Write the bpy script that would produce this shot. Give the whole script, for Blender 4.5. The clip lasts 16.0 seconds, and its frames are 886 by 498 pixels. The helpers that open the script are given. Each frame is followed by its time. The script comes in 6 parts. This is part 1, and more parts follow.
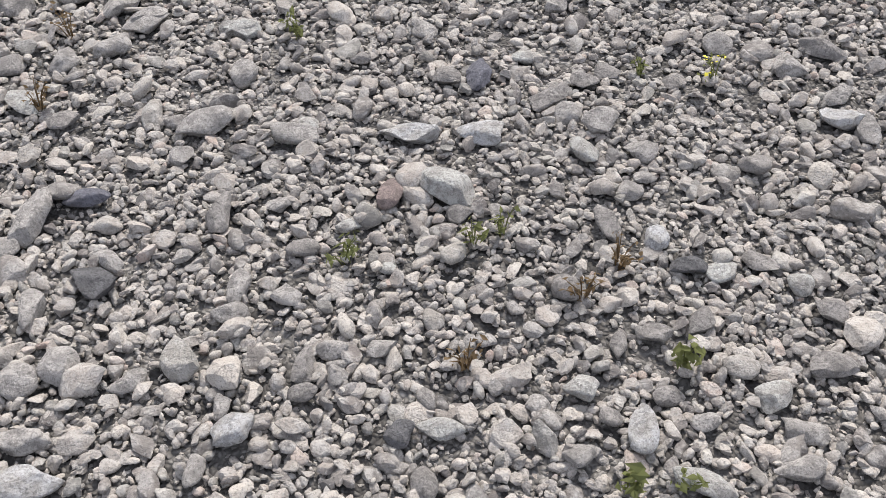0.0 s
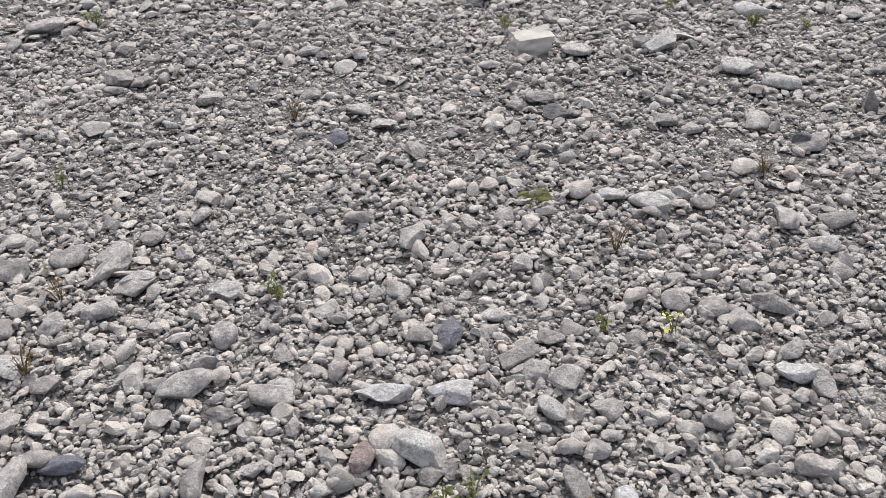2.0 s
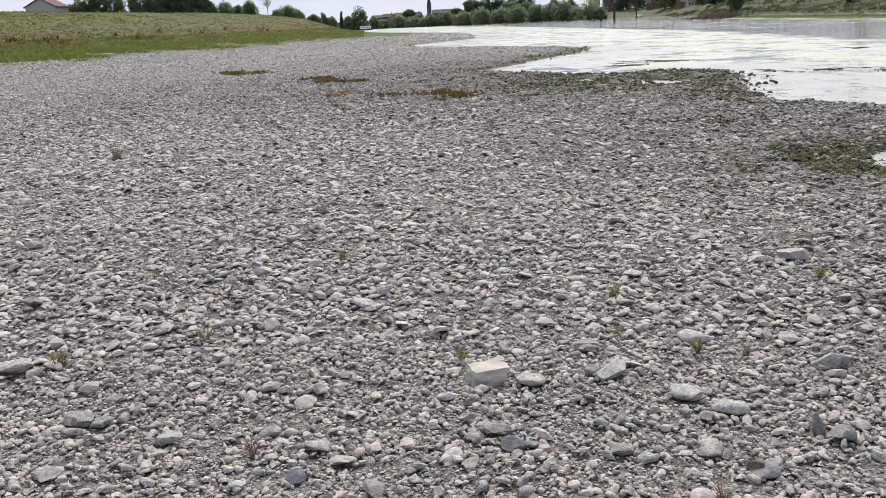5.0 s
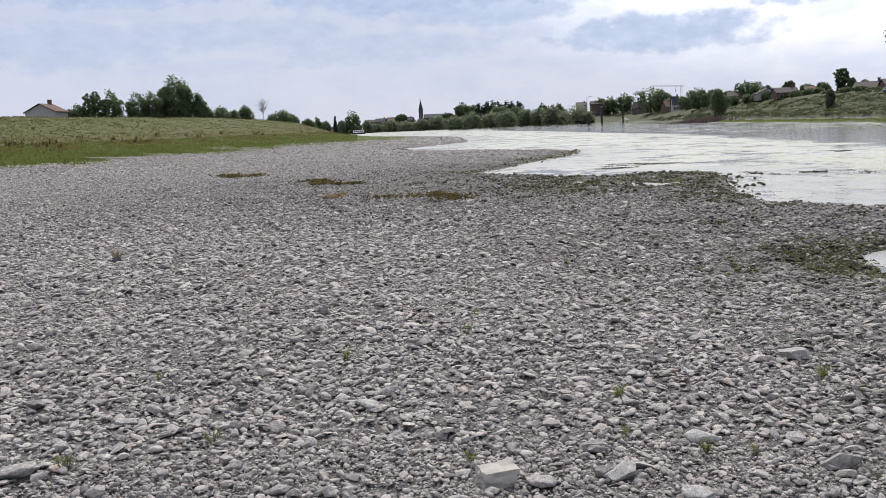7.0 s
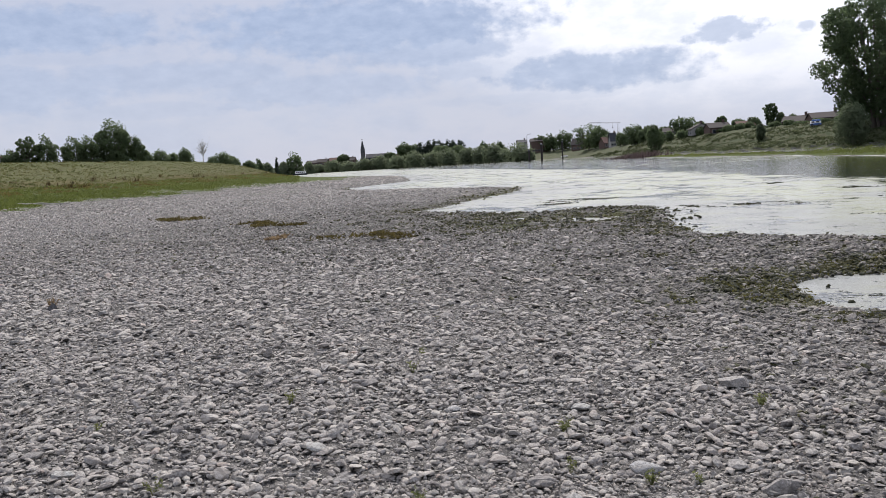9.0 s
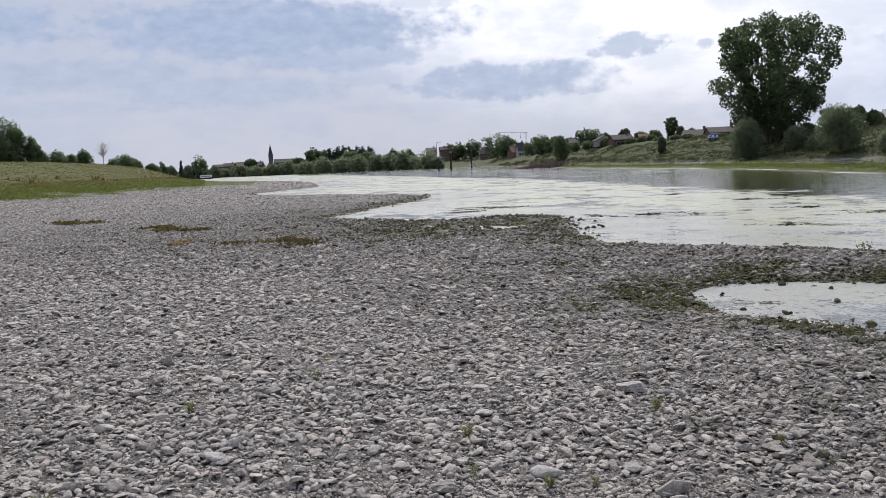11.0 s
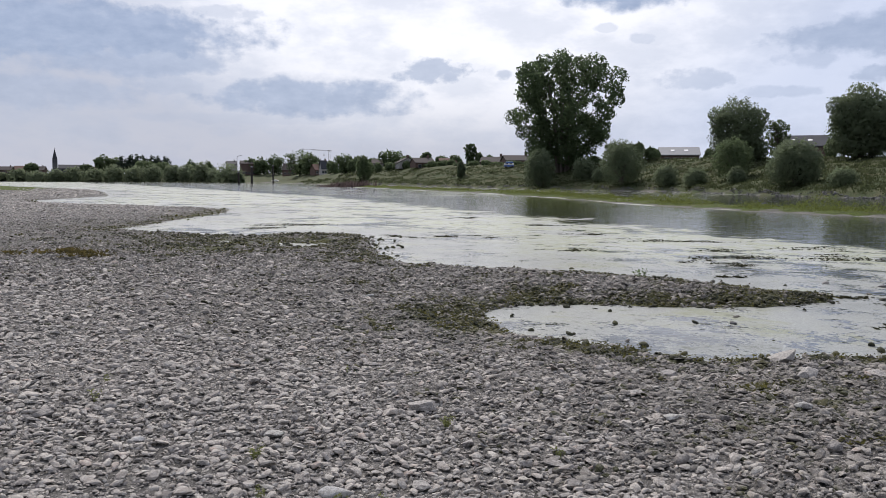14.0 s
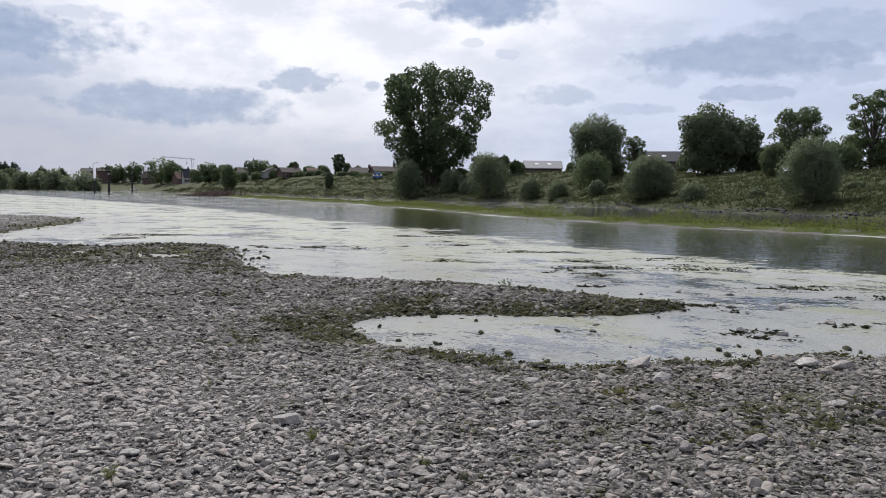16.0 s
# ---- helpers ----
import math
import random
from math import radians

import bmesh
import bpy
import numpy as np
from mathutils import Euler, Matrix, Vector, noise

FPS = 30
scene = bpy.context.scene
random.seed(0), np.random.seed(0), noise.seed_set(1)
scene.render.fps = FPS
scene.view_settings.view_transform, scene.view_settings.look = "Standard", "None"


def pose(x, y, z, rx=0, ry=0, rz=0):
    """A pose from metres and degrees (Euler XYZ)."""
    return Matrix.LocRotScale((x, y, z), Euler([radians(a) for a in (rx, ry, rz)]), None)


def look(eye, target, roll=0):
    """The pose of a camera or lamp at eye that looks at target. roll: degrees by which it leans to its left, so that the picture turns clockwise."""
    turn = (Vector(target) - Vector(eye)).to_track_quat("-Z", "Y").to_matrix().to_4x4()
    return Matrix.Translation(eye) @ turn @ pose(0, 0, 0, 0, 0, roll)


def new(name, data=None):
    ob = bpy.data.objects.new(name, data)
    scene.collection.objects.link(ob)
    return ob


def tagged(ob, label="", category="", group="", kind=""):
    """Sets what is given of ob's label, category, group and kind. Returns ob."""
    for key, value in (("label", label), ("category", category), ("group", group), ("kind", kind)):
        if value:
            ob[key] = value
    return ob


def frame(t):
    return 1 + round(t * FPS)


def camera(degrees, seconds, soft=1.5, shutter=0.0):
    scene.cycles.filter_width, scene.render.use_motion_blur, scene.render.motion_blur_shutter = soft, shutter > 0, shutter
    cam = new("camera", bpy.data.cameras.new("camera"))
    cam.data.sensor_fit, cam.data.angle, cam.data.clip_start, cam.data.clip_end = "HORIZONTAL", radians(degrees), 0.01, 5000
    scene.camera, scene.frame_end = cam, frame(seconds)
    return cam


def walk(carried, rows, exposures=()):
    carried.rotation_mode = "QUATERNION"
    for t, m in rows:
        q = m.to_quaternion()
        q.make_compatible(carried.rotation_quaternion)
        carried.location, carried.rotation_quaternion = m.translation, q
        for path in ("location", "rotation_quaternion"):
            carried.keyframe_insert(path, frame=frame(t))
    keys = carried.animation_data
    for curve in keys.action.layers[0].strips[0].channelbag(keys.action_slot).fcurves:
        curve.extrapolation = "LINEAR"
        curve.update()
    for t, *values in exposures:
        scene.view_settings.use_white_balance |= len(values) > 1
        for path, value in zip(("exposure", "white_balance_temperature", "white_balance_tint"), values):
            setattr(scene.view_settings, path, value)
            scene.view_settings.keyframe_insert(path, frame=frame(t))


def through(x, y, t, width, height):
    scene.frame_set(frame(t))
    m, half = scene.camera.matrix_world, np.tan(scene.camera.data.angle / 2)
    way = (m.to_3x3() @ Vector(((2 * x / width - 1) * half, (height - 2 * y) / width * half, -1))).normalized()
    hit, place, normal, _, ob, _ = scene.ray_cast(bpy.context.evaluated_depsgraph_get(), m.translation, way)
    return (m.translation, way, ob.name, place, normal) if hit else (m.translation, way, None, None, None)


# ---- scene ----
# ---- camera and its walk: seconds, place, yaw, pitch, roll ----
cam = camera(52.93, 16.0, soft=0.7)
ROWS = [
    (0.0, 0.000, 0.000, 1.359, -0.000, -48.161, -3.057),
    (0.5, 0.009, -0.001, 1.390, -1.239, -44.632, -2.645),
    (1.0, 0.015, 0.001, 1.418, -0.801, -40.835, -2.458),
    (1.5, 0.033, 0.012, 1.439, -1.588, -38.173, -3.502),
    (2.0, 0.039, 0.004, 1.472, -2.033, -34.112, -2.572),
    (2.5, 0.054, -0.002, 1.494, -2.373, -30.576, -2.711),
    (3.0, 0.063, -0.013, 1.511, -3.141, -27.375, -2.648),
    (3.5, 0.078, -0.014, 1.530, -4.319, -24.262, -2.660),
    (4.0, 0.077, -0.015, 1.543, -5.088, -20.656, -2.726),
    (4.5, 0.079, -0.016, 1.558, -6.144, -17.779, -2.384),
    (5.0, 0.074, -0.024, 1.563, -5.322, -14.204, -2.622),
    (5.2, 0.075, -0.028, 1.567, -5.304, -13.285, -2.622),
    (7.3, -0.015, -0.088, 1.583, -6.626, -7.121, -2.497),
    (7.5, -0.015, -0.092, 1.582, -7.434, -6.749, -2.614),
    (8.0, -0.013, -0.096, 1.586, -8.419, -6.215, -2.680),
    (8.2, -0.011, -0.097, 1.586, -8.585, -6.020, -2.769),
    (10.3, 0.013, -0.112, 1.583, -13.211, -5.198, -3.260),
    (10.5, 0.015, -0.114, 1.582, -13.778, -5.472, -2.781),
    (11.0, 0.018, -0.121, 1.585, -15.778, -5.360, -2.544),
    (11.5, 0.024, -0.128, 1.584, -17.937, -5.096, -1.878),
    (12.0, 0.030, -0.129, 1.585, -19.575, -5.182, -1.703),
    (12.5, 0.038, -0.128, 1.583, -22.040, -4.528, -1.425),
    (13.0, 0.049, -0.123, 1.578, -23.752, -4.532, -1.162),
    (13.5, 0.052, -0.117, 1.580, -26.067, -4.667, -0.882),
    (14.0, 0.051, -0.111, 1.581, -28.629, -4.419, 0.149),
    (14.5, 0.051, -0.115, 1.581, -31.844, -3.858, 0.475),
    (15.0, 0.044, -0.110, 1.577, -33.811, -3.147, 1.101),
    (15.5, 0.048, -0.108, 1.572, -35.586, -3.506, 0.820),
    (16.0, 0.063, -0.115, 1.577, -37.101, -3.650, 0.744),
]
EXPOSURES = [(0.0, 0.49, 6600, 12.5), (3.0, 0.62, 6600, 12.8), (4.3, 0.57, 6600, 13.0), (5.2, 0.47, 6560, 13.5), (7.3, 0.23, 6520, 14.0), (11.0, 0.05, 6520, 14.0), (13.5, -0.02, 6520, 14.0), (16.0, -0.06, 6520, 13.5)]
walk(cam, [(t, pose(x, y, z, 90 + pitch, 0, yaw) @ pose(0, 0, 0, 0, 0, roll)) for t, x, y, z, yaw, pitch, roll in ROWS], EXPOSURES)

# ---- node helpers ----
class Nodes:
    """Shortcuts for building a node tree."""

    def __init__(self, tree):
        self.tree = tree
        tree.nodes.clear()

    def add(self, kind, inputs=(), **settings):
        node = self.tree.nodes.new(kind)
        if "operation" in settings:
            node.operation = settings["operation"]
            if kind == "ShaderNodeMath":
                node.use_clamp = settings.get("use_clamp", False)
        if "interpolation_type" in settings:
            node.interpolation_type = settings["interpolation_type"]
        if "data_type" in settings:
            node.data_type = settings["data_type"]
        if "blend_type" in settings:
            node.blend_type = settings["blend_type"]
        if "attribute_name" in settings:
            node.attribute_name = settings["attribute_name"]
        for key, value in dict(inputs).items():
            self.put(node.inputs[key], value)
        return node

    def put(self, socket, value):
        if isinstance(value, bpy.types.NodeSocket):
            self.tree.links.new(value, socket)
        elif isinstance(value, bpy.types.Node):
            self.tree.links.new(value.outputs[0], socket)
        else:
            socket.default_value = value

    def math(self, op, a, b=0.0, clamp=False):
        return self.add("ShaderNodeMath", {0: a, 1: b}, operation=op, use_clamp=clamp).outputs[0]

    def step(self, v, lo, hi):
        return self.add("ShaderNodeMapRange", {0: v, 1: lo, 2: hi, 3: 0.0, 4: 1.0}, interpolation_type="SMOOTHSTEP").outputs[0]

    def mix(self, f, a, b):
        n = self.add("ShaderNodeMix", data_type="RGBA")
        for key, value in (("Factor_Float", f), ("A_Color", a), ("B_Color", b)):
            self.put(next(s for s in n.inputs if s.identifier == key), value)
        return next(s for s in n.outputs if s.identifier == "Result_Color")

    def noise(self, vec, scale, detail=4.0, rough=0.55):
        return self.add("ShaderNodeTexNoise", {"Vector": vec, "Scale": scale, "Detail": detail, "Roughness": rough}).outputs[0]

    def ramp(self, f, stops):
        n = self.add("ShaderNodeValToRGB", {0: f})
        el = n.color_ramp.elements
        while len(el) < len(stops):
            el.new(0.5)
        for e, (p, c) in zip(el, stops):
            e.position, e.color = p, (*c, 1)
        return n.outputs[0]

    def bump(self, height, strength=0.5, distance=0.01):
        return self.add("ShaderNodeBump", {"Height": height, "Strength": strength, "Distance": distance}).outputs[0]

    def surface(self, colour, rough=0.85, normal=None, **more):
        ins = {"Base Color": colour, "Roughness": rough, **{k.replace("_", " "): v for k, v in more.items()}}
        if normal is not None:
            ins["Normal"] = normal
        b = self.add("ShaderNodeBsdfPrincipled", ins)
        self.finish(b.outputs[0])
        return b

    def finish(self, shader):
        self.add("ShaderNodeOutputMaterial", {0: shader})


def material(name):
    m = bpy.data.materials.new(name)
    m.use_nodes = True
    return m, Nodes(m.node_tree)


# ---- sky, sun ----
SUN_AZ, SUN_EL = 14.0, 48.0   # degrees right of the y axis, above the horizon
CLOUDS = [  # bearing, elevation, half width, half height in degrees, depth of grey
    (-13.0, 9.0, 6.7, 1.24, 0.95), (5.8, 8.8, 10.1, 1.74, 1.00), (9.6, 7.1, 5.8, 0.91, 0.80), (20.3, 5.1, 6.0, 1.12, 0.90), (-15.4, 5.6, 6.7, 1.32, 0.65), (-6.2, 6.2, 7.5, 0.91, 0.60),
    (-1.9, 4.3, 2.2, 0.37, 0.50), (3.1, 5.1, 6.7, 0.91, 0.60), (27.8, 6.9, 2.6, 0.79, 0.75), (32.4, 6.6, 0.6, 0.37, 0.60), (16.6, 3.8, 6.3, 0.37, 0.30), (-12.5, 7.4, 4.8, 0.41, 0.35),
    (12.4, 5.8, 3.2, 0.58, 0.50), (-8.0, 4.2, 6.0, 0.50, 0.35), (40.0, 11.6, 3.6, 0.99, 1.00), (20.0, 5.6, 4.8, 0.91, 0.40), (14.7, 10.1, 2.8, 0.50, 0.45), (41.1, 8.7, 1.2, 0.37, 0.50),
    (38.8, 9.4, 0.7, 0.29, 0.35), (44.2, 6.2, 2.2, 0.66, 0.50), (55.9, 8.4, 6.7, 1.16, 0.85), (60.5, 9.6, 4.8, 1.16, 0.65), (55.9, 6.2, 2.6, 0.54, 0.65), (50.9, 7.2, 2.0, 0.54, 0.45),
    (61.2, 7.2, 2.8, 0.75, 0.50), (48.9, 5.3, 2.4, 0.37, 0.40), (35.0, 11.6, 1.2, 0.33, 0.50), (44.1, 6.2, 2.4, 0.58, 0.50), (41.2, 8.7, 1.4, 0.41, 0.40), (70.0, 7.0, 6.0, 1.2, 0.6),
    (14.0, 17.0, 16.0, 3.0, 0.8), (64.0, 18.0, 16.0, 3.0, 0.7), (-13.0, 15.0, 10.0, 1.6, 0.7),
]
world = bpy.data.worlds.new("overcast_sky")
scene.world = world
world.use_nodes = True
w = Nodes(world.node_tree)
way = w.add("ShaderNodeTexCoord").outputs["Generated"]
parts = w.add("ShaderNodeSeparateXYZ", {0: way}).outputs
bearing = w.math("MULTIPLY", w.math("ARCTAN2", parts[0], parts[1]), 57.2958)
height = w.math("MULTIPLY", w.math("ARCSINE", parts[2]), 57.2958)
stretched = w.add("ShaderNodeCombineXYZ", {0: w.math("MULTIPLY", bearing, 0.5), 1: height, 2: 0.0}).outputs[0]
wisp = w.noise(stretched, 0.45, 6.0, 0.6)
fine = w.noise(stretched, 1.3, 5.0, 0.6)
puffs = w.noise(w.add("ShaderNodeCombineXYZ", {0: w.math("MULTIPLY", bearing, 0.75), 1: height, 2: 0.0}).outputs[0], 0.9, 6.0, 0.55)
ragged = w.math("ADD", w.math("MULTIPLY", w.math("SUBTRACT", wisp, 0.5), 0.8), w.math("ADD", w.math("MULTIPLY", w.math("SUBTRACT", fine, 0.5), 0.45), w.math("MULTIPLY", w.math("SUBTRACT", puffs, 0.5), 1.9)))
bank = 0.0
for az, el, wide, high, deep in CLOUDS:
    dx = w.math("DIVIDE", w.math("SUBTRACT", bearing, az), wide)
    dy = w.math("DIVIDE", w.math("SUBTRACT", height, el), high)
    far = w.math("ADD", w.math("MULTIPLY", dx, dx), w.math("MULTIPLY", dy, dy))
    far = w.math("ADD", w.math("MULTIPLY", far, 0.62 if wide > 3.0 else 0.85), ragged)
    if wide < 3.5:
        far = w.math("ADD", far, w.math("MULTIPLY", w.math("SUBTRACT", puffs, 0.5), 1.8))
    blob = w.math("MULTIPLY", w.math("SUBTRACT", 1.0, w.step(far, 0.25, 1.2)), deep)
    bank = w.math("MAXIMUM", bank, blob)
veil = w.math("MULTIPLY", w.step(w.noise(stretched, 0.28, 5.0, 0.6), 0.40, 0.62), 0.34)
grey = w.math("MAXIMUM", bank, veil)
sky = w.add("ShaderNodeTexSky")
sky.sky_type, sky.sun_disc, sky.sun_elevation, sky.sun_rotation = "NISHITA", False, radians(SUN_EL), radians(SUN_AZ)
blue = w.add("ShaderNodeMix", data_type="RGBA", blend_type="MULTIPLY")
w.put(blue.inputs[0], 1.0), w.put(blue.inputs[6], sky.outputs[0]), w.put(blue.inputs[7], (0.12, 0.12, 0.12, 1))
dx, dy = w.math("DIVIDE", w.math("SUBTRACT", bearing, 29.0), 22.0), w.math("DIVIDE", w.math("SUBTRACT", height, 13.0), 10.0)
glow = w.math("SUBTRACT", 1.0, w.step(w.math("ADD", w.math("MULTIPLY", dx, dx), w.math("MULTIPLY", dy, dy)), 0.2, 1.5))
bright = w.mix(w.step(bearing, 28.0, 48.0), (0.515, 0.56, 0.67, 1), (0.67, 0.75, 0.92, 1))
bright = w.mix(glow, bright, (1.03, 1.06, 1.11, 1))
bright = w.mix(w.math("MULTIPLY", w.step(height, 12.0, 26.0), 0.7), bright, (0.68, 0.72, 0.83, 1))
dark = w.ramp(fine, [(0.25, (0.31, 0.40, 0.57)), (0.75, (0.44, 0.53, 0.70))])
cover = w.mix(grey, bright, dark)
near_sun = w.mix(0.93, blue.outputs[2], cover)
shine = w.add("ShaderNodeBackground", {0: near_sun, 1: 1.0})
w.add("ShaderNodeOutputWorld", {0: shine.outputs[0]})

sun = new("sun", bpy.data.lights.new("sun", "SUN"))
sun.data.energy, sun.data.angle, sun.data.color = 3.9, radians(9), (1.0, 0.96, 0.9)
sun.matrix_world = look((0, 0, 50), Vector((0, 0, 50)) - Vector((math.sin(radians(SUN_AZ)) * math.cos(radians(SUN_EL)), math.cos(radians(SUN_AZ)) * math.cos(radians(SUN_EL)), math.sin(radians(SUN_EL)))))

# ---- materials ----
def stone_material(name, weed=0.0):
    m, n = material(name)
    geo = n.add("ShaderNodeNewGeometry")
    own = n.add("ShaderNodeObjectInfo").outputs["Random"]
    pick = n.math("FRACT", n.math("ADD", n.math("MULTIPLY", own, 7.31), geo.outputs["Random Per Island"]))
    offset = n.add("ShaderNodeCombineXYZ", {0: n.math("MULTIPLY", pick, 37.0), 1: n.math("MULTIPLY", pick, 91.0), 2: 0.0}).outputs[0]
    place = n.add("ShaderNodeVectorMath", {0: geo.outputs["Position"], 1: offset}, operation="ADD").outputs[0]
    tone = n.ramp(pick, [(0.0, (0.115, 0.107, 0.102)), (0.10, (0.178, 0.162, 0.149)), (0.4, (0.270, 0.244, 0.218)), (0.62, (0.350, 0.316, 0.280)), (0.82, (0.412, 0.372, 0.327)), (0.95, (0.475, 0.432, 0.378)), (1.0, (0.365, 0.287, 0.243))])
    hue = n.math("FRACT", n.math("MULTIPLY", pick, 13.7))
    tone = n.mix(n.math("MULTIPLY", n.step(hue, 0.7, 1.0), 0.25), tone, (0.27, 0.285, 0.25, 1))
    tone = n.mix(n.math("MULTIPLY", n.step(hue, 0.3, 0.0), 0.2), tone, (0.33, 0.28, 0.25, 1))
    big, grain = n.noise(place, 28.0, 5.0, 0.6), n.noise(place, 240.0, 3.0, 0.7)
    pale = n.mix(n.math("MULTIPLY", n.step(big, 0.42, 0.62), 0.45), tone, (0.56, 0.535, 0.495, 1))
    dusky = n.mix(n.math("MULTIPLY", n.step(grain, 0.48, 0.68), 0.5), pale, (0.10, 0.098, 0.095, 1))
    vein = n.noise(place, 9.0, 6.0, 0.75)
    colour = n.mix(n.math("MULTIPLY", n.step(vein, 0.57, 0.62), 0.4), dusky, (0.51, 0.49, 0.455, 1))
    rough = 0.82
    if weed:
        slime = n.math("ADD", n.noise(geo.outputs["Position"], 3.0, 5.0, 0.7), n.math("MULTIPLY", n.math("SUBTRACT", hue, 0.5), 0.28))
        green = n.ramp(n.noise(geo.outputs["Position"], 1.7, 6.0, 0.7), [(0.3, (0.028, 0.032, 0.017)), (0.44, (0.048, 0.052, 0.024)), (0.52, (0.078, 0.08, 0.034)), (0.57, (0.13, 0.122, 0.05)), (0.66, (0.085, 0.08, 0.038)), (0.8, (0.066, 0.052, 0.034))])
        colour = n.mix(n.step(slime, 0.68 - 0.36 * weed, 0.78 - 0.36 * weed), colour, green)
        colour = n.mix(0.42 if weed > 0.6 else 0.35, colour, (0.034, 0.034, 0.03, 1))
        rough = 0.8
    pits = n.noise(place, 110.0, 4.0, 0.7)
    colour = n.mix(n.math("MULTIPLY", n.step(pits, 0.56, 0.68), 0.35), colour, (0.06, 0.058, 0.055, 1))
    colour = n.mix(n.math("MULTIPLY", n.step(pits, 0.42, 0.32), 0.3), colour, (0.61, 0.59, 0.555, 1))
    relief = n.math("ADD", n.math("MULTIPLY", grain, 0.35), n.math("ADD", n.noise(place, 60.0, 5.0, 0.65), n.math("MULTIPLY", pits, -0.5)))
    n.surface(colour, rough, n.bump(relief, 0.85, 0.008), Specular_IOR_Level=0.15 if weed else 0.4)
    return m


STONE = stone_material("river_stone")
WEEDY = stone_material("weedy_stone", 0.86)
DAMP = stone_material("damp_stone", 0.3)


def leaf_material(name, dark, light, shine=0.55, through=0.6):
    m, n = material(name)
    pick = n.add("ShaderNodeNewGeometry").outputs["Random Per Island"]
    clump = n.noise(n.add("ShaderNodeNewGeometry").outputs["Position"], 0.5, 3.0)
    col = n.mix(n.math("ADD", n.math("MULTIPLY", pick, 0.16), n.math("MULTIPLY", clump, 0.8)), (*dark, 1), (*light, 1))
    b = n.surface(col, 0.8, None, Specular_IOR_Level=shine * 0.2)
    back = n.add("ShaderNodeBsdfTranslucent", {0: col})
    both = n.add("ShaderNodeMixShader", {0: through, 1: b.outputs[0], 2: back.outputs[0]})
    n.tree.nodes.remove(next(k for k in n.tree.nodes if k.type == "OUTPUT_MATERIAL"))
    n.finish(both.outputs[0])
    return m


def plain(name, colour, rough=0.7, spread=0.25, scale=6.0, **more):
    m, n = material(name)
    place = n.add("ShaderNodeTexCoord").outputs["Object"]
    a, b = n.noise(place, scale, 4.0), n.noise(place, scale * 9, 3.0)
    dim = tuple(c * (1 - spread) for c in colour)
    lit = tuple(min(1.0, c * (1 + spread)) for c in colour)
    col = n.mix(n.math("ADD", n.math("MULTIPLY", a, 0.7), n.math("MULTIPLY", b, 0.3)), (*dim, 1), (*lit, 1))
    n.surface(col, rough, n.bump(b, 0.2, 0.01), **{"Specular_IOR_Level": 0.15 if rough > 0.65 else 0.5, **more})
    return m


POPLAR = leaf_material("poplar_leaves", (0.060, 0.090, 0.050), (0.140, 0.190, 0.092))
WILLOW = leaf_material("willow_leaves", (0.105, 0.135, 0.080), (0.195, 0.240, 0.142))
# Pale willow green, lightened further in the colour in place of distance haze.
HAZEWILLOW = leaf_material("hazed_willow_leaves", (0.115, 0.15, 0.088), (0.205, 0.24, 0.145))
BROAD = leaf_material("broad_leaves", (0.082, 0.114, 0.062), (0.165, 0.215, 0.104))
DARKLEAF = leaf_material("conifer_needles", (0.04, 0.056, 0.042), (0.075, 0.1, 0.07))
HERB = leaf_material("herb_leaves", (0.135, 0.16, 0.06), (0.27, 0.28, 0.12))
DRYHERB = leaf_material("dry_herb", (0.16, 0.11, 0.06), (0.30, 0.22, 0.13))
PETAL = plain("yellow_petal", (0.75, 0.65, 0.05), 0.6, 0.1, 50.0)
PURPLE = leaf_material("loosestrife", (0.06, 0.05, 0.045), (0.12, 0.085, 0.09))
GRASS = leaf_material("grass_blades", (0.098, 0.125, 0.03), (0.165, 0.192, 0.056), 0.4, 0.5)
DYKEHERB = leaf_material("dyke_herbs", (0.090, 0.102, 0.038), (0.145, 0.156, 0.060), 0.3, 0.5)
RUSTY = leaf_material("sorrel", (0.125, 0.10, 0.036), (0.19, 0.155, 0.058), 0.3, 0.5)
STRAW = leaf_material("straw_grass", (0.105, 0.103, 0.044), (0.165, 0.158, 0.068), 0.3, 0.5)
DARKSTREAK = leaf_material("floating_weed", (0.016, 0.018, 0.011), (0.055, 0.055, 0.028), 0.4)
WRACK = leaf_material("dried_river_weed", (0.06, 0.05, 0.02), (0.14, 0.115, 0.045), 0.3)
ALGAE = leaf_material("river_weed", (0.03, 0.034, 0.015), (0.15, 0.14, 0.045), 0.5)
BARK = plain("bark", (0.12, 0.108, 0.09), 0.95, 0.4, 3.0)
PALEBARK = plain("pale_bare_wood", (0.42, 0.40, 0.36), 0.95, 0.3, 3.0)
BRICK = plain("brown_brick", (0.115, 0.08, 0.068), 0.9, 0.25, 2.0)
PLASTER = plain("white_plaster", (0.33, 0.32, 0.305), 0.85, 0.08, 2.0)
TILE = plain("roof_tiles", (0.062, 0.054, 0.052), 0.85, 0.25, 2.0)
REDTILE = plain("red_roof_tiles", (0.115, 0.07, 0.058), 0.85, 0.25, 2.0)
CHURCHSTONE = plain("grey_church_stone", (0.10, 0.10, 0.105), 0.9, 0.2, 2.0)
SLATE = plain("slate", (0.05, 0.052, 0.06), 0.8, 0.25, 2.0)
PALEROOF = plain("pale_roof_sheets", (0.19, 0.195, 0.205), 0.5, 0.15, 2.0)
PANE = plain("dark_pane", (0.03, 0.035, 0.045), 0.12, 0.2, 3.0)
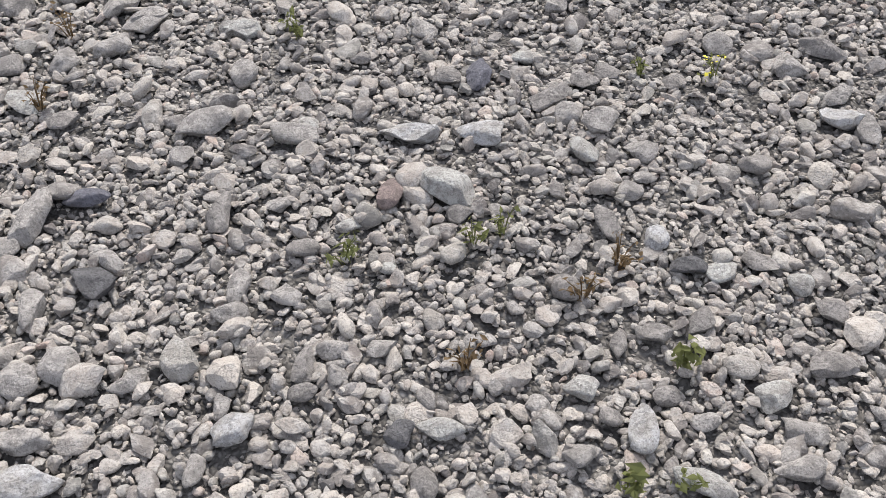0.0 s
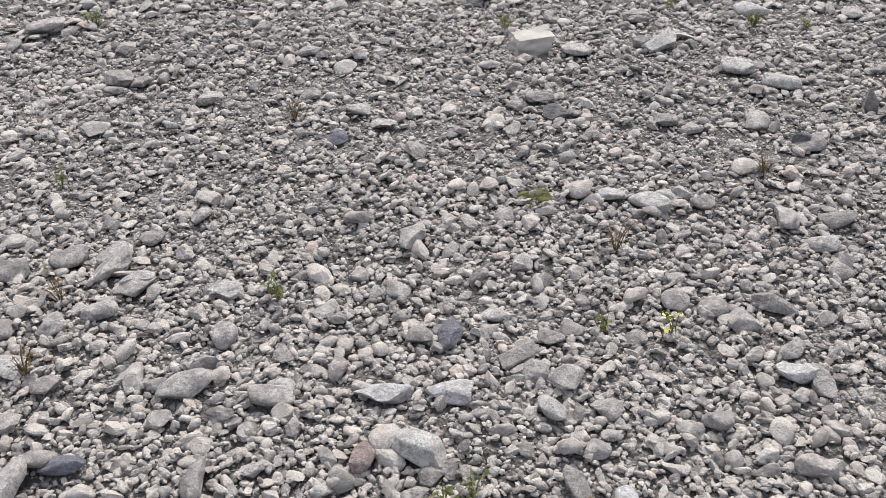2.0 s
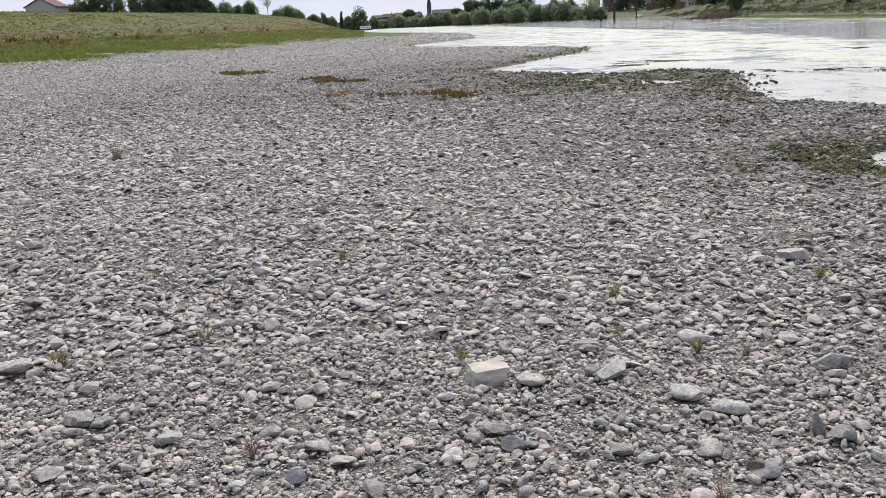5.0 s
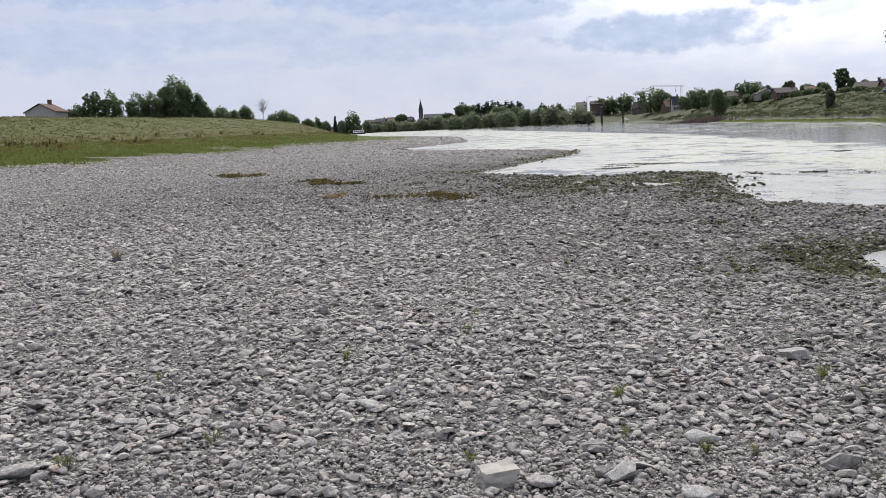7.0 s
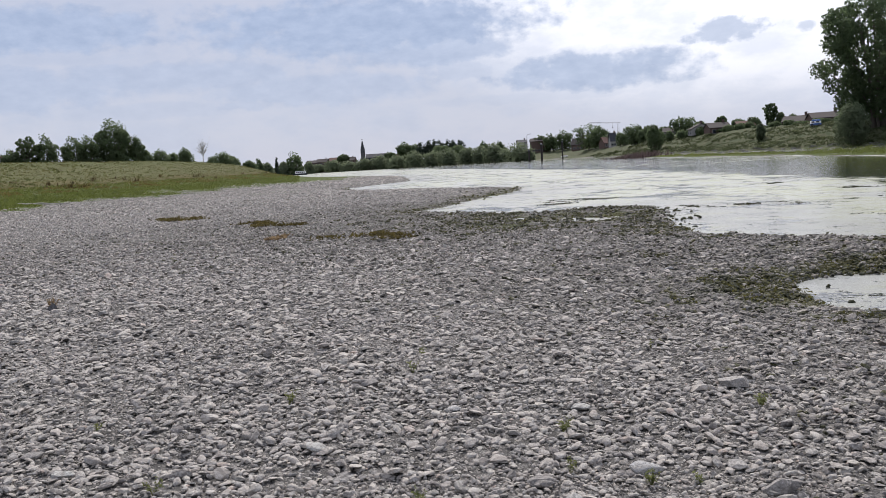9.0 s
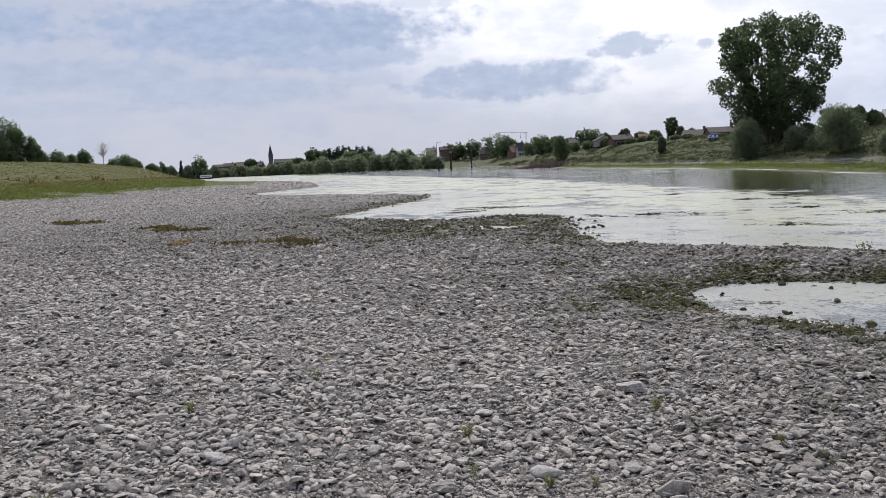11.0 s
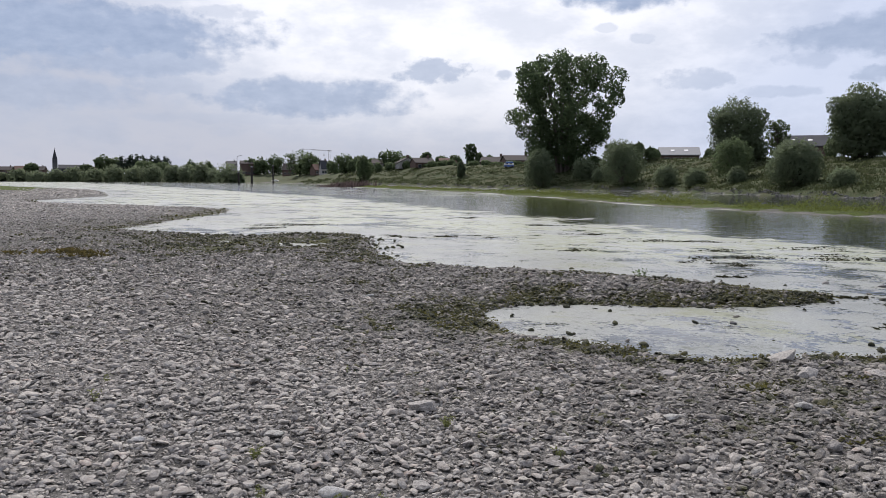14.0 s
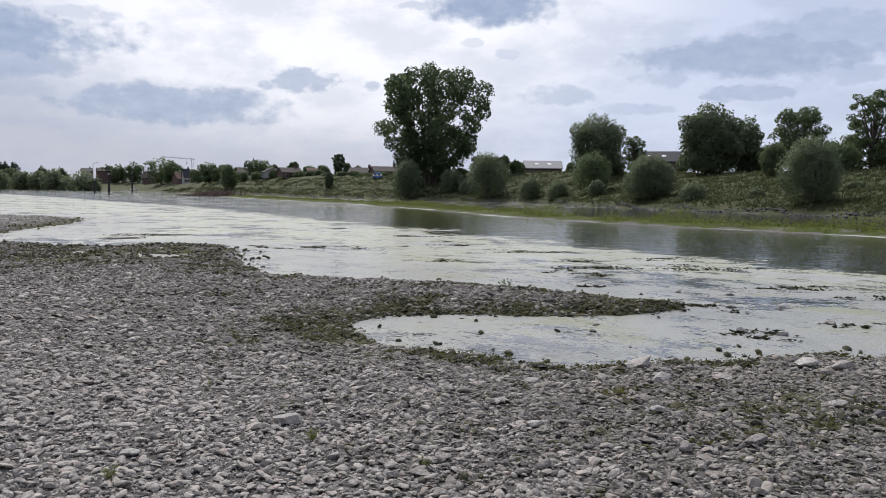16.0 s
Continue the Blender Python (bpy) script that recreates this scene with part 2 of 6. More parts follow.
STEEL = plain("weathered_steel", (0.12, 0.12, 0.125), 0.6, 0.25, 4.0, Metallic=0.4)
WHITEPAINT = plain("white_paint", (0.75, 0.75, 0.74), 0.45, 0.06, 3.0)
BLUEPAINT = plain("blue_paint", (0.05, 0.13, 0.42), 0.35, 0.15, 3.0)
RUBBER = plain("black_rubber", (0.02, 0.02, 0.02), 0.9, 0.2, 5.0)
DARKWOOD = plain("tarred_timber", (0.045, 0.04, 0.036), 0.9, 0.3, 5.0)

# ---- the lie of the land ----
WATER = -0.28
SHORE = [(60, -300), (24, -60), (13.5, -2), (10.2, 4.9), (9.7, 5.5), (8.8, 5.7), (8.3, 5.9), (7.9, 6.15), (7.3, 6.5), (6.7, 6.5), (6.6, 7.3), (6.28, 8.1), (5.95, 8.6), (5.87, 9.4), (6.25, 10.3), (6.75, 10.75), (7.5, 10.8), (8.2, 10.5), (9.1, 9.8), (9.6, 9.3), (10.3, 9.1), (11.3, 9.05), (12.1, 9.15),
         (11.9, 10), (11.8, 11), (11.6, 12.2), (11.3, 13), (10.7, 14.2), (9.9, 15.3), (9, 16.5), (8.7, 17.6), (8.8, 18.8), (9.2, 20.2), (10.2, 22.9), (11.5, 26), (11.5, 28), (10, 28.3), (8.6, 28.2), (7.4, 28.9), (6, 31), (4.75, 34.3), (7.2, 38.2), (10.2, 44.2), (14.4, 53.2),
         (12, 60), (8.9, 65), (6, 72), (5.4, 84), (9, 92), (14.3, 103), (18, 130), (20.3, 157), (18.2, 190), (13.6, 224), (5.6, 323), (-7.7, 420), (-19, 500), (-70, 640), (-800, 900), (-800, -300)]
PUDDLES = [(8.6, 24.2, 0.9, 1.0), (5.8, 22.9, 0.45, 0.7), (7.2, 26.6, 0.5, 0.5), (6.6, 24.8, 0.35, 0.4)]
FAR_SHORE = [(60, -300), (72, 10), (80, 44), (85, 55), (90, 76), (107, 115), (110, 156), (118, 218), (145, 367), (168, 500), (165, 570), (125, 640), (70, 690), (10, 720), (-60, 770), (-500, 1000), (-500, 5000), (5000, 5000), (5000, -300)]
SPIT = [(42, 8), (45, 21), (45.5, 35), (48.5, 51), (55.5, 68), (70, 107), (84, 165), (98, 222), (128, 330)]
CREST = [(-75, 20), (-60, 60), (-42, 124), (-28, 178), (-21, 235), (-18, 350), (-30, 460)]


def waves(x, y, size, seed):
    """Smooth noise of about that wavelength, from -1 to 1."""
    r = np.random.RandomState(seed)
    out = 0
    for k in range(9):
        a, f, p = r.uniform(0, 2 * math.pi), r.uniform(0.6, 1.9), r.uniform(0, 7)
        out = out + np.sin((np.cos(a) * x + np.sin(a) * y) * f * 2 * math.pi / size + p)
    return out / 4.2


def to_line(x, y, line, closed=False):
    """Distance to a polyline; inside a closed one it is positive, outside negative."""
    best, inside = np.full(np.shape(x), 1e9), np.zeros(np.shape(x), bool)
    pts = list(line) + ([line[0]] if closed else [])
    for (ax, ay), (bx, by) in zip(pts, pts[1:]):
        dx, dy = bx - ax, by - ay
        u = np.clip(((x - ax) * dx + (y - ay) * dy) / (dx * dx + dy * dy), 0, 1)
        best = np.minimum(best, np.hypot(x - ax - u * dx, y - ay - u * dy))
        if closed and ay != by:
            inside ^= ((ay > y) != (by > y)) & (x < dx * (y - ay) / dy + ax)
    return np.where(inside, best, -best) if closed else best


def smooth(v, a, b):
    u = np.clip((v - a) / (b - a), 0, 1)
    return u * u * (3 - 2 * u)


def shore(x, y):
    """Metres inland of the near waterline."""
    far = np.clip(np.hypot(x, y) / 24, 0.4, 1.5)
    s = to_line(x, y, SHORE, True) + far * (0.16 * waves(x, y, 3.1, 4) + 0.26 * waves(x, y, 1.1, 5))
    for px, py, wide, deep in PUDDLES:
        s = np.minimum(s, (np.hypot((x - px) / wide, (y - py) / deep) - 1) * 0.5 + 0.25 * waves(x, y, 0.8, 20))
    return s


def lay(x, y):
    """Height of the ground, and how much grass and water weed it bears."""
    x, y = np.asarray(x, float), np.asarray(y, float)
    s = shore(x, y)
    z = np.where(s > 0, WATER + 0.30 * (1 - np.exp(-np.maximum(s, 0) / 2.1)), WATER + 0.26 * s / (1 + 0.12 * np.abs(s)))
    z = z + 0.012 * waves(x, y, 1.7, 6) * smooth(s, 0, 4) + 0.02 * waves(x, y, 9, 7)
    d = to_line(x, y, CREST)
    behind = (x < -10) & (x < np.interp(y, [c[1] for c in CREST], [c[0] for c in CREST]))
    d = np.where(behind, 0, d)
    end = 1 - 0.75 * smooth(y, 380, 520)
    dyke = 5.5 * end * np.interp(d, [0, 3, 22, 30, 48], [1, 0.97, 0.3, 0.17, 0]) * (1 + 0.03 * waves(x, y, 25, 8)) * smooth(s, 3, 22)
    z = z + dyke
    grass = smooth(np.interp(y, [70, 105, 140], [44, 45, 48]) - d + 2 * waves(x, y, 14, 9) + 1.6 * waves(x, y, 4, 10), 0, 7)
    grass = np.maximum(grass, 0.42 * np.clip(1.3 - np.hypot((x + 0.5) / 4, (y - 75) / 7) + 0.5 * waves(x, y, 3, 25), 0, 1))
    f = to_line(x, y, FAR_SHORE, True) + 0.8 * waves(x, y, 9, 11)
    top = np.interp(y, [40, 120, 220, 370, 500, 640], [4.7, 5.5, 6.2, 7.6, 7.8, 6.0]) + 0.3 * waves(x, y, 60, 12)
    f = np.where(f > 0, f * np.interp(y, [350, 430, 560], [1, 0.75, 0.5]), f)
    bank = np.interp(f, [-30, 0, 0.9, 9, 22, 40], [-3, WATER, 0.42, 2.3, 5, 5]) * np.where(f > 9, top / 5, 1)
    bank = np.where(f > 2, bank + 0.25 * waves(x, y, 7, 13), bank)
    p = 2.7 + 1.1 * waves(x, y, 11, 14) + 1.5 * smooth(y, 60, 160) - to_line(x, y, SPIT)
    spit = np.where(p > 0, WATER + 0.26 * (1 - np.exp(-np.maximum(p, 0) / 1.6)), WATER + 0.14 * p)
    beach = np.hypot((x - 93) / 11, (y - 160) / 9) + 0.25 * waves(x, y, 6, 18) < 1
    grass = np.where((f > -0.4) & ~beach, 1.0, grass)
    grass = np.where((p > 0.3) & (f < -1), np.clip(0.75 + 0.5 * waves(x, y, 5, 24), 0.2, 1), grass)
    z = np.where(f > -25, np.maximum(z, bank), z)
    z = np.maximum(z, spit)
    reach = np.interp(y, [3, 5, 6.5, 8, 10, 13, 16, 24, 30, 36, 48, 56, 66, 90], [1.0, 0.9, 1.4, 1.8, 2.2, 3.0, 3.9, 5.2, 4.6, 1.6, 2.0, 2.8, 1.0, 0.5])
    weed = smooth((reach * (1 + 0.4 * waves(x, y, 2.3, 15) + 0.25 * waves(x, y, 0.9, 16)) - np.abs(s)) / reach, 0, 1.0)
    weed = weed * np.where(y > 11, np.clip(0.78 + 0.55 * waves(x, y, 1.4, 22) + 0.3 * waves(x, y, 0.55, 23), 0.1, 1), 1)
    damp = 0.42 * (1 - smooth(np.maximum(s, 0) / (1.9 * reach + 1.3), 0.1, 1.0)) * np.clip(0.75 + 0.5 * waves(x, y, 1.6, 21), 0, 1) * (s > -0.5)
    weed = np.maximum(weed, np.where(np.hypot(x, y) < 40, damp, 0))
    moss = np.maximum(1.1 - np.hypot((x - 6.4) / 2.3, (y - 3.6) / 1.7), 1 - np.hypot((x - 5.6) / 0.9, (y - 4.9) / 0.8))
    weed = np.maximum(weed, 0.66 * np.clip(moss + 0.3 * waves(x, y, 0.8, 17), 0, 1))
    weed = np.maximum(weed, 0.4 * np.clip(1.5 - np.hypot((x - 6.6) / 2.6, (y - 4.0) / 2.4) + 0.4 * waves(x, y, 1.2, 26), 0, 1) * (s > 0))
    return z, grass, weed, (f > -1).astype(float)


def lay_at(x, y):
    return float(lay(np.array([x]), np.array([y]))[0][0])


def build_mesh(name, verts, faces, mats, smooth_faces=True, mat_index=None, normals=None):
    """A mesh from arrays; faces all have the same number of corners."""
    verts, faces = np.asarray(verts, np.float32), np.asarray(faces, np.int32)
    me = bpy.data.meshes.new(name)
    me.vertices.add(len(verts)), me.loops.add(faces.size), me.polygons.add(len(faces))
    me.vertices.foreach_set("co", verts.ravel())
    me.loops.foreach_set("vertex_index", faces.ravel())
    me.polygons.foreach_set("loop_start", np.arange(0, faces.size, faces.shape[1], dtype=np.int32))
    if mat_index is not None:
        me.polygons.foreach_set("material_index", np.asarray(mat_index, np.int32))
    me.polygons.foreach_set("use_smooth", np.broadcast_to(np.asarray(smooth_faces, bool), len(faces)).copy())
    me.update(calc_edges=True)
    for m in mats:
        me.materials.append(m)
    if normals is not None:
        me.normals_split_custom_set_from_vertices(normals.tolist())
    return me


# ---- ground: one sheet to the horizon ----
def ground_material():
    m, n = material("river_bed_ground")
    place = n.add("ShaderNodeNewGeometry").outputs["Position"]
    grass = n.add("ShaderNodeAttribute", attribute_name="grass").outputs["Fac"]
    weed = n.add("ShaderNodeAttribute", attribute_name="weed").outputs["Fac"]
    swirl = n.add("ShaderNodeVectorMath", {0: n.add("ShaderNodeTexNoise", {"Vector": place, "Scale": 22.0}).outputs[1], 1: (0.03, 0.03, 0.03)}, operation="MULTIPLY").outputs[0]
    warped = n.add("ShaderNodeVectorMath", {0: place, 1: swirl}, operation="ADD").outputs[0]
    cell = n.add("ShaderNodeTexVoronoi", {"Vector": warped, "Scale": 17.0})
    small = n.add("ShaderNodeTexVoronoi", {"Vector": warped, "Scale": 95.0})
    tint = n.add("ShaderNodeSeparateColor", {0: cell.outputs["Color"]}).outputs[0]
    tint2 = n.add("ShaderNodeSeparateColor", {0: small.outputs["Color"]}).outputs[0]
    pebble = n.ramp(n.math("ADD", n.math("MULTIPLY", tint, 0.6), n.math("MULTIPLY", tint2, 0.4)), [(0.15, (0.07, 0.067, 0.063)), (0.5, (0.145, 0.138, 0.129)), (0.85, (0.30, 0.286, 0.266))])
    distant = n.step(n.add("ShaderNodeVectorMath", {0: place}, operation="LENGTH").outputs["Value"], 8.0, 30.0)
    closer = n.math("SUBTRACT", 1.0, n.step(n.add("ShaderNodeVectorMath", {0: place}, operation="LENGTH").outputs["Value"], 4.0, 9.0))
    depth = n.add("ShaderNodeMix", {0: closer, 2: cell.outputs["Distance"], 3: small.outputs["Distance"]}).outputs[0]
    # Shade between stones is painted in as a darker colour at cell edges.
    gap_shade = n.step(depth, 0.3, 0.6)
    pebble = n.mix(n.math("MULTIPLY", gap_shade, 0.5), pebble, (0.06, 0.056, 0.052, 1))
    pebble = n.mix(n.math("MULTIPLY", distant, 0.5), pebble, (0.145, 0.138, 0.128, 1))
    algae = n.ramp(n.noise(place, 1.6, 5.0, 0.7), [(0.3, (0.03, 0.035, 0.02)), (0.55, (0.07, 0.075, 0.032)), (0.75, (0.14, 0.125, 0.05))])
    ragged = n.math("MULTIPLY", n.step(weed, 0.02, 0.2), n.step(n.math("ADD", weed, n.math("MULTIPLY", n.math("SUBTRACT", n.noise(place, 2.5, 6.0, 0.75), 0.5), 1.6)), 0.35, 0.75))
    bed = n.mix(ragged, pebble, algae)
    broad, mid, tuft = n.noise(place, 0.05, 5.0, 0.6), n.noise(place, 0.35, 5.0, 0.65), n.noise(place, 3.0, 5.0, 0.7)
    rise = n.add("ShaderNodeSeparateXYZ", {0: place}).outputs[2]
    dry = n.step(n.math("ADD", rise, n.math("MULTIPLY", n.math("SUBTRACT", broad, 0.5), 1.7)), 0.8, 1.7)
    lawn = n.mix(dry, (0.060, 0.086, 0.012, 1), (0.092, 0.094, 0.034, 1))
    rank = n.math("ADD", rise, n.math("MULTIPLY", n.math("SUBTRACT", mid, 0.5), 1.6))
    lawn = n.mix(n.math("MULTIPLY", n.step(n.math("ABSOLUTE", n.math("SUBTRACT", rank, 1.9)), 0.6, 0.15), 0.6), lawn, (0.098, 0.072, 0.022, 1))
    lawn = n.mix(n.math("MULTIPLY", n.step(rank, 3.9, 5.0), 0.6), lawn, (0.062, 0.08, 0.02, 1))
    lawn = n.mix(n.math("MULTIPLY", n.step(mid, 0.42, 0.62), 0.5), lawn, (0.09, 0.094, 0.03, 1))
    lawn = n.mix(n.math("MULTIPLY", n.step(n.noise(place, 1.1, 6.0, 0.75), 0.5, 0.62), 0.55), lawn, (0.036, 0.044, 0.012, 1))
    lush = n.add("ShaderNodeAttribute", attribute_name="lush").outputs["Fac"]
    wild = n.mix(n.step(mid, 0.4, 0.62), (0.052, 0.068, 0.030, 1), (0.080, 0.082, 0.042, 1))
    wild = n.mix(n.math("MULTIPLY", n.step(tuft, 0.45, 0.7), 0.4), wild, (0.032, 0.042, 0.016, 1))
    lawn = n.mix(lush, lawn, wild)
    sward = n.step(n.math("ADD", grass, n.math("MULTIPLY", n.math("SUBTRACT", n.noise(place, 0.8, 6.0, 0.7), 0.5), 0.9)), 0.25, 0.55)
    relief = n.math("SUBTRACT", n.math("MULTIPLY", tuft, 0.5), n.math("MULTIPLY", depth, n.math("SUBTRACT", 1.0, n.math("MULTIPLY", closer, 0.75))))
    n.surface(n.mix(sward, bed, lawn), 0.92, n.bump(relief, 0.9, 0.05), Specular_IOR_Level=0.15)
    return m


def ground():
    front = np.arange(-36, 76, 0.5)
    az = np.radians(np.concatenate([front, np.arange(76, 324, 6.0)]))
    rings = np.concatenate([[0.0], np.geomspace(0.25, 30, 150)[:-1], np.geomspace(30, 320, 215)[:-1], np.geomspace(320, 4800, 70)])
    r, a = np.meshgrid(rings, az, indexing="ij")
    x, y = r * np.sin(a), r * np.cos(a)
    z, grass, weed, lush = lay(x.ravel(), y.ravel())
    verts = np.column_stack([x.ravel(), y.ravel(), z])
    nr, na = r.shape
    i, j = np.meshgrid(np.arange(nr - 1), np.arange(na), indexing="ij")
    k = (j + 1) % na
    quads = np.stack([i * na + j, i * na + k, (i + 1) * na + k, (i + 1) * na + j], -1).reshape(-1, 4)[:, ::-1]
    me = build_mesh("ground", verts, quads, [ground_material()])
    for name, values in (("grass", grass), ("weed", weed), ("lush", lush)):
        me.attributes.new(name, "FLOAT", "POINT").data.foreach_set("value", values.astype(np.float32))
    return tagged(new("ground", me), "grey gravel river bed with grassy banks and dykes", "ground", kind="structure")


GROUND = ground()


# ---- river ----
def water_material():
    m, n = material("river_water")
    place = n.add("ShaderNodeNewGeometry").outputs["Position"]
    turned = n.add("ShaderNodeMapping", {"Vector": place, "Rotation": (0, 0, radians(20)), "Scale": (1.0, 0.75, 1.0)}).outputs[0]
    inner = n.add("ShaderNodeAttribute", attribute_name="film").outputs["Fac"]
    broad, broken = n.noise(turned, 0.22, 6.0, 0.65), n.noise(turned, 1.3, 6.0, 0.7)
    speck = n.noise(turned, 15.0, 4.0, 0.7)
    film = n.math("ADD", inner, n.math("MULTIPLY", n.math("SUBTRACT", broad, 0.5), 1.7))
    film = n.math("ADD", film, n.math("MULTIPLY", n.math("SUBTRACT", broken, 0.5), 2.0))
    film = n.math("ADD", film, n.math("MULTIPLY", n.math("SUBTRACT", speck, 0.5), 1.2))
    mask = n.step(film, 0.42, 0.54)
    tone = n.noise(turned, 0.5, 7.0, 0.7)
    scum = n.ramp(tone, [(0.3, (0.29, 0.30, 0.29)), (0.46, (0.40, 0.41, 0.40)), (0.55, (0.45, 0.455, 0.425)), (0.63, (0.36, 0.37, 0.24)), (0.74, (0.45, 0.465, 0.40))])
    fresh = n.add("ShaderNodeAttribute", attribute_name="fresh").outputs["Fac"]
    lines = n.noise(n.add("ShaderNodeMapping", {"Vector": place, "Rotation": (0, 0, radians(28)), "Scale": (1.0, 0.3, 1.0)}).outputs[0], 0.55, 6.0, 0.7)
    pale = n.ramp(lines, [(0.36, (0.48, 0.495, 0.48)), (0.45, (0.62, 0.63, 0.60)), (0.49, (0.46, 0.49, 0.27)), (0.53, (0.66, 0.67, 0.63)), (0.59, (0.46, 0.49, 0.26)), (0.64, (0.64, 0.65, 0.61)), (0.72, (0.50, 0.52, 0.33))])
    scum = n.mix(n.math("MULTIPLY", fresh, 0.9), scum, pale)
    crumbs = n.add("ShaderNodeTexVoronoi", {"Vector": place, "Scale": 48.0}).outputs["Distance"]
    scum = n.mix(n.math("MULTIPLY", n.step(n.math("ADD", crumbs, n.math("MULTIPLY", n.math("SUBTRACT", n.noise(turned, 45.0, 3.0, 0.7), 0.5), 0.9)), 0.2, 0.55), 0.55), scum, (0.13, 0.14, 0.11, 1))
    fleck = n.step(n.noise(turned, 2.6, 7.0, 0.75), 0.60, 0.66)
    scum = n.mix(n.math("MULTIPLY", fleck, 0.6), scum, (0.07, 0.075, 0.04, 1))
    ripple = n.math("ADD", n.noise(turned, 2.2, 4.0, 0.6), n.math("MULTIPLY", n.noise(turned, 9.0, 4.0), 0.4))
    rolled = n.add("ShaderNodeMapping", {"Vector": place, "Rotation": (0, 0, radians(38)), "Scale": (0.65, 1.0, 1.0)}).outputs[0]
    swell = n.math("ADD", n.noise(rolled, 1.0, 4.0, 0.6), n.math("MULTIPLY", n.noise(rolled, 4.0, 4.0, 0.6), 0.3))
    chop = n.bump(swell, 0.5, 0.07)
    flat = n.bump(n.math("ADD", crumbs, n.math("MULTIPLY", ripple, 0.6)), 0.3, 0.02)
    clear = n.add("ShaderNodeBsdfPrincipled", {"Base Color": (0.028, 0.032, 0.032, 1), "Roughness": 0.03, "IOR": 1.4, "Normal": chop})
    cover = n.add("ShaderNodeBsdfPrincipled", {"Base Color": scum, "Roughness": 0.4, "IOR": 1.35, "Specular IOR Level": 0.2, "Normal": flat})
    both = n.add("ShaderNodeMixShader", {0: n.math("MULTIPLY", mask, 0.85), 1: clear.outputs[0], 2: cover.outputs[0]})
    n.finish(both.outputs[0])
    return m


def river():
    az = np.radians(np.concatenate([np.arange(-10, 80, 0.75), np.arange(80, 190, 8.0)]))
    rings = np.concatenate([np.geomspace(4, 320, 190), [500, 800, 1200]])
    r, a = np.meshgrid(rings, az, indexing="ij")
    x, y = (r * np.sin(a)).ravel(), (r * np.cos(a)).ravel()
    na = len(az)
    i, j = np.meshgrid(np.arange(len(rings) - 1), np.arange(na - 1), indexing="ij")
    quads = np.stack([i * na + j, i * na + j + 1, (i + 1) * na + j + 1, (i + 1) * na + j], -1).reshape(-1, 4)[:, ::-1]
    me = build_mesh("river", np.column_stack([x, y, np.full(x.size, WATER)]), quads, [water_material()])
    edge = np.interp(y, [-20, 0, 10, 17, 24, 33, 45, 61, 76, 101, 125, 180, 400], [15, 18.5, 21.5, 22.5, 24.2, 25.7, 27.5, 31, 33.5, 37.5, 38.5, 44, 60])
    gone = edge - x + 0.6 * waves(x, y, 7, 33)
    film = 0.68 * smooth(gone, -2.2, 2.5) * (1 - 0.34 * smooth(x - y, 4, 12))
    # Pale patches on the far open water stand in for sky reflection.
    film = np.where(gone < -2.5, np.interp(y, [40, 90], [-0.55, 0.3]), film)
    spit = to_line(x, y, SPIT)
    # Algae fringe of the spit, widened far off as painted sky reflection.
    film = np.maximum(film, 0.75 * (1 - smooth(spit, 2.6, 3.9 + 7 * smooth(y, 70, 160))) - 0.1)
    fresh = smooth(-shore(x, y), 1.5, 7) * smooth(np.hypot(x, y), 15, 24)
    beyond = x > np.interp(y, [p[1] for p in SPIT], [p[0] for p in SPIT])
    # Bright strip behind the spit: mirrored sky put into the cover colour.
    film = np.where(beyond & (y > 25), np.maximum(film, 0.85 * (1 - smooth(spit, 3.4, 4.8)) - 0.15), film)
    me.attributes.new("fresh", "FLOAT", "POINT").data.foreach_set("value", fresh.astype(np.float32))
    me.attributes.new("film", "FLOAT", "POINT").data.foreach_set("value", film.astype(np.float32))
    return tagged(new("river", me), "shallow low river with pale algae film and painted sky reflection", "water", kind="structure")


river()


# ---- stones ----
def ball(level):
    """An icosphere's corners and triangles."""
    bm = bmesh.new()
    bmesh.ops.create_icosphere(bm, subdivisions=level, radius=1.0)
    v, f = np.array([p.co[:] for p in bm.verts]), np.array([[p.index for p in t.verts] for t in bm.faces])
    bm.free()
    return v, f


BALLS = {k: ball(k) for k in (1, 2, 3)}
BALLS[0] = (np.array([(1, 0, 0), (-1, 0, 0), (0, 1, 0), (0, -1, 0), (0, 0, 1), (0, 0, -1)], float), np.array([(0, 2, 4), (2, 1, 4), (1, 3, 4), (3, 0, 4), (2, 0, 5), (1, 2, 5), (3, 1, 5), (0, 3, 5)]))


def dome(sides, rings):
    """The part of a ball that shows above the bed: corners and triangles."""
    v, f = [], []
    for k in range(rings):
        a = radians(-24 + 84 * k / (rings - 1) if rings > 2 else (-20, 38)[k])
        for j in range(sides):
            b = 2 * math.pi * (j + 0.5 * (k % 2)) / sides
            v.append((math.cos(a) * math.cos(b), math.cos(a) * math.sin(b), math.sin(a)))
    v.append((0, 0, 1))
    for k in range(rings - 1):
        for j in range(sides):
            p, q, m, n = k * sides + j, k * sides + (j + 1) % sides, (k + 1) * sides + j, (k + 1) * sides + (j + 1) % sides
            f += [(p, q, m), (q, n, m)] if k % 2 == 0 else [(p, q, n), (p, n, m)]
    top, last = len(v) - 1, (rings - 1) * sides
    f += [(last + j, last + (j + 1) % sides, top) for j in range(sides)]
    return np.array(v, float), np.array(f)


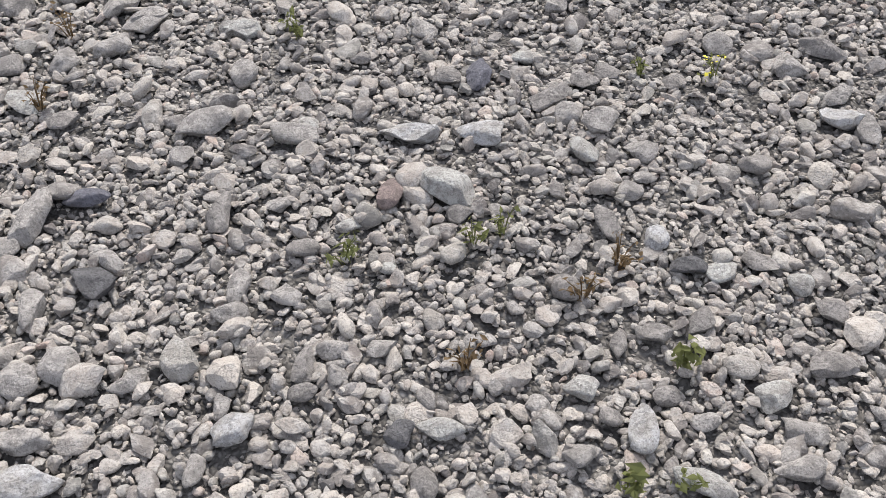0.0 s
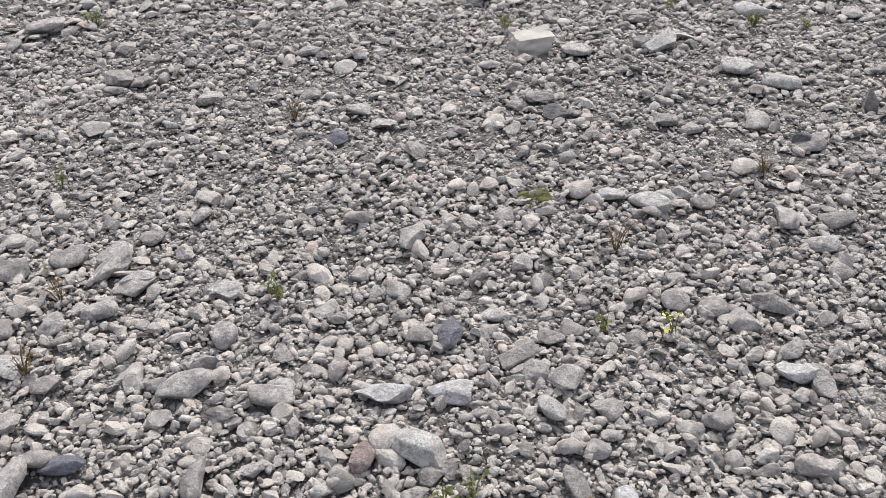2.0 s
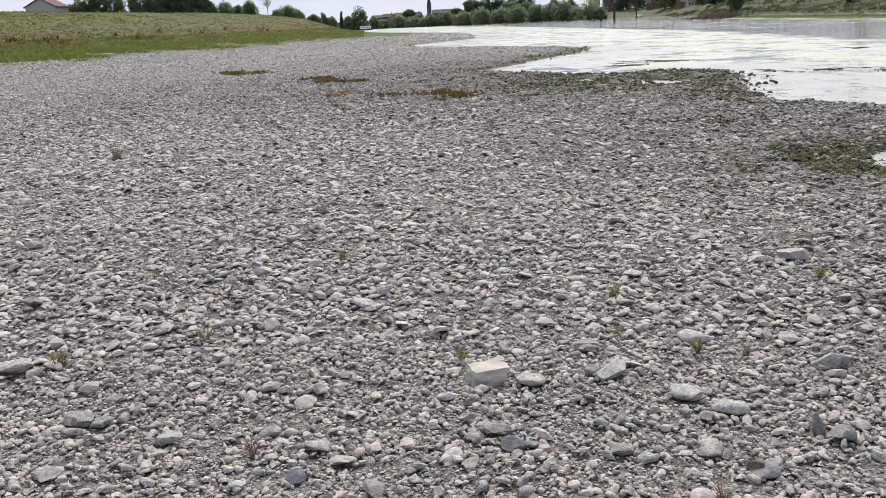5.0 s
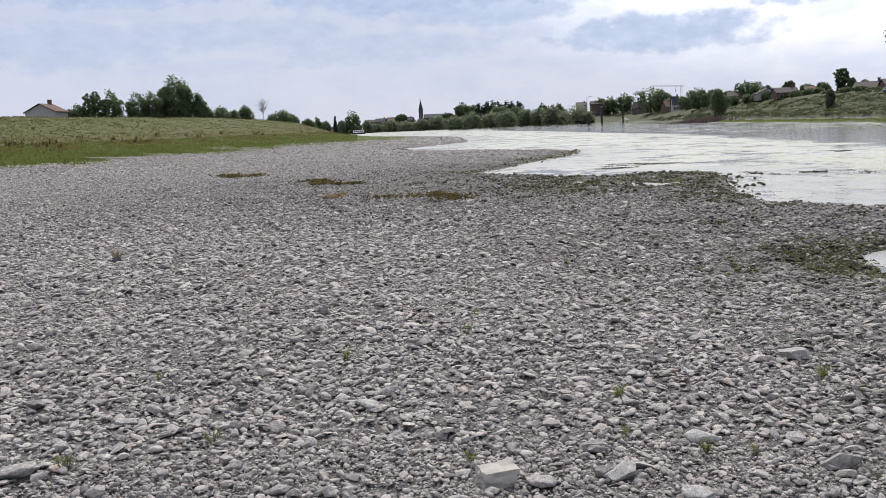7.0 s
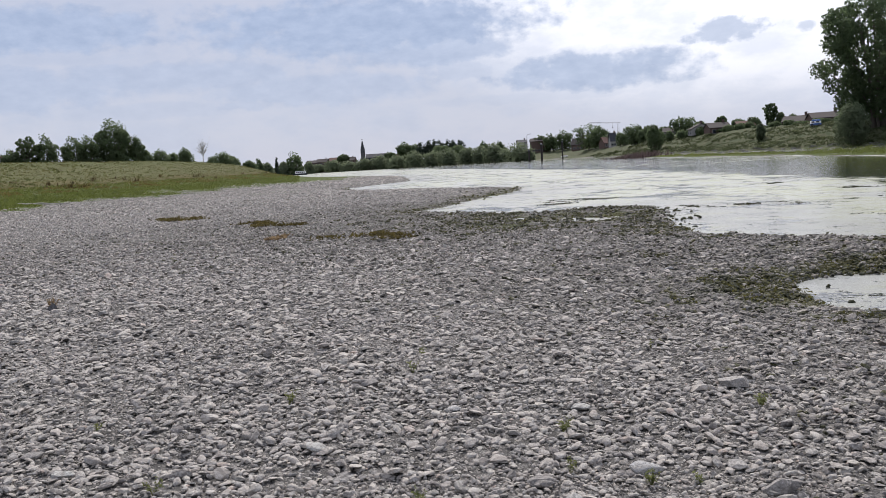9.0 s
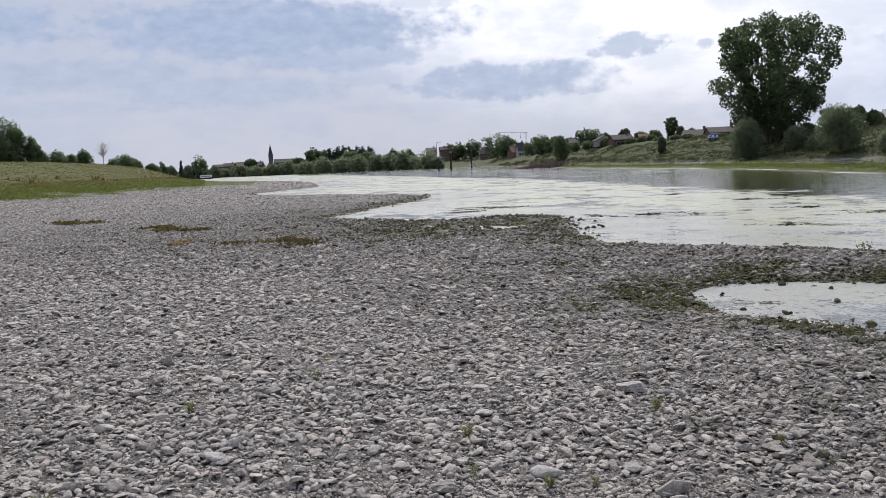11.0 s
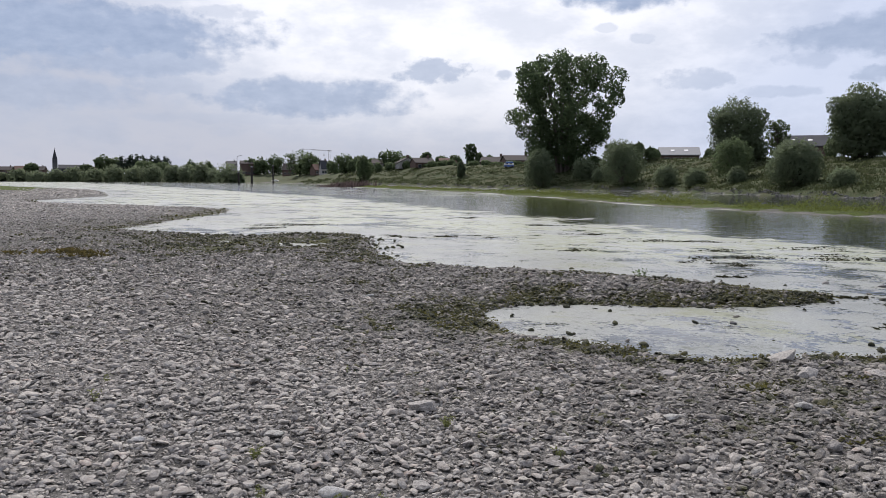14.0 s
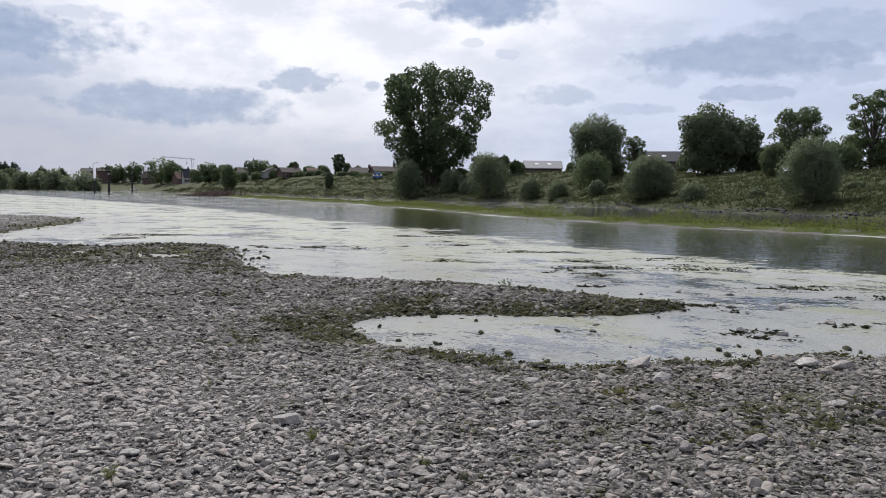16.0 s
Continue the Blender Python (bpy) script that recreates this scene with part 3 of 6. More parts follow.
BALLS["quad"], BALLS["hex"], BALLS["fine"], BALLS["finest"] = dome(6, 2), dome(7, 3), dome(10, 4), dome(14, 5)
OPEN = ("quad", "hex", "fine", "finest")


def stone_form(level, angular, seed):
    """A stone about one unit long, flat side down: a ball with worn or broken faces."""
    r = np.random.RandomState(seed)
    v, f = BALLS[level]
    v = v.copy()
    n = r.randint(8, 13) if angular else r.randint(6, 11)
    for k in range(n):
        d = r.normal(size=3) * (1, 1, 0.8)
        d /= np.linalg.norm(d)
        reach = r.uniform(0.48, 0.80) if angular else r.uniform(0.55, 0.9)
        over = np.maximum(v @ d - reach, 0)
        v -= np.outer(over * (0.97 if angular else 0.9), d)
    for k in range(5):
        d, p = r.normal(size=3) * 2.2, r.uniform(0, 6)
        v *= (1 + (0.03 if angular else 0.045) * np.sin(v @ d + p))[:, None]
    v -= (v.max(0) + v.min(0)) / 2
    v /= np.ptp(v, axis=0).max()
    size = np.array([1.0, r.uniform(0.55, 0.9), r.uniform(0.34, 0.56)])
    return v / np.ptp(v, axis=0) * size, f


FORMS = {(lv, ang): [stone_form(lv, ang, 100 * i + 40 * ang + k) for k in range(14)] for i, lv in enumerate((0, 1, 2, 3) + OPEN) for ang in (0, 1)}


def turns(n, r, tilt):
    """Random rotation matrices about the upright, with a lean of about that many radians."""
    a, b, c = r.uniform(0, 2 * math.pi, n), r.normal(0, tilt, n), r.normal(0, tilt, n)
    o, i = np.zeros(n), np.ones(n)
    rz = np.stack([np.cos(a), -np.sin(a), o, np.sin(a), np.cos(a), o, o, o, i], -1).reshape(-1, 3, 3)
    rx = np.stack([i, o, o, o, np.cos(b), -np.sin(b), o, np.sin(b), np.cos(b)], -1).reshape(-1, 3, 3)
    ry = np.stack([np.cos(c), o, np.sin(c), o, i, o, -np.sin(c), o, np.cos(c)], -1).reshape(-1, 3, 3)
    return rz @ rx @ ry


def heap(name, x, y, z, length, level, seed, mat, parent, label, tilt=0.22, broken=0.4, squash=1.0):
    """Many stones in one mesh, each lying on the ground."""
    r = np.random.RandomState(seed)
    verts, faces, flat, at = [], [], [], 0
    kind = r.randint(0, 14, len(x))
    ang = (r.uniform(size=len(x)) < broken).astype(int)
    turn = turns(len(x), r, tilt)
    for form in range(14):
        for a in (0, 1):
            pick = np.where((kind == form) & (ang == a))[0]
            if not len(pick):
                continue
            v, f = FORMS[(level, a)][form]
            if level not in OPEN:
                f = f[v[f][:, :, 2].mean(1) > (-0.1 if level == 0 else -0.17) * np.ptp(v[:, 2])]   # what lies buried stays open
            p = np.einsum("nij,nkj->nki", turn[pick], v[None] * length[pick, None, None] * np.stack([np.ones(len(pick)), r.uniform(0.75, 1.1, len(pick)), squash * r.uniform(0.6, 1.1, len(pick))], -1)[:, None, :])
            low = p[:, :, 2].min(1)
            p += np.stack([x[pick], y[pick], z[pick] - low - (0.06 if level in OPEN else 0.12) * length[pick]], -1)[:, None, :]
            verts.append(p.reshape(-1, 3))
            faces.append((f[None] + (np.arange(len(pick)) * len(v))[:, None, None] + at).reshape(-1, 3))
            flat.append(np.full(len(pick) * len(f), a == 0))
            at += len(pick) * len(v)
    me = build_mesh(name, np.vstack(verts), np.vstack(faces), [mat], np.concatenate(flat))
    ob = tagged(new(name, me), label, "" , kind="stuff")
    ob.parent = parent
    return ob


def sector(n, near, far, left, right, r):
    """Random places in a fan in front of the first eye, evenly over the ground."""
    d, a = np.sqrt(r.uniform(near ** 2, far ** 2, n)), np.radians(r.uniform(left, right, n))
    return d * np.sin(a), d * np.cos(a)


PLACED = []   # places and reach of the single stones, kept clear of loose gravel


def clear_of(x, y, size):
    keep = np.ones(len(x), bool)
    for px, py, pr in PLACED:
        keep &= np.hypot(x - px, y - py) > pr * 0.75 + size * 0.1
    return keep


def spread(name, per_m2, near, far, left, right, lo, hi, level, seed, label, tilt=0.3, broken=0.6, squash=1.0, lift=0.0):
    """Loose stones over a fan: clean ones on the bar, damp and weedy ones by the water."""
    r = np.random.RandomState(seed)
    n = int(per_m2 * math.pi * (far ** 2 - near ** 2) * (right - left) / 360)
    x, y = sector(n, near, far, left, right, r)
    size = lo * (hi / lo) ** (r.uniform(size=n) ** 1.7)
    z, grass, weed, lush = lay(x, y)
    s = shore(x, y)
    keep = (s > -1.3) & (grass < r.uniform(0.1, 0.9, n)) & clear_of(x, y, size)
    keep &= r.uniform(size=n) < np.interp(s, [-1.3, -0.4, -0.1, 0.15], [0.0, 0.06, 0.25, 1.0])
    weed = np.where(weed > 0.01, weed + r.normal(0, 0.13, n), 0)
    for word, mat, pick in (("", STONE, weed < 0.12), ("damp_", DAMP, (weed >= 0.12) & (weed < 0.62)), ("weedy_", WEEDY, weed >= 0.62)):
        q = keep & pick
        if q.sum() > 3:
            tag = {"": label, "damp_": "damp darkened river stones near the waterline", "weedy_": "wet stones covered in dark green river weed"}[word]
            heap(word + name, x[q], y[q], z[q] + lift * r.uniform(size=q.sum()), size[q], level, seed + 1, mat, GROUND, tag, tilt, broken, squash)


# ---- making things ----
def thing(name, x, y, z, turn=0.0, label="", category="", group=""):
    ob = new(name)
    ob.matrix_basis = pose(x, y, z, 0, 0, turn)
    return tagged(ob, label, category, group)


def part(name, me, parent, label="", m=None):
    ob = new(name, me)
    ob.parent = parent
    if m is not None:
        ob.matrix_basis = m
    return tagged(ob, label)


def shaped(bm, mat, name="mesh", soft=False):
    me = bpy.data.meshes.new(name)
    for f in bm.faces:
        f.smooth = soft
    bmesh.ops.recalc_face_normals(bm, faces=bm.faces[:])
    bm.to_mesh(me)
    bm.free()
    me.materials.append(mat)
    return me


def box(bm, x, y, z, sx, sy, sz, bevel=0.0):
    made = bmesh.ops.create_cube(bm, size=1.0, matrix=Matrix.Translation((x, y, z)) @ Matrix.Diagonal((sx, sy, sz, 1)))["verts"]
    if bevel:
        edges = list({e for v in made for e in v.link_edges})
        bmesh.ops.bevel(bm, geom=edges, offset=bevel, segments=2, profile=0.5, affect="EDGES")


def box_mesh(x, y, z, sx, sy, sz, mat, bevel=0.0):
    bm = bmesh.new()
    box(bm, x, y, z, sx, sy, sz, bevel)
    return shaped(bm, mat)


def tube(points, radii, sides=6):
    """Corners and quads of a tapering tube along points."""
    pts = [Vector(p) for p in points]
    verts, quads = [], []
    for k, (p, r) in enumerate(zip(pts, radii)):
        along = (pts[min(k + 1, len(pts) - 1)] - pts[max(k - 1, 0)]).normalized()
        side = along.cross(Vector((0.31, 0.95, 0.07))).normalized()
        up = along.cross(side)
        for s in range(sides):
            a = 2 * math.pi * s / sides
            verts.append(p + (side * math.cos(a) + up * math.sin(a)) * r)
        if k:
            b = (k - 1) * sides
            quads += [[b + s, b + (s + 1) % sides, b + sides + (s + 1) % sides, b + sides + s] for s in range(sides)]
    return [v[:] for v in verts], quads


def tubes_mesh(many, mat):
    verts, quads = [], []
    for pts, radii, sides in many:
        v, q = tube(pts, radii, sides)
        quads += [[k + len(verts) for k in f] for f in q]
        verts += v
    return build_mesh("tubes", verts, quads, [mat])


def leaves_mesh(place, out, size, mat, r, flat=0.0, slim=1.0, normals=None):
    """One small bent leaf clump, a quad, at each place; out: the way it faces, more or less."""
    n = len(place)
    face = out + r.normal(0, 0.65, (n, 3))
    face[:, 2] += flat
    face /= np.linalg.norm(face, axis=1)[:, None] + 1e-9
    a = np.cross(face, r.normal(size=(n, 3)))
    a /= np.linalg.norm(a, axis=1)[:, None] + 1e-9
    b = np.cross(face, a)
    s = size * r.uniform(0.55, 1.35, (n, 1))
    ring = []
    for u, v in ((-1, -0.35), (0.1, -0.95), (1, 0.3), (-0.15, 1)):
        ring.append(place + a * (u * s * (1 + 0.3 * r.normal(size=(n, 1)))) + b * (v * s * slim * (1 + 0.3 * r.normal(size=(n, 1)))) + face * s * r.normal(0, 0.22, (n, 1)))
    verts = np.stack(ring, 1).reshape(-1, 3)
    if normals is None:
        return build_mesh("leaves", verts, np.arange(4 * n).reshape(-1, 4), [mat], False)
    soft = normals * 1.0 + face * 0.06 + (0, 0, 0.25)
    soft /= np.linalg.norm(soft, axis=1)[:, None] + 1e-9
    return build_mesh("leaves", verts, np.arange(4 * n).reshape(-1, 4), [mat], True, None, np.repeat(soft, 4, 0))


def blob_leaves(blobs, n, r, inner=0.55):
    """Places and outward ways of leaves over a crown of uneven clumps."""
    b = np.array(blobs, float)
    area = b[:, 3] * b[:, 4] + b[:, 4] * b[:, 5] + b[:, 3] * b[:, 5]
    k = r.choice(len(b), n, p=area / area.sum())
    d = r.normal(size=(n, 3))
    d /= np.linalg.norm(d, axis=1)[:, None]
    lump = 1 + 0.11 * np.sin(d @ np.array([4.1, 2.3, 3.7]) + k * 1.9) + 0.09 * np.sin(d @ np.array([-7.3, 6.1, 5.2]) + k)
    rad = (inner + (1.03 - inner) * r.uniform(size=n) ** 0.45) * lump * (1 + 0.05 * np.abs(r.normal(size=n)))
    return b[k, :3] + d * b[k, 3:] * rad[:, None], d


def at(bearing, dist):
    return dist * math.sin(radians(bearing)), dist * math.cos(radians(bearing))


def tree(name, label, bearing, dist, top, half, style, mat, seed, leaves=2500, leaf=0.3, category="tree", group="", base=None, sink=0.0):
    """A tree or bush; top and half are its height and half width as angles seen from the bar, in degrees."""
    r = np.random.RandomState(seed)
    while group == "trees behind the bank" and lay_at(*at(bearing, dist)) < 4.3:
        dist += 10
    x, y = at(bearing, dist)
    z = lay_at(x, y) - sink if base is None else base
    high = 1.58 + dist * math.tan(radians(top)) - z
    wide = dist * math.tan(radians(half))
    ob = thing(name, x, y, z, 0, label, category, group)
    limbs, blobs = [], []
    if style == "broad":
        fork = 0.2 * high
        limbs.append(([(0, 0, -0.3), (0.02 * high, 0, fork), (0, 0.01 * high, 0.6 * high)], [0.035 * high, 0.026 * high, 0.01 * high], 7))
        blobs.append((0, 0, 0.56 * high, 0.66 * wide, 0.66 * wide, 0.42 * high))
        if mat is WILLOW:
            blobs.append((0, 0, 0.2 * high, 0.84 * wide, 0.84 * wide, 0.24 * high))
            blobs.append((0, 0, 0.52 * high, 0.85 * wide, 0.85 * wide, 0.38 * high))
        for k in range(16):
            a, h = k * 3.58 + r.uniform(-0.4, 0.4), (0.16 + 0.68 * ((k * 0.7549) % 1)) * high
            reach = wide * r.uniform(0.5, 0.78) * math.sqrt(max(0.2, 1 - abs((h / high - 0.52) / 0.5) ** 3.2))
            c = (reach * math.cos(a), reach * math.sin(a), h)
            rr = wide * r.uniform(0.24, 0.42)
            blobs.append((*c, rr, rr, rr * r.uniform(0.7, 1.0)))
            limbs.append(([(0, 0, fork * r.uniform(0.7, 1.2)), (0.5 * c[0], 0.5 * c[1], 0.5 * (fork + h)), c], [0.016 * high, 0.01 * high, 0.003 * high], 5))
    elif style == "airy":
        for k in range(5):
            a = k * 1.3 + r.uniform(-0.3, 0.3)
            tip = (0.55 * wide * math.cos(a), 0.55 * wide * math.sin(a), high * r.uniform(0.75, 0.95))
            limbs.append(([(0, 0, -0.3), (0.12 * tip[0], 0.12 * tip[1], 0.35 * high), tip], [0.025 * high, 0.016 * high, 0.004 * high], 6))
        for k in range(80):
            a, h, reach = k * 3.58, high * (0.12 + 0.84 * ((k * 0.7549) % 1)), wide * math.sqrt(r.uniform(0.04, 0.95))
            reach *= 1 - 0.5 * (abs(h / high - 0.55) / 0.45) ** 1.5
            rr = wide * r.uniform(0.12, 0.27)
            blobs.append((reach * math.cos(a), reach * math.sin(a), h, rr, rr, rr * 0.7))
            limbs.append(([(0, 0, h * 0.55), (0.5 * reach * math.cos(a), 0.5 * reach * math.sin(a), h * 0.85), (reach * math.cos(a), reach * math.sin(a), h)], [0.006 * high, 0.004 * high, 0.0015 * high], 4))
    elif style == "poplar":
        for k in range(9):
            a, lean = k * 0.7 + 0.4, r.uniform(0.15, 0.7)
            tip = (lean * wide * math.cos(a), lean * wide * math.sin(a), high * r.uniform(0.82, 0.97))
            foot = (0.09 * wide * math.cos(a), 0.09 * wide * math.sin(a), -0.4)
            mid = (0.5 * tip[0], 0.5 * tip[1], 0.42 * high)
            limbs.append(([foot, mid, tip], [0.014 * high, 0.009 * high, 0.002 * high], 7))
        for k in range(150):
            u = 0.08 + 0.88 * ((k * 0.7549) % 1)
            girth = np.interp(u, [0.05, 0.2, 0.35, 0.5, 0.68, 0.82, 0.92, 1.0], [0.48, 0.62, 0.76, 0.92, 0.97, 0.95, 0.78, 0.4])
            b = k * 3.58
            reach = wide * girth * math.sqrt(r.uniform(0.08, 0.92))
            rr = wide * r.uniform(0.07, 0.17)
            c = (reach * math.cos(b), reach * math.sin(b), u * high)
            blobs.append((*c, rr, rr, rr * 0.9))
            if k % 4 == 0:
                limbs.append(([(0.45 * c[0], 0.45 * c[1], max(0, u - 0.16) * high), (0.8 * c[0], 0.8 * c[1], (u - 0.05) * high), c], [0.004 * high, 0.0028 * high, 0.001 * high], 4))
    elif style == "dome":
        for k in range(9):
            a = k * 2.4
            reach = wide * (0.12 + 0.5 * (k / 8) ** 0.6)
            rr = wide * r.uniform(0.36, 0.5)
            top_z = high * (0.92 - 0.42 * (k / 8) ** 1.2) - 0.55 * rr
            blobs.append((reach * math.cos(a), reach * math.sin(a), max(top_z, 0.3 * rr), rr, rr, min(0.55 * high, rr * 1.25)))
            limbs.append(([(0, 0, -0.2), (0.4 * reach * math.cos(a), 0.4 * reach * math.sin(a), 0.3 * high), (reach * math.cos(a), reach * math.sin(a), max(top_z, 0.4 * high))], [0.02 * high, 0.012 * high, 0.004 * high], 5))
        blobs.append((0, 0, 0.3 * high, 0.75 * wide, 0.75 * wide, 0.34 * high))
        blobs.append((0, 0, high - 0.4 * wide, 0.42 * wide, 0.42 * wide, 0.4 * wide))
    elif style == "cone":
        limbs.append(([(0, 0, -0.3), (0, 0, 0.5 * high), (0, 0, 0.98 * high)], [0.02 * high, 0.013 * high, 0.003 * high], 6))
        for k in range(9):
            u = k / 8
            rr = wide * (1.0 - 0.8 * u) * r.uniform(0.8, 1.1)
            blobs.append((0.12 * wide * r.normal(), 0.12 * wide * r.normal(), high * (0.16 + 0.76 * u), rr, rr, 0.09 * high))
    elif style == "bare":
        limbs.append(([(0, 0, -0.2), (0, 0, 0.3 * high), (0.02 * high, 0, 0.95 * high)], [0.022 * high, 0.016 * high, 0.004 * high], 7))
        for k in range(34):
            a, h0, h1 = r.uniform(0, 6.3), high * r.uniform(0.25, 0.6), high * r.uniform(0.5, 1.0)
            reach = wide * r.uniform(0.3, 1.0) * (1 - 0.5 * abs(h1 / high - 0.7))
            tip = Vector((reach * math.cos(a), reach * math.sin(a), h1))
            root = Vector((0, 0, h0))
            mid = root.lerp(tip, 0.5) + Vector((0, 0, 0.04 * high))
            limbs.append(([root, mid, tip], [0.008 * high, 0.006 * high, 0.0025 * high], 4))
            for j in range(4):
                s = root.lerp(tip, r.uniform(0.4, 0.95))
                e = s + Vector(r.normal(0, 0.09 * high, 3)) + Vector((0, 0, 0.07 * high))
                limbs.append(([s, e], [0.004 * high, 0.002 * high], 3))
    part("trunk", tubes_mesh(limbs, PALEBARK if style == "bare" else BARK), ob)
    if blobs:
        place, out = blob_leaves(blobs, leaves, r)
        keep = place[:, 2] > 0.02 * high
        heart = np.array([0, 0, 0.45 * high])
        away = (place - heart) / (wide, wide, 0.5 * high)
        away /= np.linalg.norm(away, axis=1)[:, None] + 1e-9
        lit = 0.55 * out + 0.6 * away
        part("crown", leaves_mesh(place[keep], out[keep], leaf, mat, r, 0.25, 1.0, lit[keep]), ob)
    return ob


def house(label, bearing, dist, top, half, deep, eaves, turn, wall, roof, windows=4, chimney=True, base=None, group="village houses", panels=0):
    """A gabled house of that half width, ridge along its length."""
    while base is None and lay_at(*at(bearing, dist)) < 4.3:
        dist += 10
    x, y = at(bearing, dist)
    z = lay_at(x, y) - 0.3 if base is None else base
    length = 2 * dist * math.tan(radians(half))
    ridge = max(1.58 + dist * math.tan(radians(top)) - z, 3.0)
    low = ridge * eaves
    ob = thing("house", x, y, z, turn - bearing, label, "house", group)
    bm = bmesh.new()
    a, b = length / 2, deep / 2
    ring = [(-b, 0), (b, 0), (b, low), (0, ridge - 0.12), (-b, low)]
    ends = [[bm.verts.new((s * a, p, q)) for p, q in ring] for s in (-1, 1)]
    bm.faces.new(ends[0]), bm.faces.new(ends[1][::-1])
    for k in range(5):
        bm.faces.new([ends[0][k], ends[0][(k + 1) % 5], ends[1][(k + 1) % 5], ends[1][k]])
    part("wall", shaped(bm, wall), ob)
    bm = bmesh.new()
    over, thick = 0.35, 0.18
    slope = (ridge - low) / b
    prof = [(-b - over, low - over * slope), (0, ridge), (b + over, low - over * slope), (b + over, low - over * slope + thick), (0, ridge + thick), (-b - over, low - over * slope + thick)]
    ends = [[bm.verts.new((s * (a + 0.3), p, q)) for p, q in prof] for s in (-1, 1)]
    for s, e in zip((0, 1), ends):
        bm.faces.new([e[0], e[1], e[4], e[5]]), bm.faces.new([e[1], e[2], e[3], e[4]])
    for k in range(6):
        bm.faces.new([ends[0][k], ends[0][(k + 1) % 6], ends[1][(k + 1) % 6], ends[1][k]])
    tiles = part("roof", shaped(bm, roof), ob)
    if chimney:
        bm = bmesh.new()
        box(bm, 0.3 * length, 0.0, ridge + 0.35, 0.7, 0.7, 1.3)
        box(bm, 0.3 * length, 0.0, ridge + 1.05, 0.85, 0.85, 0.12)
        part("chimney", shaped(bm, BRICK), tiles)
    for k in range(windows):
        u = (k + 0.5) / windows * 2 - 1
        frame_bm = bmesh.new()
        wx, wz = u * a * 0.85, min(low - 1.3, 1.7)
        for dx, dz, sx, sz in ((-0.62, 0, 0.1, 1.3), (0.62, 0, 0.1, 1.3), (0, -0.62, 1.3, 0.1), (0, 0.62, 1.3, 0.1)):
            box(frame_bm, wx + dx, -b - 0.03, wz + dz, sx, 0.1, sz)
        win = part("window", shaped(frame_bm, PLASTER), ob)
        part("pane", box_mesh(wx, -b - 0.012, wz, 1.16, 0.03, 1.16, PANE), win)
    for k in range(panels):
        u = (k + 0.5) / panels * 2 - 1
        bm = bmesh.new()
        box(bm, 0, 0, 0, 0.9, 0.05, 0.9)
        m = Matrix.Translation((u * a * 0.7, -b * 0.5, (low + ridge) / 2 + thick + 0.05)) @ Matrix.Rotation(-math.atan2(b, ridge - low), 4, "X")
        part("roof_window", shaped(bm, WHITEPAINT), tiles, "pale skylight", m)
    return ob


# ---- single stones on the bar ----
def toned(name, tone):
    m, n = material(name)
    place = n.add("ShaderNodeTexCoord").outputs["Object"]
    own = n.add("ShaderNodeObjectInfo").outputs["Random"]
    moved = n.add("ShaderNodeVectorMath", {0: place, 1: n.add("ShaderNodeCombineXYZ", {0: n.math("MULTIPLY", own, 9.0), 1: own, 2: 0.0}).outputs[0]}, operation="ADD").outputs[0]
    light = tuple(min(0.55, c * 1.6) for c in tone)
    deep = tuple(c * 0.45 for c in tone)
    big, grain, vein = n.noise(moved, 26.0, 6.0, 0.65), n.noise(moved, 210.0, 4.0, 0.75), n.noise(moved, 9.0, 7.0, 0.8)
    col = n.mix(n.step(big, 0.36, 0.66), (*tone, 1), (*light, 1))
    col = n.mix(n.math("MULTIPLY", n.step(grain, 0.47, 0.66), 0.65), col, (*deep, 1))
    col = n.mix(n.math("MULTIPLY", n.step(vein, 0.575, 0.63), 0.6), col, (*light, 1))
    crust = n.noise(moved, 45.0, 6.0, 0.8)
    col = n.mix(n.math("MULTIPLY", n.step(crust, 0.5, 0.58), 0.5), col, (*deep, 1))
    relief = n.math("ADD", n.math("MULTIPLY", grain, 0.4), n.noise(moved, 60.0, 6.0, 0.7))
    pits = n.noise(moved, 110.0, 4.0, 0.7)
    col = n.mix(n.math("MULTIPLY", n.step(pits, 0.55, 0.68), 0.5), col, (*deep, 1))
    n.surface(col, 0.85, n.bump(n.math("SUBTRACT", relief, n.math("MULTIPLY", pits, 0.5)), 1.0, 0.012))
    return m


DARK = (toned("dark_stone", (0.10, 0.098, 0.10)), "dark grey")
BLUISH = (toned("slate_blue_stone", (0.125, 0.125, 0.145)), "slate-blue")
REDDISH = (toned("rusty_stone", (0.21, 0.165, 0.15)), "rust-red")
DIM = (toned("dull_stone", (0.235, 0.219, 0.203)), "dull grey")
MID = (toned("grey_stone", (0.315, 0.296, 0.274)), "mid grey")
PALE = (toned("pale_stone", (0.37, 0.35, 0.322)), "pale grey")
WHITE = (toned("white_stone", (0.42, 0.40, 0.37)), "whitish grey")
BALLS[4] = ball(4)


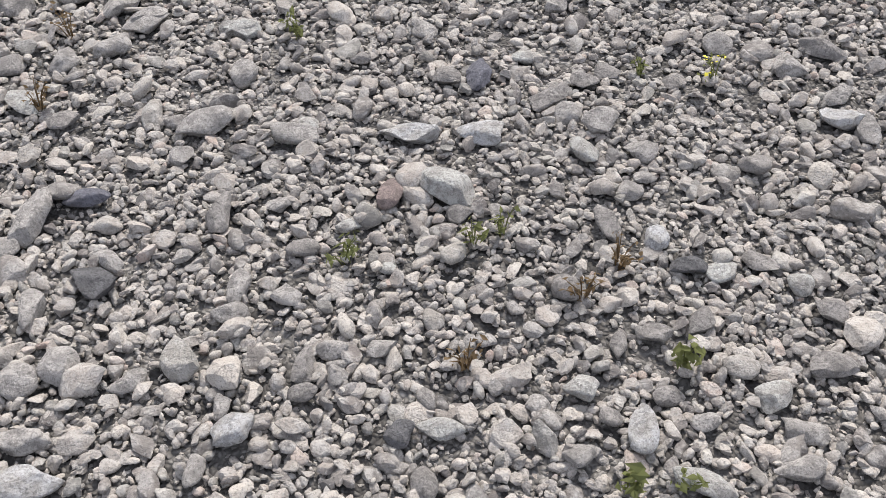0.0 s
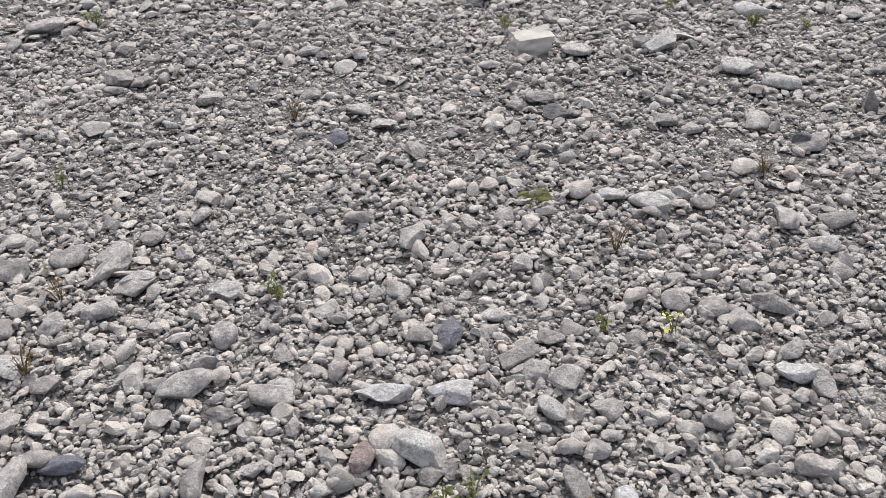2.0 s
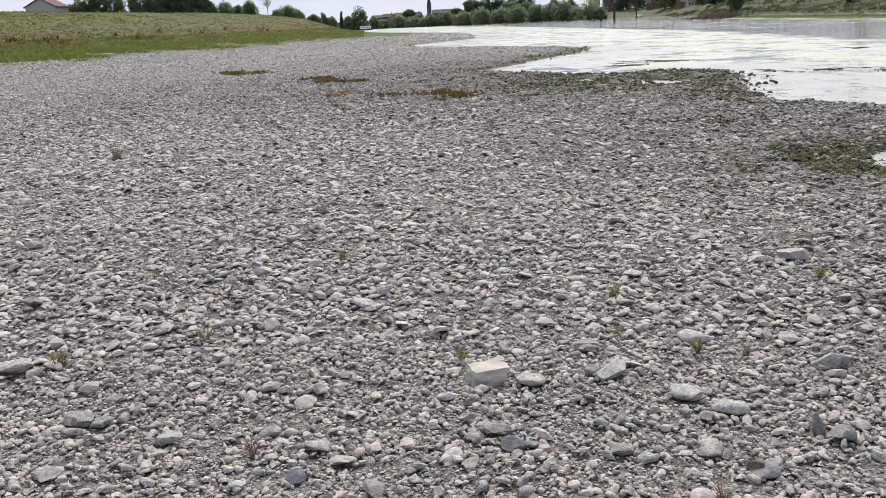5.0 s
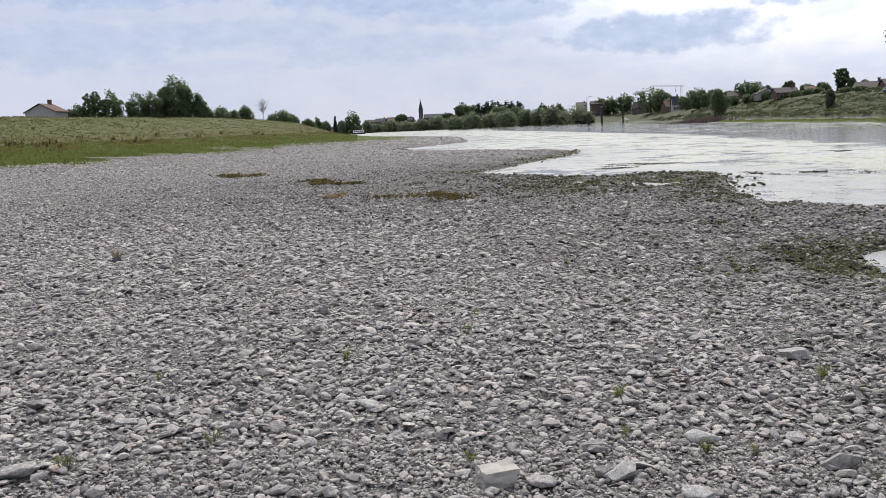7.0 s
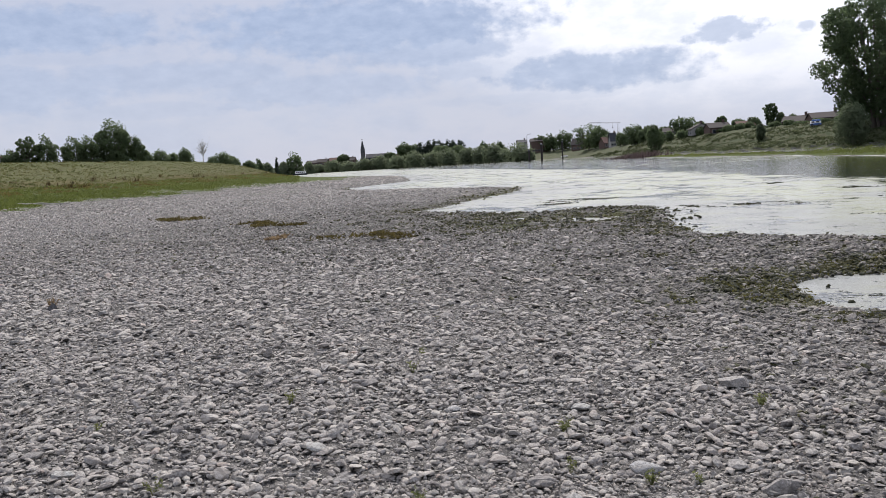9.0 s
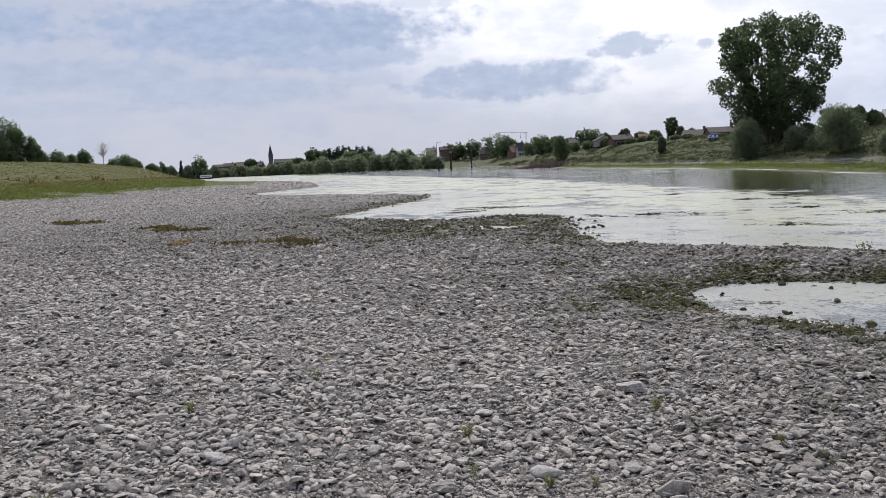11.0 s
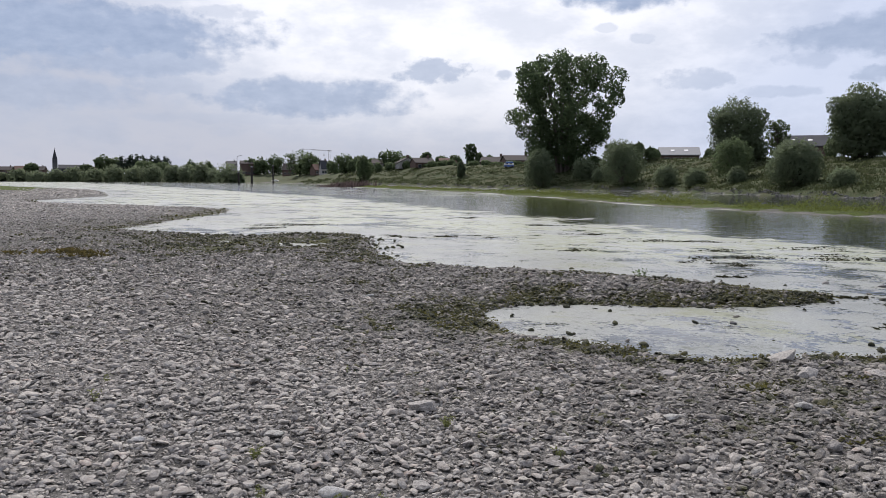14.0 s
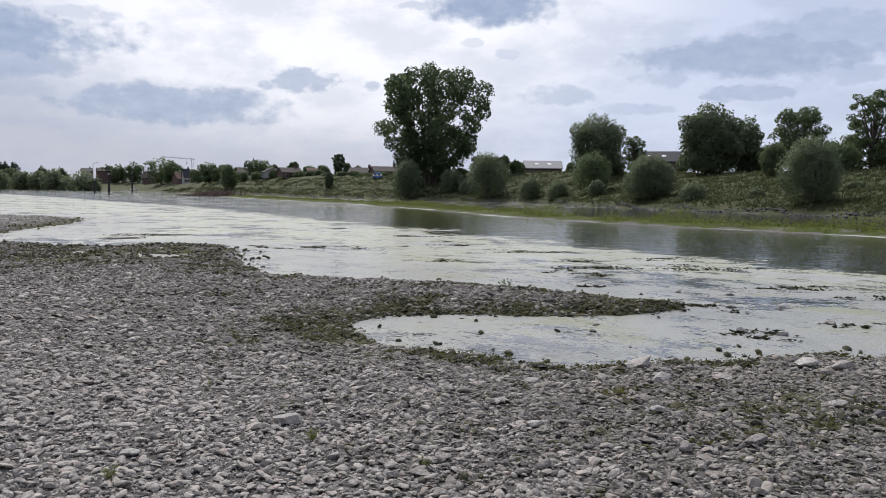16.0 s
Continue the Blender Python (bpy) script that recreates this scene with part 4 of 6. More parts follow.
def stone(x, y, length, width, tall, turn, angular, tone, seed):
    mat, word = tone
    v, f = stone_form(4 if length > 0.095 else 3, angular, 1000 + seed)
    v = v / np.ptp(v, axis=0) * (length, max(width, 0.5 * length), max(tall, 0.34 * length))
    r = np.random.RandomState(seed)
    rough = noise.noise
    for k in range(len(v)):
        p = Vector(v[k]) * (2.2 / length) + Vector((seed * 1.7, 0, 0))
        v[k] *= 1 + 0.07 * rough(p) + 0.05 * rough(p * 2.7)
    lean = turns(1, r, 0.13)[0]
    a = math.atan2(lean[1, 0], lean[0, 0])
    unturn = np.array([[math.cos(a), math.sin(a), 0], [-math.sin(a), math.cos(a), 0], [0, 0, 1]])
    v = v @ (unturn @ lean).T
    v[:, 2] -= v[:, 2].min()
    me = build_mesh("stone", v, f, [mat], not angular)
    if angular:
        me.polygons.foreach_set("use_smooth", np.ones(len(me.polygons), bool))
        me.set_sharp_from_angle(angle=radians(24))
    ob = new("stone", me)
    ob.matrix_basis = pose(x, y, lay_at(x, y) - 0.1 * tall + (0.006 if y < 4.5 else 0.0), 0, 0, turn)
    PLACED.append((x, y, 0.5 * (length + width) / 2))
    size = "large" if length > 0.13 else "fist-sized" if length > 0.07 else "small"
    return tagged(ob, f"{size} {word} {'angular broken' if angular else 'worn rounded'} stone lying on gravel", "stone")


def white_block():
    """The pale broken block that stands proud of the gravel."""
    bm = bmesh.new()
    bmesh.ops.create_cube(bm, size=1.0)
    bmesh.ops.subdivide_edges(bm, edges=bm.edges[:], cuts=13, use_grid_fill=True)
    for v in bm.verts:
        c = v.co
        c.z += 0.10 * c.x + 0.12 * max(0, c.y) * (c.z > 0)
        c.x += 0.16 * c.z - 0.10 * c.y
        c.x *= 1.0 + 0.18 * c.z
        if c.x > 0.2 and c.y > 0.1 and c.z > 0.3:
            c.z += 0.25 * (c.x - 0.2) + 0.2 * (c.y - 0.1)
        d = c.normalized()
        c += d * (0.10 * noise.noise(c * 2.3) + 0.05 * noise.noise(c * 5.1) + 0.03 * noise.noise(c * 13.0)) - d * 0.16 * max(0, c.length - 0.68)
    bmesh.ops.scale(bm, vec=(0.150, 0.11, 0.082), verts=bm.verts[:])
    me = shaped(bm, plain("chalky_block", (0.37, 0.35, 0.31), 0.9, 0.45, 16.0))
    me.set_sharp_from_angle(angle=radians(28))
    for p in me.polygons:
        p.use_smooth = True
    ob = new("stone_block", me)
    ob.matrix_basis = pose(0.585, 3.66, lay_at(0.585, 3.66) + 0.036, 0, 0, 6)
    PLACED.append((0.585, 3.66, 0.11))
    tagged(ob, "pale chalky broken block standing proud of the gravel", "stone")


white_block()
stone(-0.06, 1.53, 0.136, 0.086, 0.044, -0, 1, WHITE, 1)
stone(0.10, 1.52, 0.110, 0.070, 0.036, -0, 0, WHITE, 2)
stone(0.01, 1.35, 0.154, 0.080, 0.045, -27, 0, PALE, 3)
stone(0.11, 1.74, 0.124, 0.046, 0.035, 84, 1, BLUISH, 4)
stone(0.03, 1.74, 0.070, 0.067, 0.039, -0, 1, DIM, 5)
stone(-0.53, 1.60, 0.135, 0.078, 0.038, 19, 0, MID, 6)
stone(-0.32, 1.54, 0.112, 0.040, 0.027, -0, 0, MID, 7)
stone(-0.29, 1.59, 0.060, 0.047, 0.025, -36, 0, PALE, 8)
stone(0.32, 1.45, 0.080, 0.070, 0.040, -41, 0, PALE, 9)
stone(0.37, 1.55, 0.081, 0.077, 0.050, 61, 1, MID, 10)
stone(0.27, 1.64, 0.107, 0.047, 0.026, 23, 1, DIM, 11)
stone(0.23, 1.82, 0.081, 0.062, 0.029, 13, 0, PALE, 12)
stone(0.86, 1.73, 0.096, 0.078, 0.037, -39, 1, MID, 13)
stone(0.96, 1.79, 0.120, 0.066, 0.029, -18, 1, DIM, 14)
stone(0.92, 1.53, 0.102, 0.083, 0.042, -44, 1, WHITE, 15)
stone(0.96, 1.49, 0.109, 0.033, 0.026, -81, 0, MID, 16)
stone(0.68, 1.39, 0.068, 0.065, 0.037, -0, 0, DIM, 17)
stone(0.43, 1.19, 0.064, 0.052, 0.037, 67, 1, WHITE, 18)
stone(0.34, 1.23, 0.099, 0.035, 0.026, -79, 0, DIM, 19)
stone(-0.10, 1.34, 0.099, 0.037, 0.027, 75, 1, REDDISH, 20)
stone(0.04, 1.28, 0.059, 0.049, 0.028, -0, 1, DIM, 21)
stone(-0.75, 1.37, 0.105, 0.051, 0.026, -0, 0, BLUISH, 22)
stone(-0.85, 1.32, 0.151, 0.055, 0.042, 87, 1, MID, 23)
stone(-0.69, 1.14, 0.108, 0.070, 0.041, -39, 1, DARK, 24)
stone(-0.79, 1.08, 0.097, 0.048, 0.036, -79, 1, MID, 25)
stone(-0.40, 1.11, 0.087, 0.044, 0.034, 82, 1, MID, 26)
stone(-0.41, 1.05, 0.073, 0.047, 0.028, -6, 0, MID, 27)
stone(-0.67, 1.20, 0.080, 0.040, 0.023, -34, 0, MID, 28)
stone(-0.26, 0.92, 0.083, 0.034, 0.026, 78, 1, DIM, 29)
stone(-0.21, 0.95, 0.062, 0.042, 0.026, -0, 0, MID, 30)
stone(-0.12, 0.95, 0.064, 0.041, 0.026, 18, 1, MID, 31)
stone(-0.26, 0.86, 0.057, 0.036, 0.023, -0, 0, DIM, 32)
stone(-0.37, 0.79, 0.083, 0.058, 0.038, 18, 0, WHITE, 33)
stone(-0.02, 0.78, 0.085, 0.039, 0.026, -0, 0, PALE, 34)
stone(-0.09, 0.77, 0.055, 0.050, 0.034, -0, 1, DARK, 35)
stone(-0.05, 0.68, 0.065, 0.047, 0.036, 81, 0, DIM, 36)
stone(-0.73, 0.79, 0.099, 0.050, 0.031, 6, 0, MID, 37)
stone(-0.70, 0.71, 0.119, 0.063, 0.040, 12, 0, WHITE, 38)
stone(0.32, 0.76, 0.099, 0.054, 0.041, 73, 0, WHITE, 39)
stone(0.23, 0.85, 0.061, 0.050, 0.033, -23, 0, PALE, 40)
stone(0.56, 0.81, 0.069, 0.063, 0.040, -0, 1, PALE, 41)
stone(0.59, 0.74, 0.085, 0.043, 0.027, -18, 0, MID, 42)
stone(0.40, 0.66, 0.112, 0.049, 0.034, -28, 0, PALE, 43)
stone(0.23, 1.07, 0.067, 0.057, 0.041, -66, 0, DIM, 44)
stone(0.48, 1.12, 0.076, 0.056, 0.032, -13, 1, DARK, 45)
stone(0.54, 1.10, 0.074, 0.049, 0.029, 20, 0, PALE, 46)
stone(0.62, 1.12, 0.076, 0.051, 0.029, -20, 1, DIM, 47)
stone(0.68, 1.06, 0.055, 0.052, 0.034, -58, 0, PALE, 48)
stone(0.31, 0.94, 0.066, 0.031, 0.024, 82, 0, DIM, 49)
stone(0.38, 0.96, 0.068, 0.043, 0.027, -12, 1, DIM, 50)
stone(0.47, 0.98, 0.076, 0.051, 0.034, 52, 1, DIM, 51)
stone(0.68, 0.87, 0.090, 0.057, 0.034, -13, 1, DIM, 52)
stone(0.72, 0.99, 0.079, 0.055, 0.032, -26, 1, DIM, 53)
stone(-0.04, 0.84, 0.050, 0.035, 0.025, -50, 0, DIM, 54)
stone(0.38, 0.83, 0.062, 0.040, 0.026, -0, 1, DIM, 55)
stone(0.43, 0.77, 0.052, 0.035, 0.023, -0, 0, MID, 56)
stone(0.56, 0.67, 0.087, 0.039, 0.025, 6, 1, MID, 57)
stone(0.21, 0.72, 0.054, 0.051, 0.033, -54, 0, MID, 58)
stone(-0.40, 0.84, 0.049, 0.035, 0.026, 65, 1, MID, 59)
stone(-0.57, 0.90, 0.077, 0.037, 0.024, 36, 0, MID, 60)
stone(-0.70, 0.94, 0.081, 0.074, 0.046, -37, 1, MID, 61)
stone(-0.77, 0.91, 0.080, 0.073, 0.043, -0, 0, MID, 62)
stone(-0.19, 1.26, 0.059, 0.034, 0.019, 7, 0, PALE, 63)
stone(-0.43, 0.72, 0.065, 0.033, 0.025, 81, 0, MID, 64)
stone(-0.91, 1.86, 0.085, 0.070, 0.039, 65, 0, MID, 65)
stone(-0.80, 1.91, 0.089, 0.084, 0.044, -34, 1, MID, 66)
stone(-0.49, 1.98, 0.105, 0.078, 0.034, 18, 1, PALE, 67)
stone(-0.74, 2.02, 0.129, 0.081, 0.035, 34, 0, MID, 68)
stone(-0.97, 1.70, 0.094, 0.080, 0.036, -17, 1, PALE, 69)
stone(-0.86, 1.63, 0.080, 0.052, 0.025, 38, 1, DIM, 70)
stone(-1.05, 1.86, 0.080, 0.072, 0.030, -0, 0, DIM, 71)
stone(-0.46, 1.78, 0.077, 0.073, 0.041, -55, 0, MID, 72)
stone(-0.02, 1.94, 0.075, 0.063, 0.028, -0, 0, MID, 73)
stone(0.36, 1.71, 0.074, 0.054, 0.026, -24, 0, DIM, 74)
stone(0.40, 1.33, 0.062, 0.051, 0.028, -0, 0, MID, 75)
stone(0.44, 1.37, 0.053, 0.035, 0.019, -0, 0, MID, 76)
stone(0.30, 1.58, 0.072, 0.064, 0.033, -29, 1, MID, 77)
stone(0.45, 1.45, 0.072, 0.061, 0.036, -52, 1, MID, 78)
stone(0.94, 1.61, 0.075, 0.049, 0.023, 17, 1, MID, 79)
stone(-0.31, 1.70, 0.068, 0.051, 0.030, -63, 1, DIM, 80)
stone(-0.57, 1.50, 0.062, 0.055, 0.030, 42, 1, MID, 81)
stone(-1.11, 2.13, 0.105, 0.100, 0.043, -0, 0, DIM, 82)
stone(-0.34, 1.33, 0.053, 0.042, 0.027, 55, 1, MID, 83)
stone(-0.46, 1.31, 0.113, 0.036, 0.027, 79, 1, DIM, 84)
stone(-0.28, 1.20, 0.070, 0.048, 0.027, -0, 0, DIM, 85)
stone(-0.89, 1.24, 0.071, 0.068, 0.036, -0, 0, MID, 86)
stone(-0.83, 2.12, 0.148, 0.088, 0.052, 74, 1, MID, 87)
stone(0.71, 1.83, 0.076, 0.072, 0.032, -0, 0, MID, 88)
stone(0.57, 1.69, 0.057, 0.054, 0.032, -0, 1, DIM, 89)
stone(0.42, 1.74, 0.064, 0.061, 0.032, -0, 1, DIM, 90)
stone(-0.30, 1.08, 0.060, 0.049, 0.031, -37, 1, MID, 91)
stone(-0.11, 1.14, 0.034, 0.032, 0.021, -0, 0, PALE, 92)
stone(-0.52, 1.20, 0.056, 0.040, 0.025, 49, 1, MID, 93)
stone(-0.20, 0.92, 0.042, 0.027, 0.017, -0, 0, MID, 94)
stone(0.07, 0.96, 0.042, 0.031, 0.020, -0, 0, MID, 95)
stone(0.16, 0.98, 0.043, 0.034, 0.021, -12, 0, MID, 96)
stone(0.13, 1.03, 0.040, 0.030, 0.019, -25, 0, MID, 97)
stone(0.00, 0.91, 0.037, 0.026, 0.017, -0, 0, MID, 98)
stone(0.15, 0.82, 0.048, 0.037, 0.025, -34, 0, MID, 99)
stone(0.08, 0.86, 0.035, 0.029, 0.022, 64, 0, MID, 100)
stone(0.27, 0.79, 0.047, 0.033, 0.023, -34, 0, DIM, 101)
stone(0.06, 2.72, 0.104, 0.099, 0.043, -39, 1, DIM, 102)
stone(0.66, 2.38, 0.087, 0.073, 0.029, -2, 0, WHITE, 103)
stone(0.76, 2.30, 0.147, 0.062, 0.035, -55, 0, PALE, 104)
stone(0.03, 2.20, 0.149, 0.042, 0.036, 82, 1, MID, 105)
stone(1.50, 3.15, 0.159, 0.093, 0.038, -15, 0, PALE, 106)
stone(1.38, 3.31, 0.144, 0.119, 0.042, -37, 1, PALE, 107)
stone(1.13, 3.58, 0.183, 0.106, 0.044, 34, 1, PALE, 108)
stone(1.40, 2.64, 0.102, 0.097, 0.044, -41, 0, DIM, 109)
stone(-1.14, 3.51, 0.126, 0.120, 0.053, -2, 1, DIM, 110)
stone(-1.04, 3.48, 0.098, 0.093, 0.040, -27, 0, DIM, 111)
stone(-1.14, 3.41, 0.094, 0.061, 0.023, -2, 0, DIM, 112)
stone(-0.73, 3.27, 0.116, 0.107, 0.037, -2, 1, MID, 113)
stone(-0.34, 3.29, 0.078, 0.074, 0.031, -2, 1, DIM, 114)
stone(-0.15, 3.11, 0.109, 0.101, 0.035, -2, 0, MID, 115)
stone(-1.11, 3.01, 0.114, 0.104, 0.036, -14, 1, MID, 116)
stone(-0.05, 2.96, 0.102, 0.096, 0.034, -24, 1, MID, 117)
stone(0.59, 3.00, 0.110, 0.105, 0.045, -42, 1, DARK, 118)
stone(0.54, 3.13, 0.118, 0.078, 0.028, -25, 1, DIM, 119)
stone(-0.21, 2.87, 0.083, 0.079, 0.033, -33, 1, BLUISH, 120)
stone(-1.63, 4.17, 0.195, 0.181, 0.063, -2, 0, MID, 121)
stone(0.77, 3.57, 0.137, 0.111, 0.039, -2, 0, MID, 122)
stone(1.11, 3.90, 0.120, 0.105, 0.037, -29, 1, DIM, 123)
stone(-0.82, 2.15, 0.124, 0.098, 0.049, -59, 1, MID, 124)
stone(-0.75, 2.28, 0.081, 0.077, 0.031, -2, 0, DIM, 125)
stone(-0.50, 1.99, 0.105, 0.057, 0.026, 7, 1, PALE, 126)
stone(1.14, 2.17, 0.133, 0.060, 0.040, 77, 0, MID, 127)
stone(0.92, 2.28, 0.076, 0.072, 0.038, -2, 0, DIM, 128)
stone(1.29, 2.16, 0.111, 0.069, 0.027, 8, 0, DIM, 129)
stone(1.19, 2.04, 0.091, 0.068, 0.028, -20, 0, MID, 130)
stone(0.39, 3.49, 0.096, 0.060, 0.023, -2, 0, PALE, 131)
stone(-0.96, 2.18, 0.111, 0.081, 0.033, 17, 0, DIM, 132)
stone(-0.75, 2.04, 0.125, 0.061, 0.030, 24, 1, MID, 133)
stone(0.33, 2.04, 0.066, 0.063, 0.034, 15, 1, MID, 134)
stone(-0.18, 1.84, 0.054, 0.050, 0.024, -2, 0, DIM, 135)
stone(0.97, 2.88, 0.085, 0.081, 0.040, -2, 1, DIM, 136)
stone(1.29, 2.83, 0.135, 0.083, 0.046, 74, 0, MID, 137)
stone(0.06, 4.83, 0.128, 0.122, 0.060, -32, 0, PALE, 138)
stone(0.96, 5.39, 0.094, 0.089, 0.031, -5, 1, WHITE, 139)
stone(1.73, 5.17, 0.129, 0.102, 0.036, -5, 0, PALE, 140)
stone(2.86, 5.33, 0.203, 0.182, 0.064, -19, 1, MID, 141)
stone(1.67, 3.98, 0.174, 0.103, 0.042, -5, 0, WHITE, 142)
stone(-0.61, 4.05, 0.095, 0.090, 0.038, -5, 0, DIM, 143)
stone(-1.13, 5.28, 0.072, 0.068, 0.031, -5, 1, DARK, 144)
stone(-1.56, 5.29, 0.132, 0.125, 0.045, -5, 0, DIM, 145)
stone(1.39, 2.67, 0.077, 0.073, 0.045, -5, 0, DARK, 146)
stone(1.80, 2.86, 0.098, 0.094, 0.061, -5, 1, DIM, 147)
stone(1.12, 3.58, 0.152, 0.098, 0.036, 30, 1, PALE, 148)
stone(1.49, 3.15, 0.134, 0.086, 0.032, -12, 0, PALE, 149)
stone(1.38, 3.31, 0.126, 0.084, 0.031, -48, 1, PALE, 150)
stone(1.10, 3.92, 0.134, 0.103, 0.038, -51, 1, DIM, 151)
stone(2.12, 3.52, 0.19, 0.059, 0.045, 3, 1, DIM, 152)
stone(-1.89, 5.27, 0.15, 0.072, 0.045, 78, 1, DIM, 153)
stone(2.11, 3.89, 0.107, 0.101, 0.037, -5, 0, MID, 154)
stone(0.49, 6.25, 0.164, 0.117, 0.041, -5, 1, DIM, 155)
stone(2.52, 5.29, 0.092, 0.082, 0.029, -5, 1, DIM, 156)
stone(-1.29, 4.88, 0.122, 0.096, 0.033, -5, 0, PALE, 157)
stone(-0.37, 3.71, 0.101, 0.081, 0.029, -30, 0, MID, 158)
stone(1.90, 4.62, 0.079, 0.076, 0.033, -5, 0, DIM, 159)
stone(7.25, 5.98, 0.312, 0.296, 0.106, -15, 1, MID, 160)
stone(8.42, 4.77, 0.269, 0.256, 0.116, -23, 1, PALE, 161)
stone(4.62, 5.13, 0.137, 0.113, 0.040, -37, 0, MID, 162)
stone(5.16, 3.21, 0.151, 0.143, 0.070, -10, 1, DIM, 163)
stone(4.70, 3.41, 0.101, 0.096, 0.062, -37, 0, DIM, 164)
stone(5.61, 5.85, 0.175, 0.166, 0.059, -10, 0, MID, 165)
stone(12.83, 7.82, 0.269, 0.137, 0.065, -37, 0, WHITE, 166)
stone(6.68, 3.14, 0.116, 0.110, 0.060, -37, 1, DARK, 167)
stone(7.16, 5.54, 0.153, 0.145, 0.051, -37, 0, DIM, 168)
stone(7.11, 4.84, 0.185, 0.175, 0.069, -64, 1, MID, 169)
stone(6.73, 3.52, 0.149, 0.141, 0.049, -37, 0, MID, 170)
stone(5.42, 4.22, 0.172, 0.107, 0.041, 9, 0, PALE, 171)
stone(4.28, 4.37, 0.130, 0.101, 0.035, -37, 0, PALE, 172)
stone(6.54, 7.72, 0.131, 0.125, 0.049, -37, 0, DIM, 173)
stone(5.30, 11.72, 0.133, 0.103, 0.036, -37, 0, WHITE, 174)
stone(6.53, 5.10, 0.234, 0.154, 0.060, 22, 1, MID, 175)
stone(8.47, 4.44, 0.247, 0.154, 0.059, -37, 1, MID, 176)
stone(3.06, 5.19, 0.105, 0.100, 0.045, -37, 1, DIM, 177)


def upright_stone(x, y, high, wide, turn, tone, seed):
    mat, word = tone
    v, f = stone_form(3, 1, seed)
    v = v / np.ptp(v, axis=0) * (wide, wide * 0.45, high)
    v[:, :2] *= (1 - 0.55 * (v[:, 2:] / high + 0.5))
    v[:, 2] -= v[:, 2].min()
    ob = new("stone", build_mesh("stone", v, f, [mat], False))
    ob.matrix_basis = pose(x, y, lay_at(x, y) - 0.02, 0, 6, turn)
    PLACED.append((x, y, wide / 2))
    tagged(ob, f"{word} slab of stone standing on edge in gravel", "stone")


upright_stone(-0.25, 7.60, 0.11, 0.11, 5, DIM, 71)
upright_stone(1.74, 2.93, 0.11, 0.10, -70, DIM, 72)
upright_stone(-3.05, 11.95, 0.12, 0.16, 12, DARK, 73)


# ---- herbs between the stones ----
def herb(x, y, kind, seed):
    r = np.random.RandomState(500 + seed)
    z = lay_at(x, y) + 0.01
    words = {"slim": ("thin pale green weed with narrow leaves in gravel", 0.07), "herb": ("small green weed sprouting between stones", 0.05), "flower": ("slender weed with yellow flowers in gravel", 0.09),
             "broad": ("leafy green weed growing between grey stones", 0.055), "dry": ("withered reddish brown weed among stones", 0.07), "rosette": ("green rosette of toothed leaves on gravel", 0.06), "clump": ("dark clump of withered weed on gravel", 0.12)}
    label, high = words[kind]
    high *= r.uniform(0.85, 1.25)
    ob = thing("weed_plant", x, y, z, r.uniform(0, 360), label, "plant", "weeds in the gravel")
    green = DRYHERB if kind in ("dry", "clump") else HERB
    stems = []
    count = {"slim": 5, "herb": 4, "flower": 4, "broad": 5, "dry": 9, "rosette": 2, "clump": 16}[kind]
    ways = []
    for k in range(count):
        a, out = r.uniform(0, 6.3), r.uniform(0.15, 0.7) * high * (1.4 if kind == "rosette" else 1)
        tip = Vector((out * math.cos(a), out * math.sin(a), high * r.uniform(0.6, 1.1)))
        stems.append(([(0, 0, -0.02), tip * 0.5 + Vector((0, 0, 0.12 * high)), tip], [0.0018, 0.0014, 0.0007], 4))
        ways.append(tip)
    part("stem", tubes_mesh(stems, green), ob)
    n, size, slim = {"slim": (8, 0.011, 0.33), "herb": (5, 0.009, 0.5), "flower": (4, 0.008, 0.5), "broad": (5, 0.014, 0.5), "dry": (4, 0.007, 0.5), "rosette": (9, 0.022, 0.3), "clump": (14, 0.012, 0.5)}[kind]
    place = np.array([np.array(t) * u + r.normal(0, 0.006, 3) for t in ways for u in np.linspace(0.35, 1.0, n)])
    place[:, 2] = np.maximum(place[:, 2], 0.006)
    out = place / (np.linalg.norm(place, axis=1)[:, None] + 1e-6)
    part("foliage", leaves_mesh(place, out * 0.4, size, green, r, 0.8, slim), ob)
    if kind == "flower":
        for t in ways:
            petals = np.array([t[:]] * 5) + r.normal(0, 0.005, (5, 3))
            part("flower", leaves_mesh(petals, np.tile([0, 0, 1.0], (5, 1)), 0.004, PETAL, r, 1.0, 0.8), ob, "yellow flower")
    return ob


herb(-0.33, 1.94, "slim", 0)
herb(0.50, 1.73, "herb", 1)
herb(0.67, 1.70, "flower", 2)
herb(-0.20, 1.17, "slim", 3)
herb(0.06, 1.20, "herb", 4)
herb(0.12, 1.22, "herb", 5)
herb(0.42, 0.89, "broad", 6)
herb(0.29, 0.65, "broad", 7)
herb(0.37, 0.66, "herb", 8)
herb(-0.93, 1.98, "dry", 9)
herb(-0.93, 1.68, "dry", 10)
herb(0.34, 1.13, "dry", 11)
herb(0.26, 1.05, "dry", 12)
herb(0.03, 0.91, "dry", 13)
herb(-1.44, 4.20, "slim", 14)
herb(-1.11, 2.61, "herb", 15)
herb(0.42, 2.36, "rosette", 16)
herb(1.61, 3.79, "slim", 17)
herb(1.83, 3.74, "herb", 18)
herb(0.61, 2.09, "dry", 19)
herb(1.17, 2.45, "dry", 20)
herb(-0.76, 4.43, "slim", 21)
herb(-1.41, 4.21, "slim", 22)
herb(1.03, 7.15, "herb", 23)
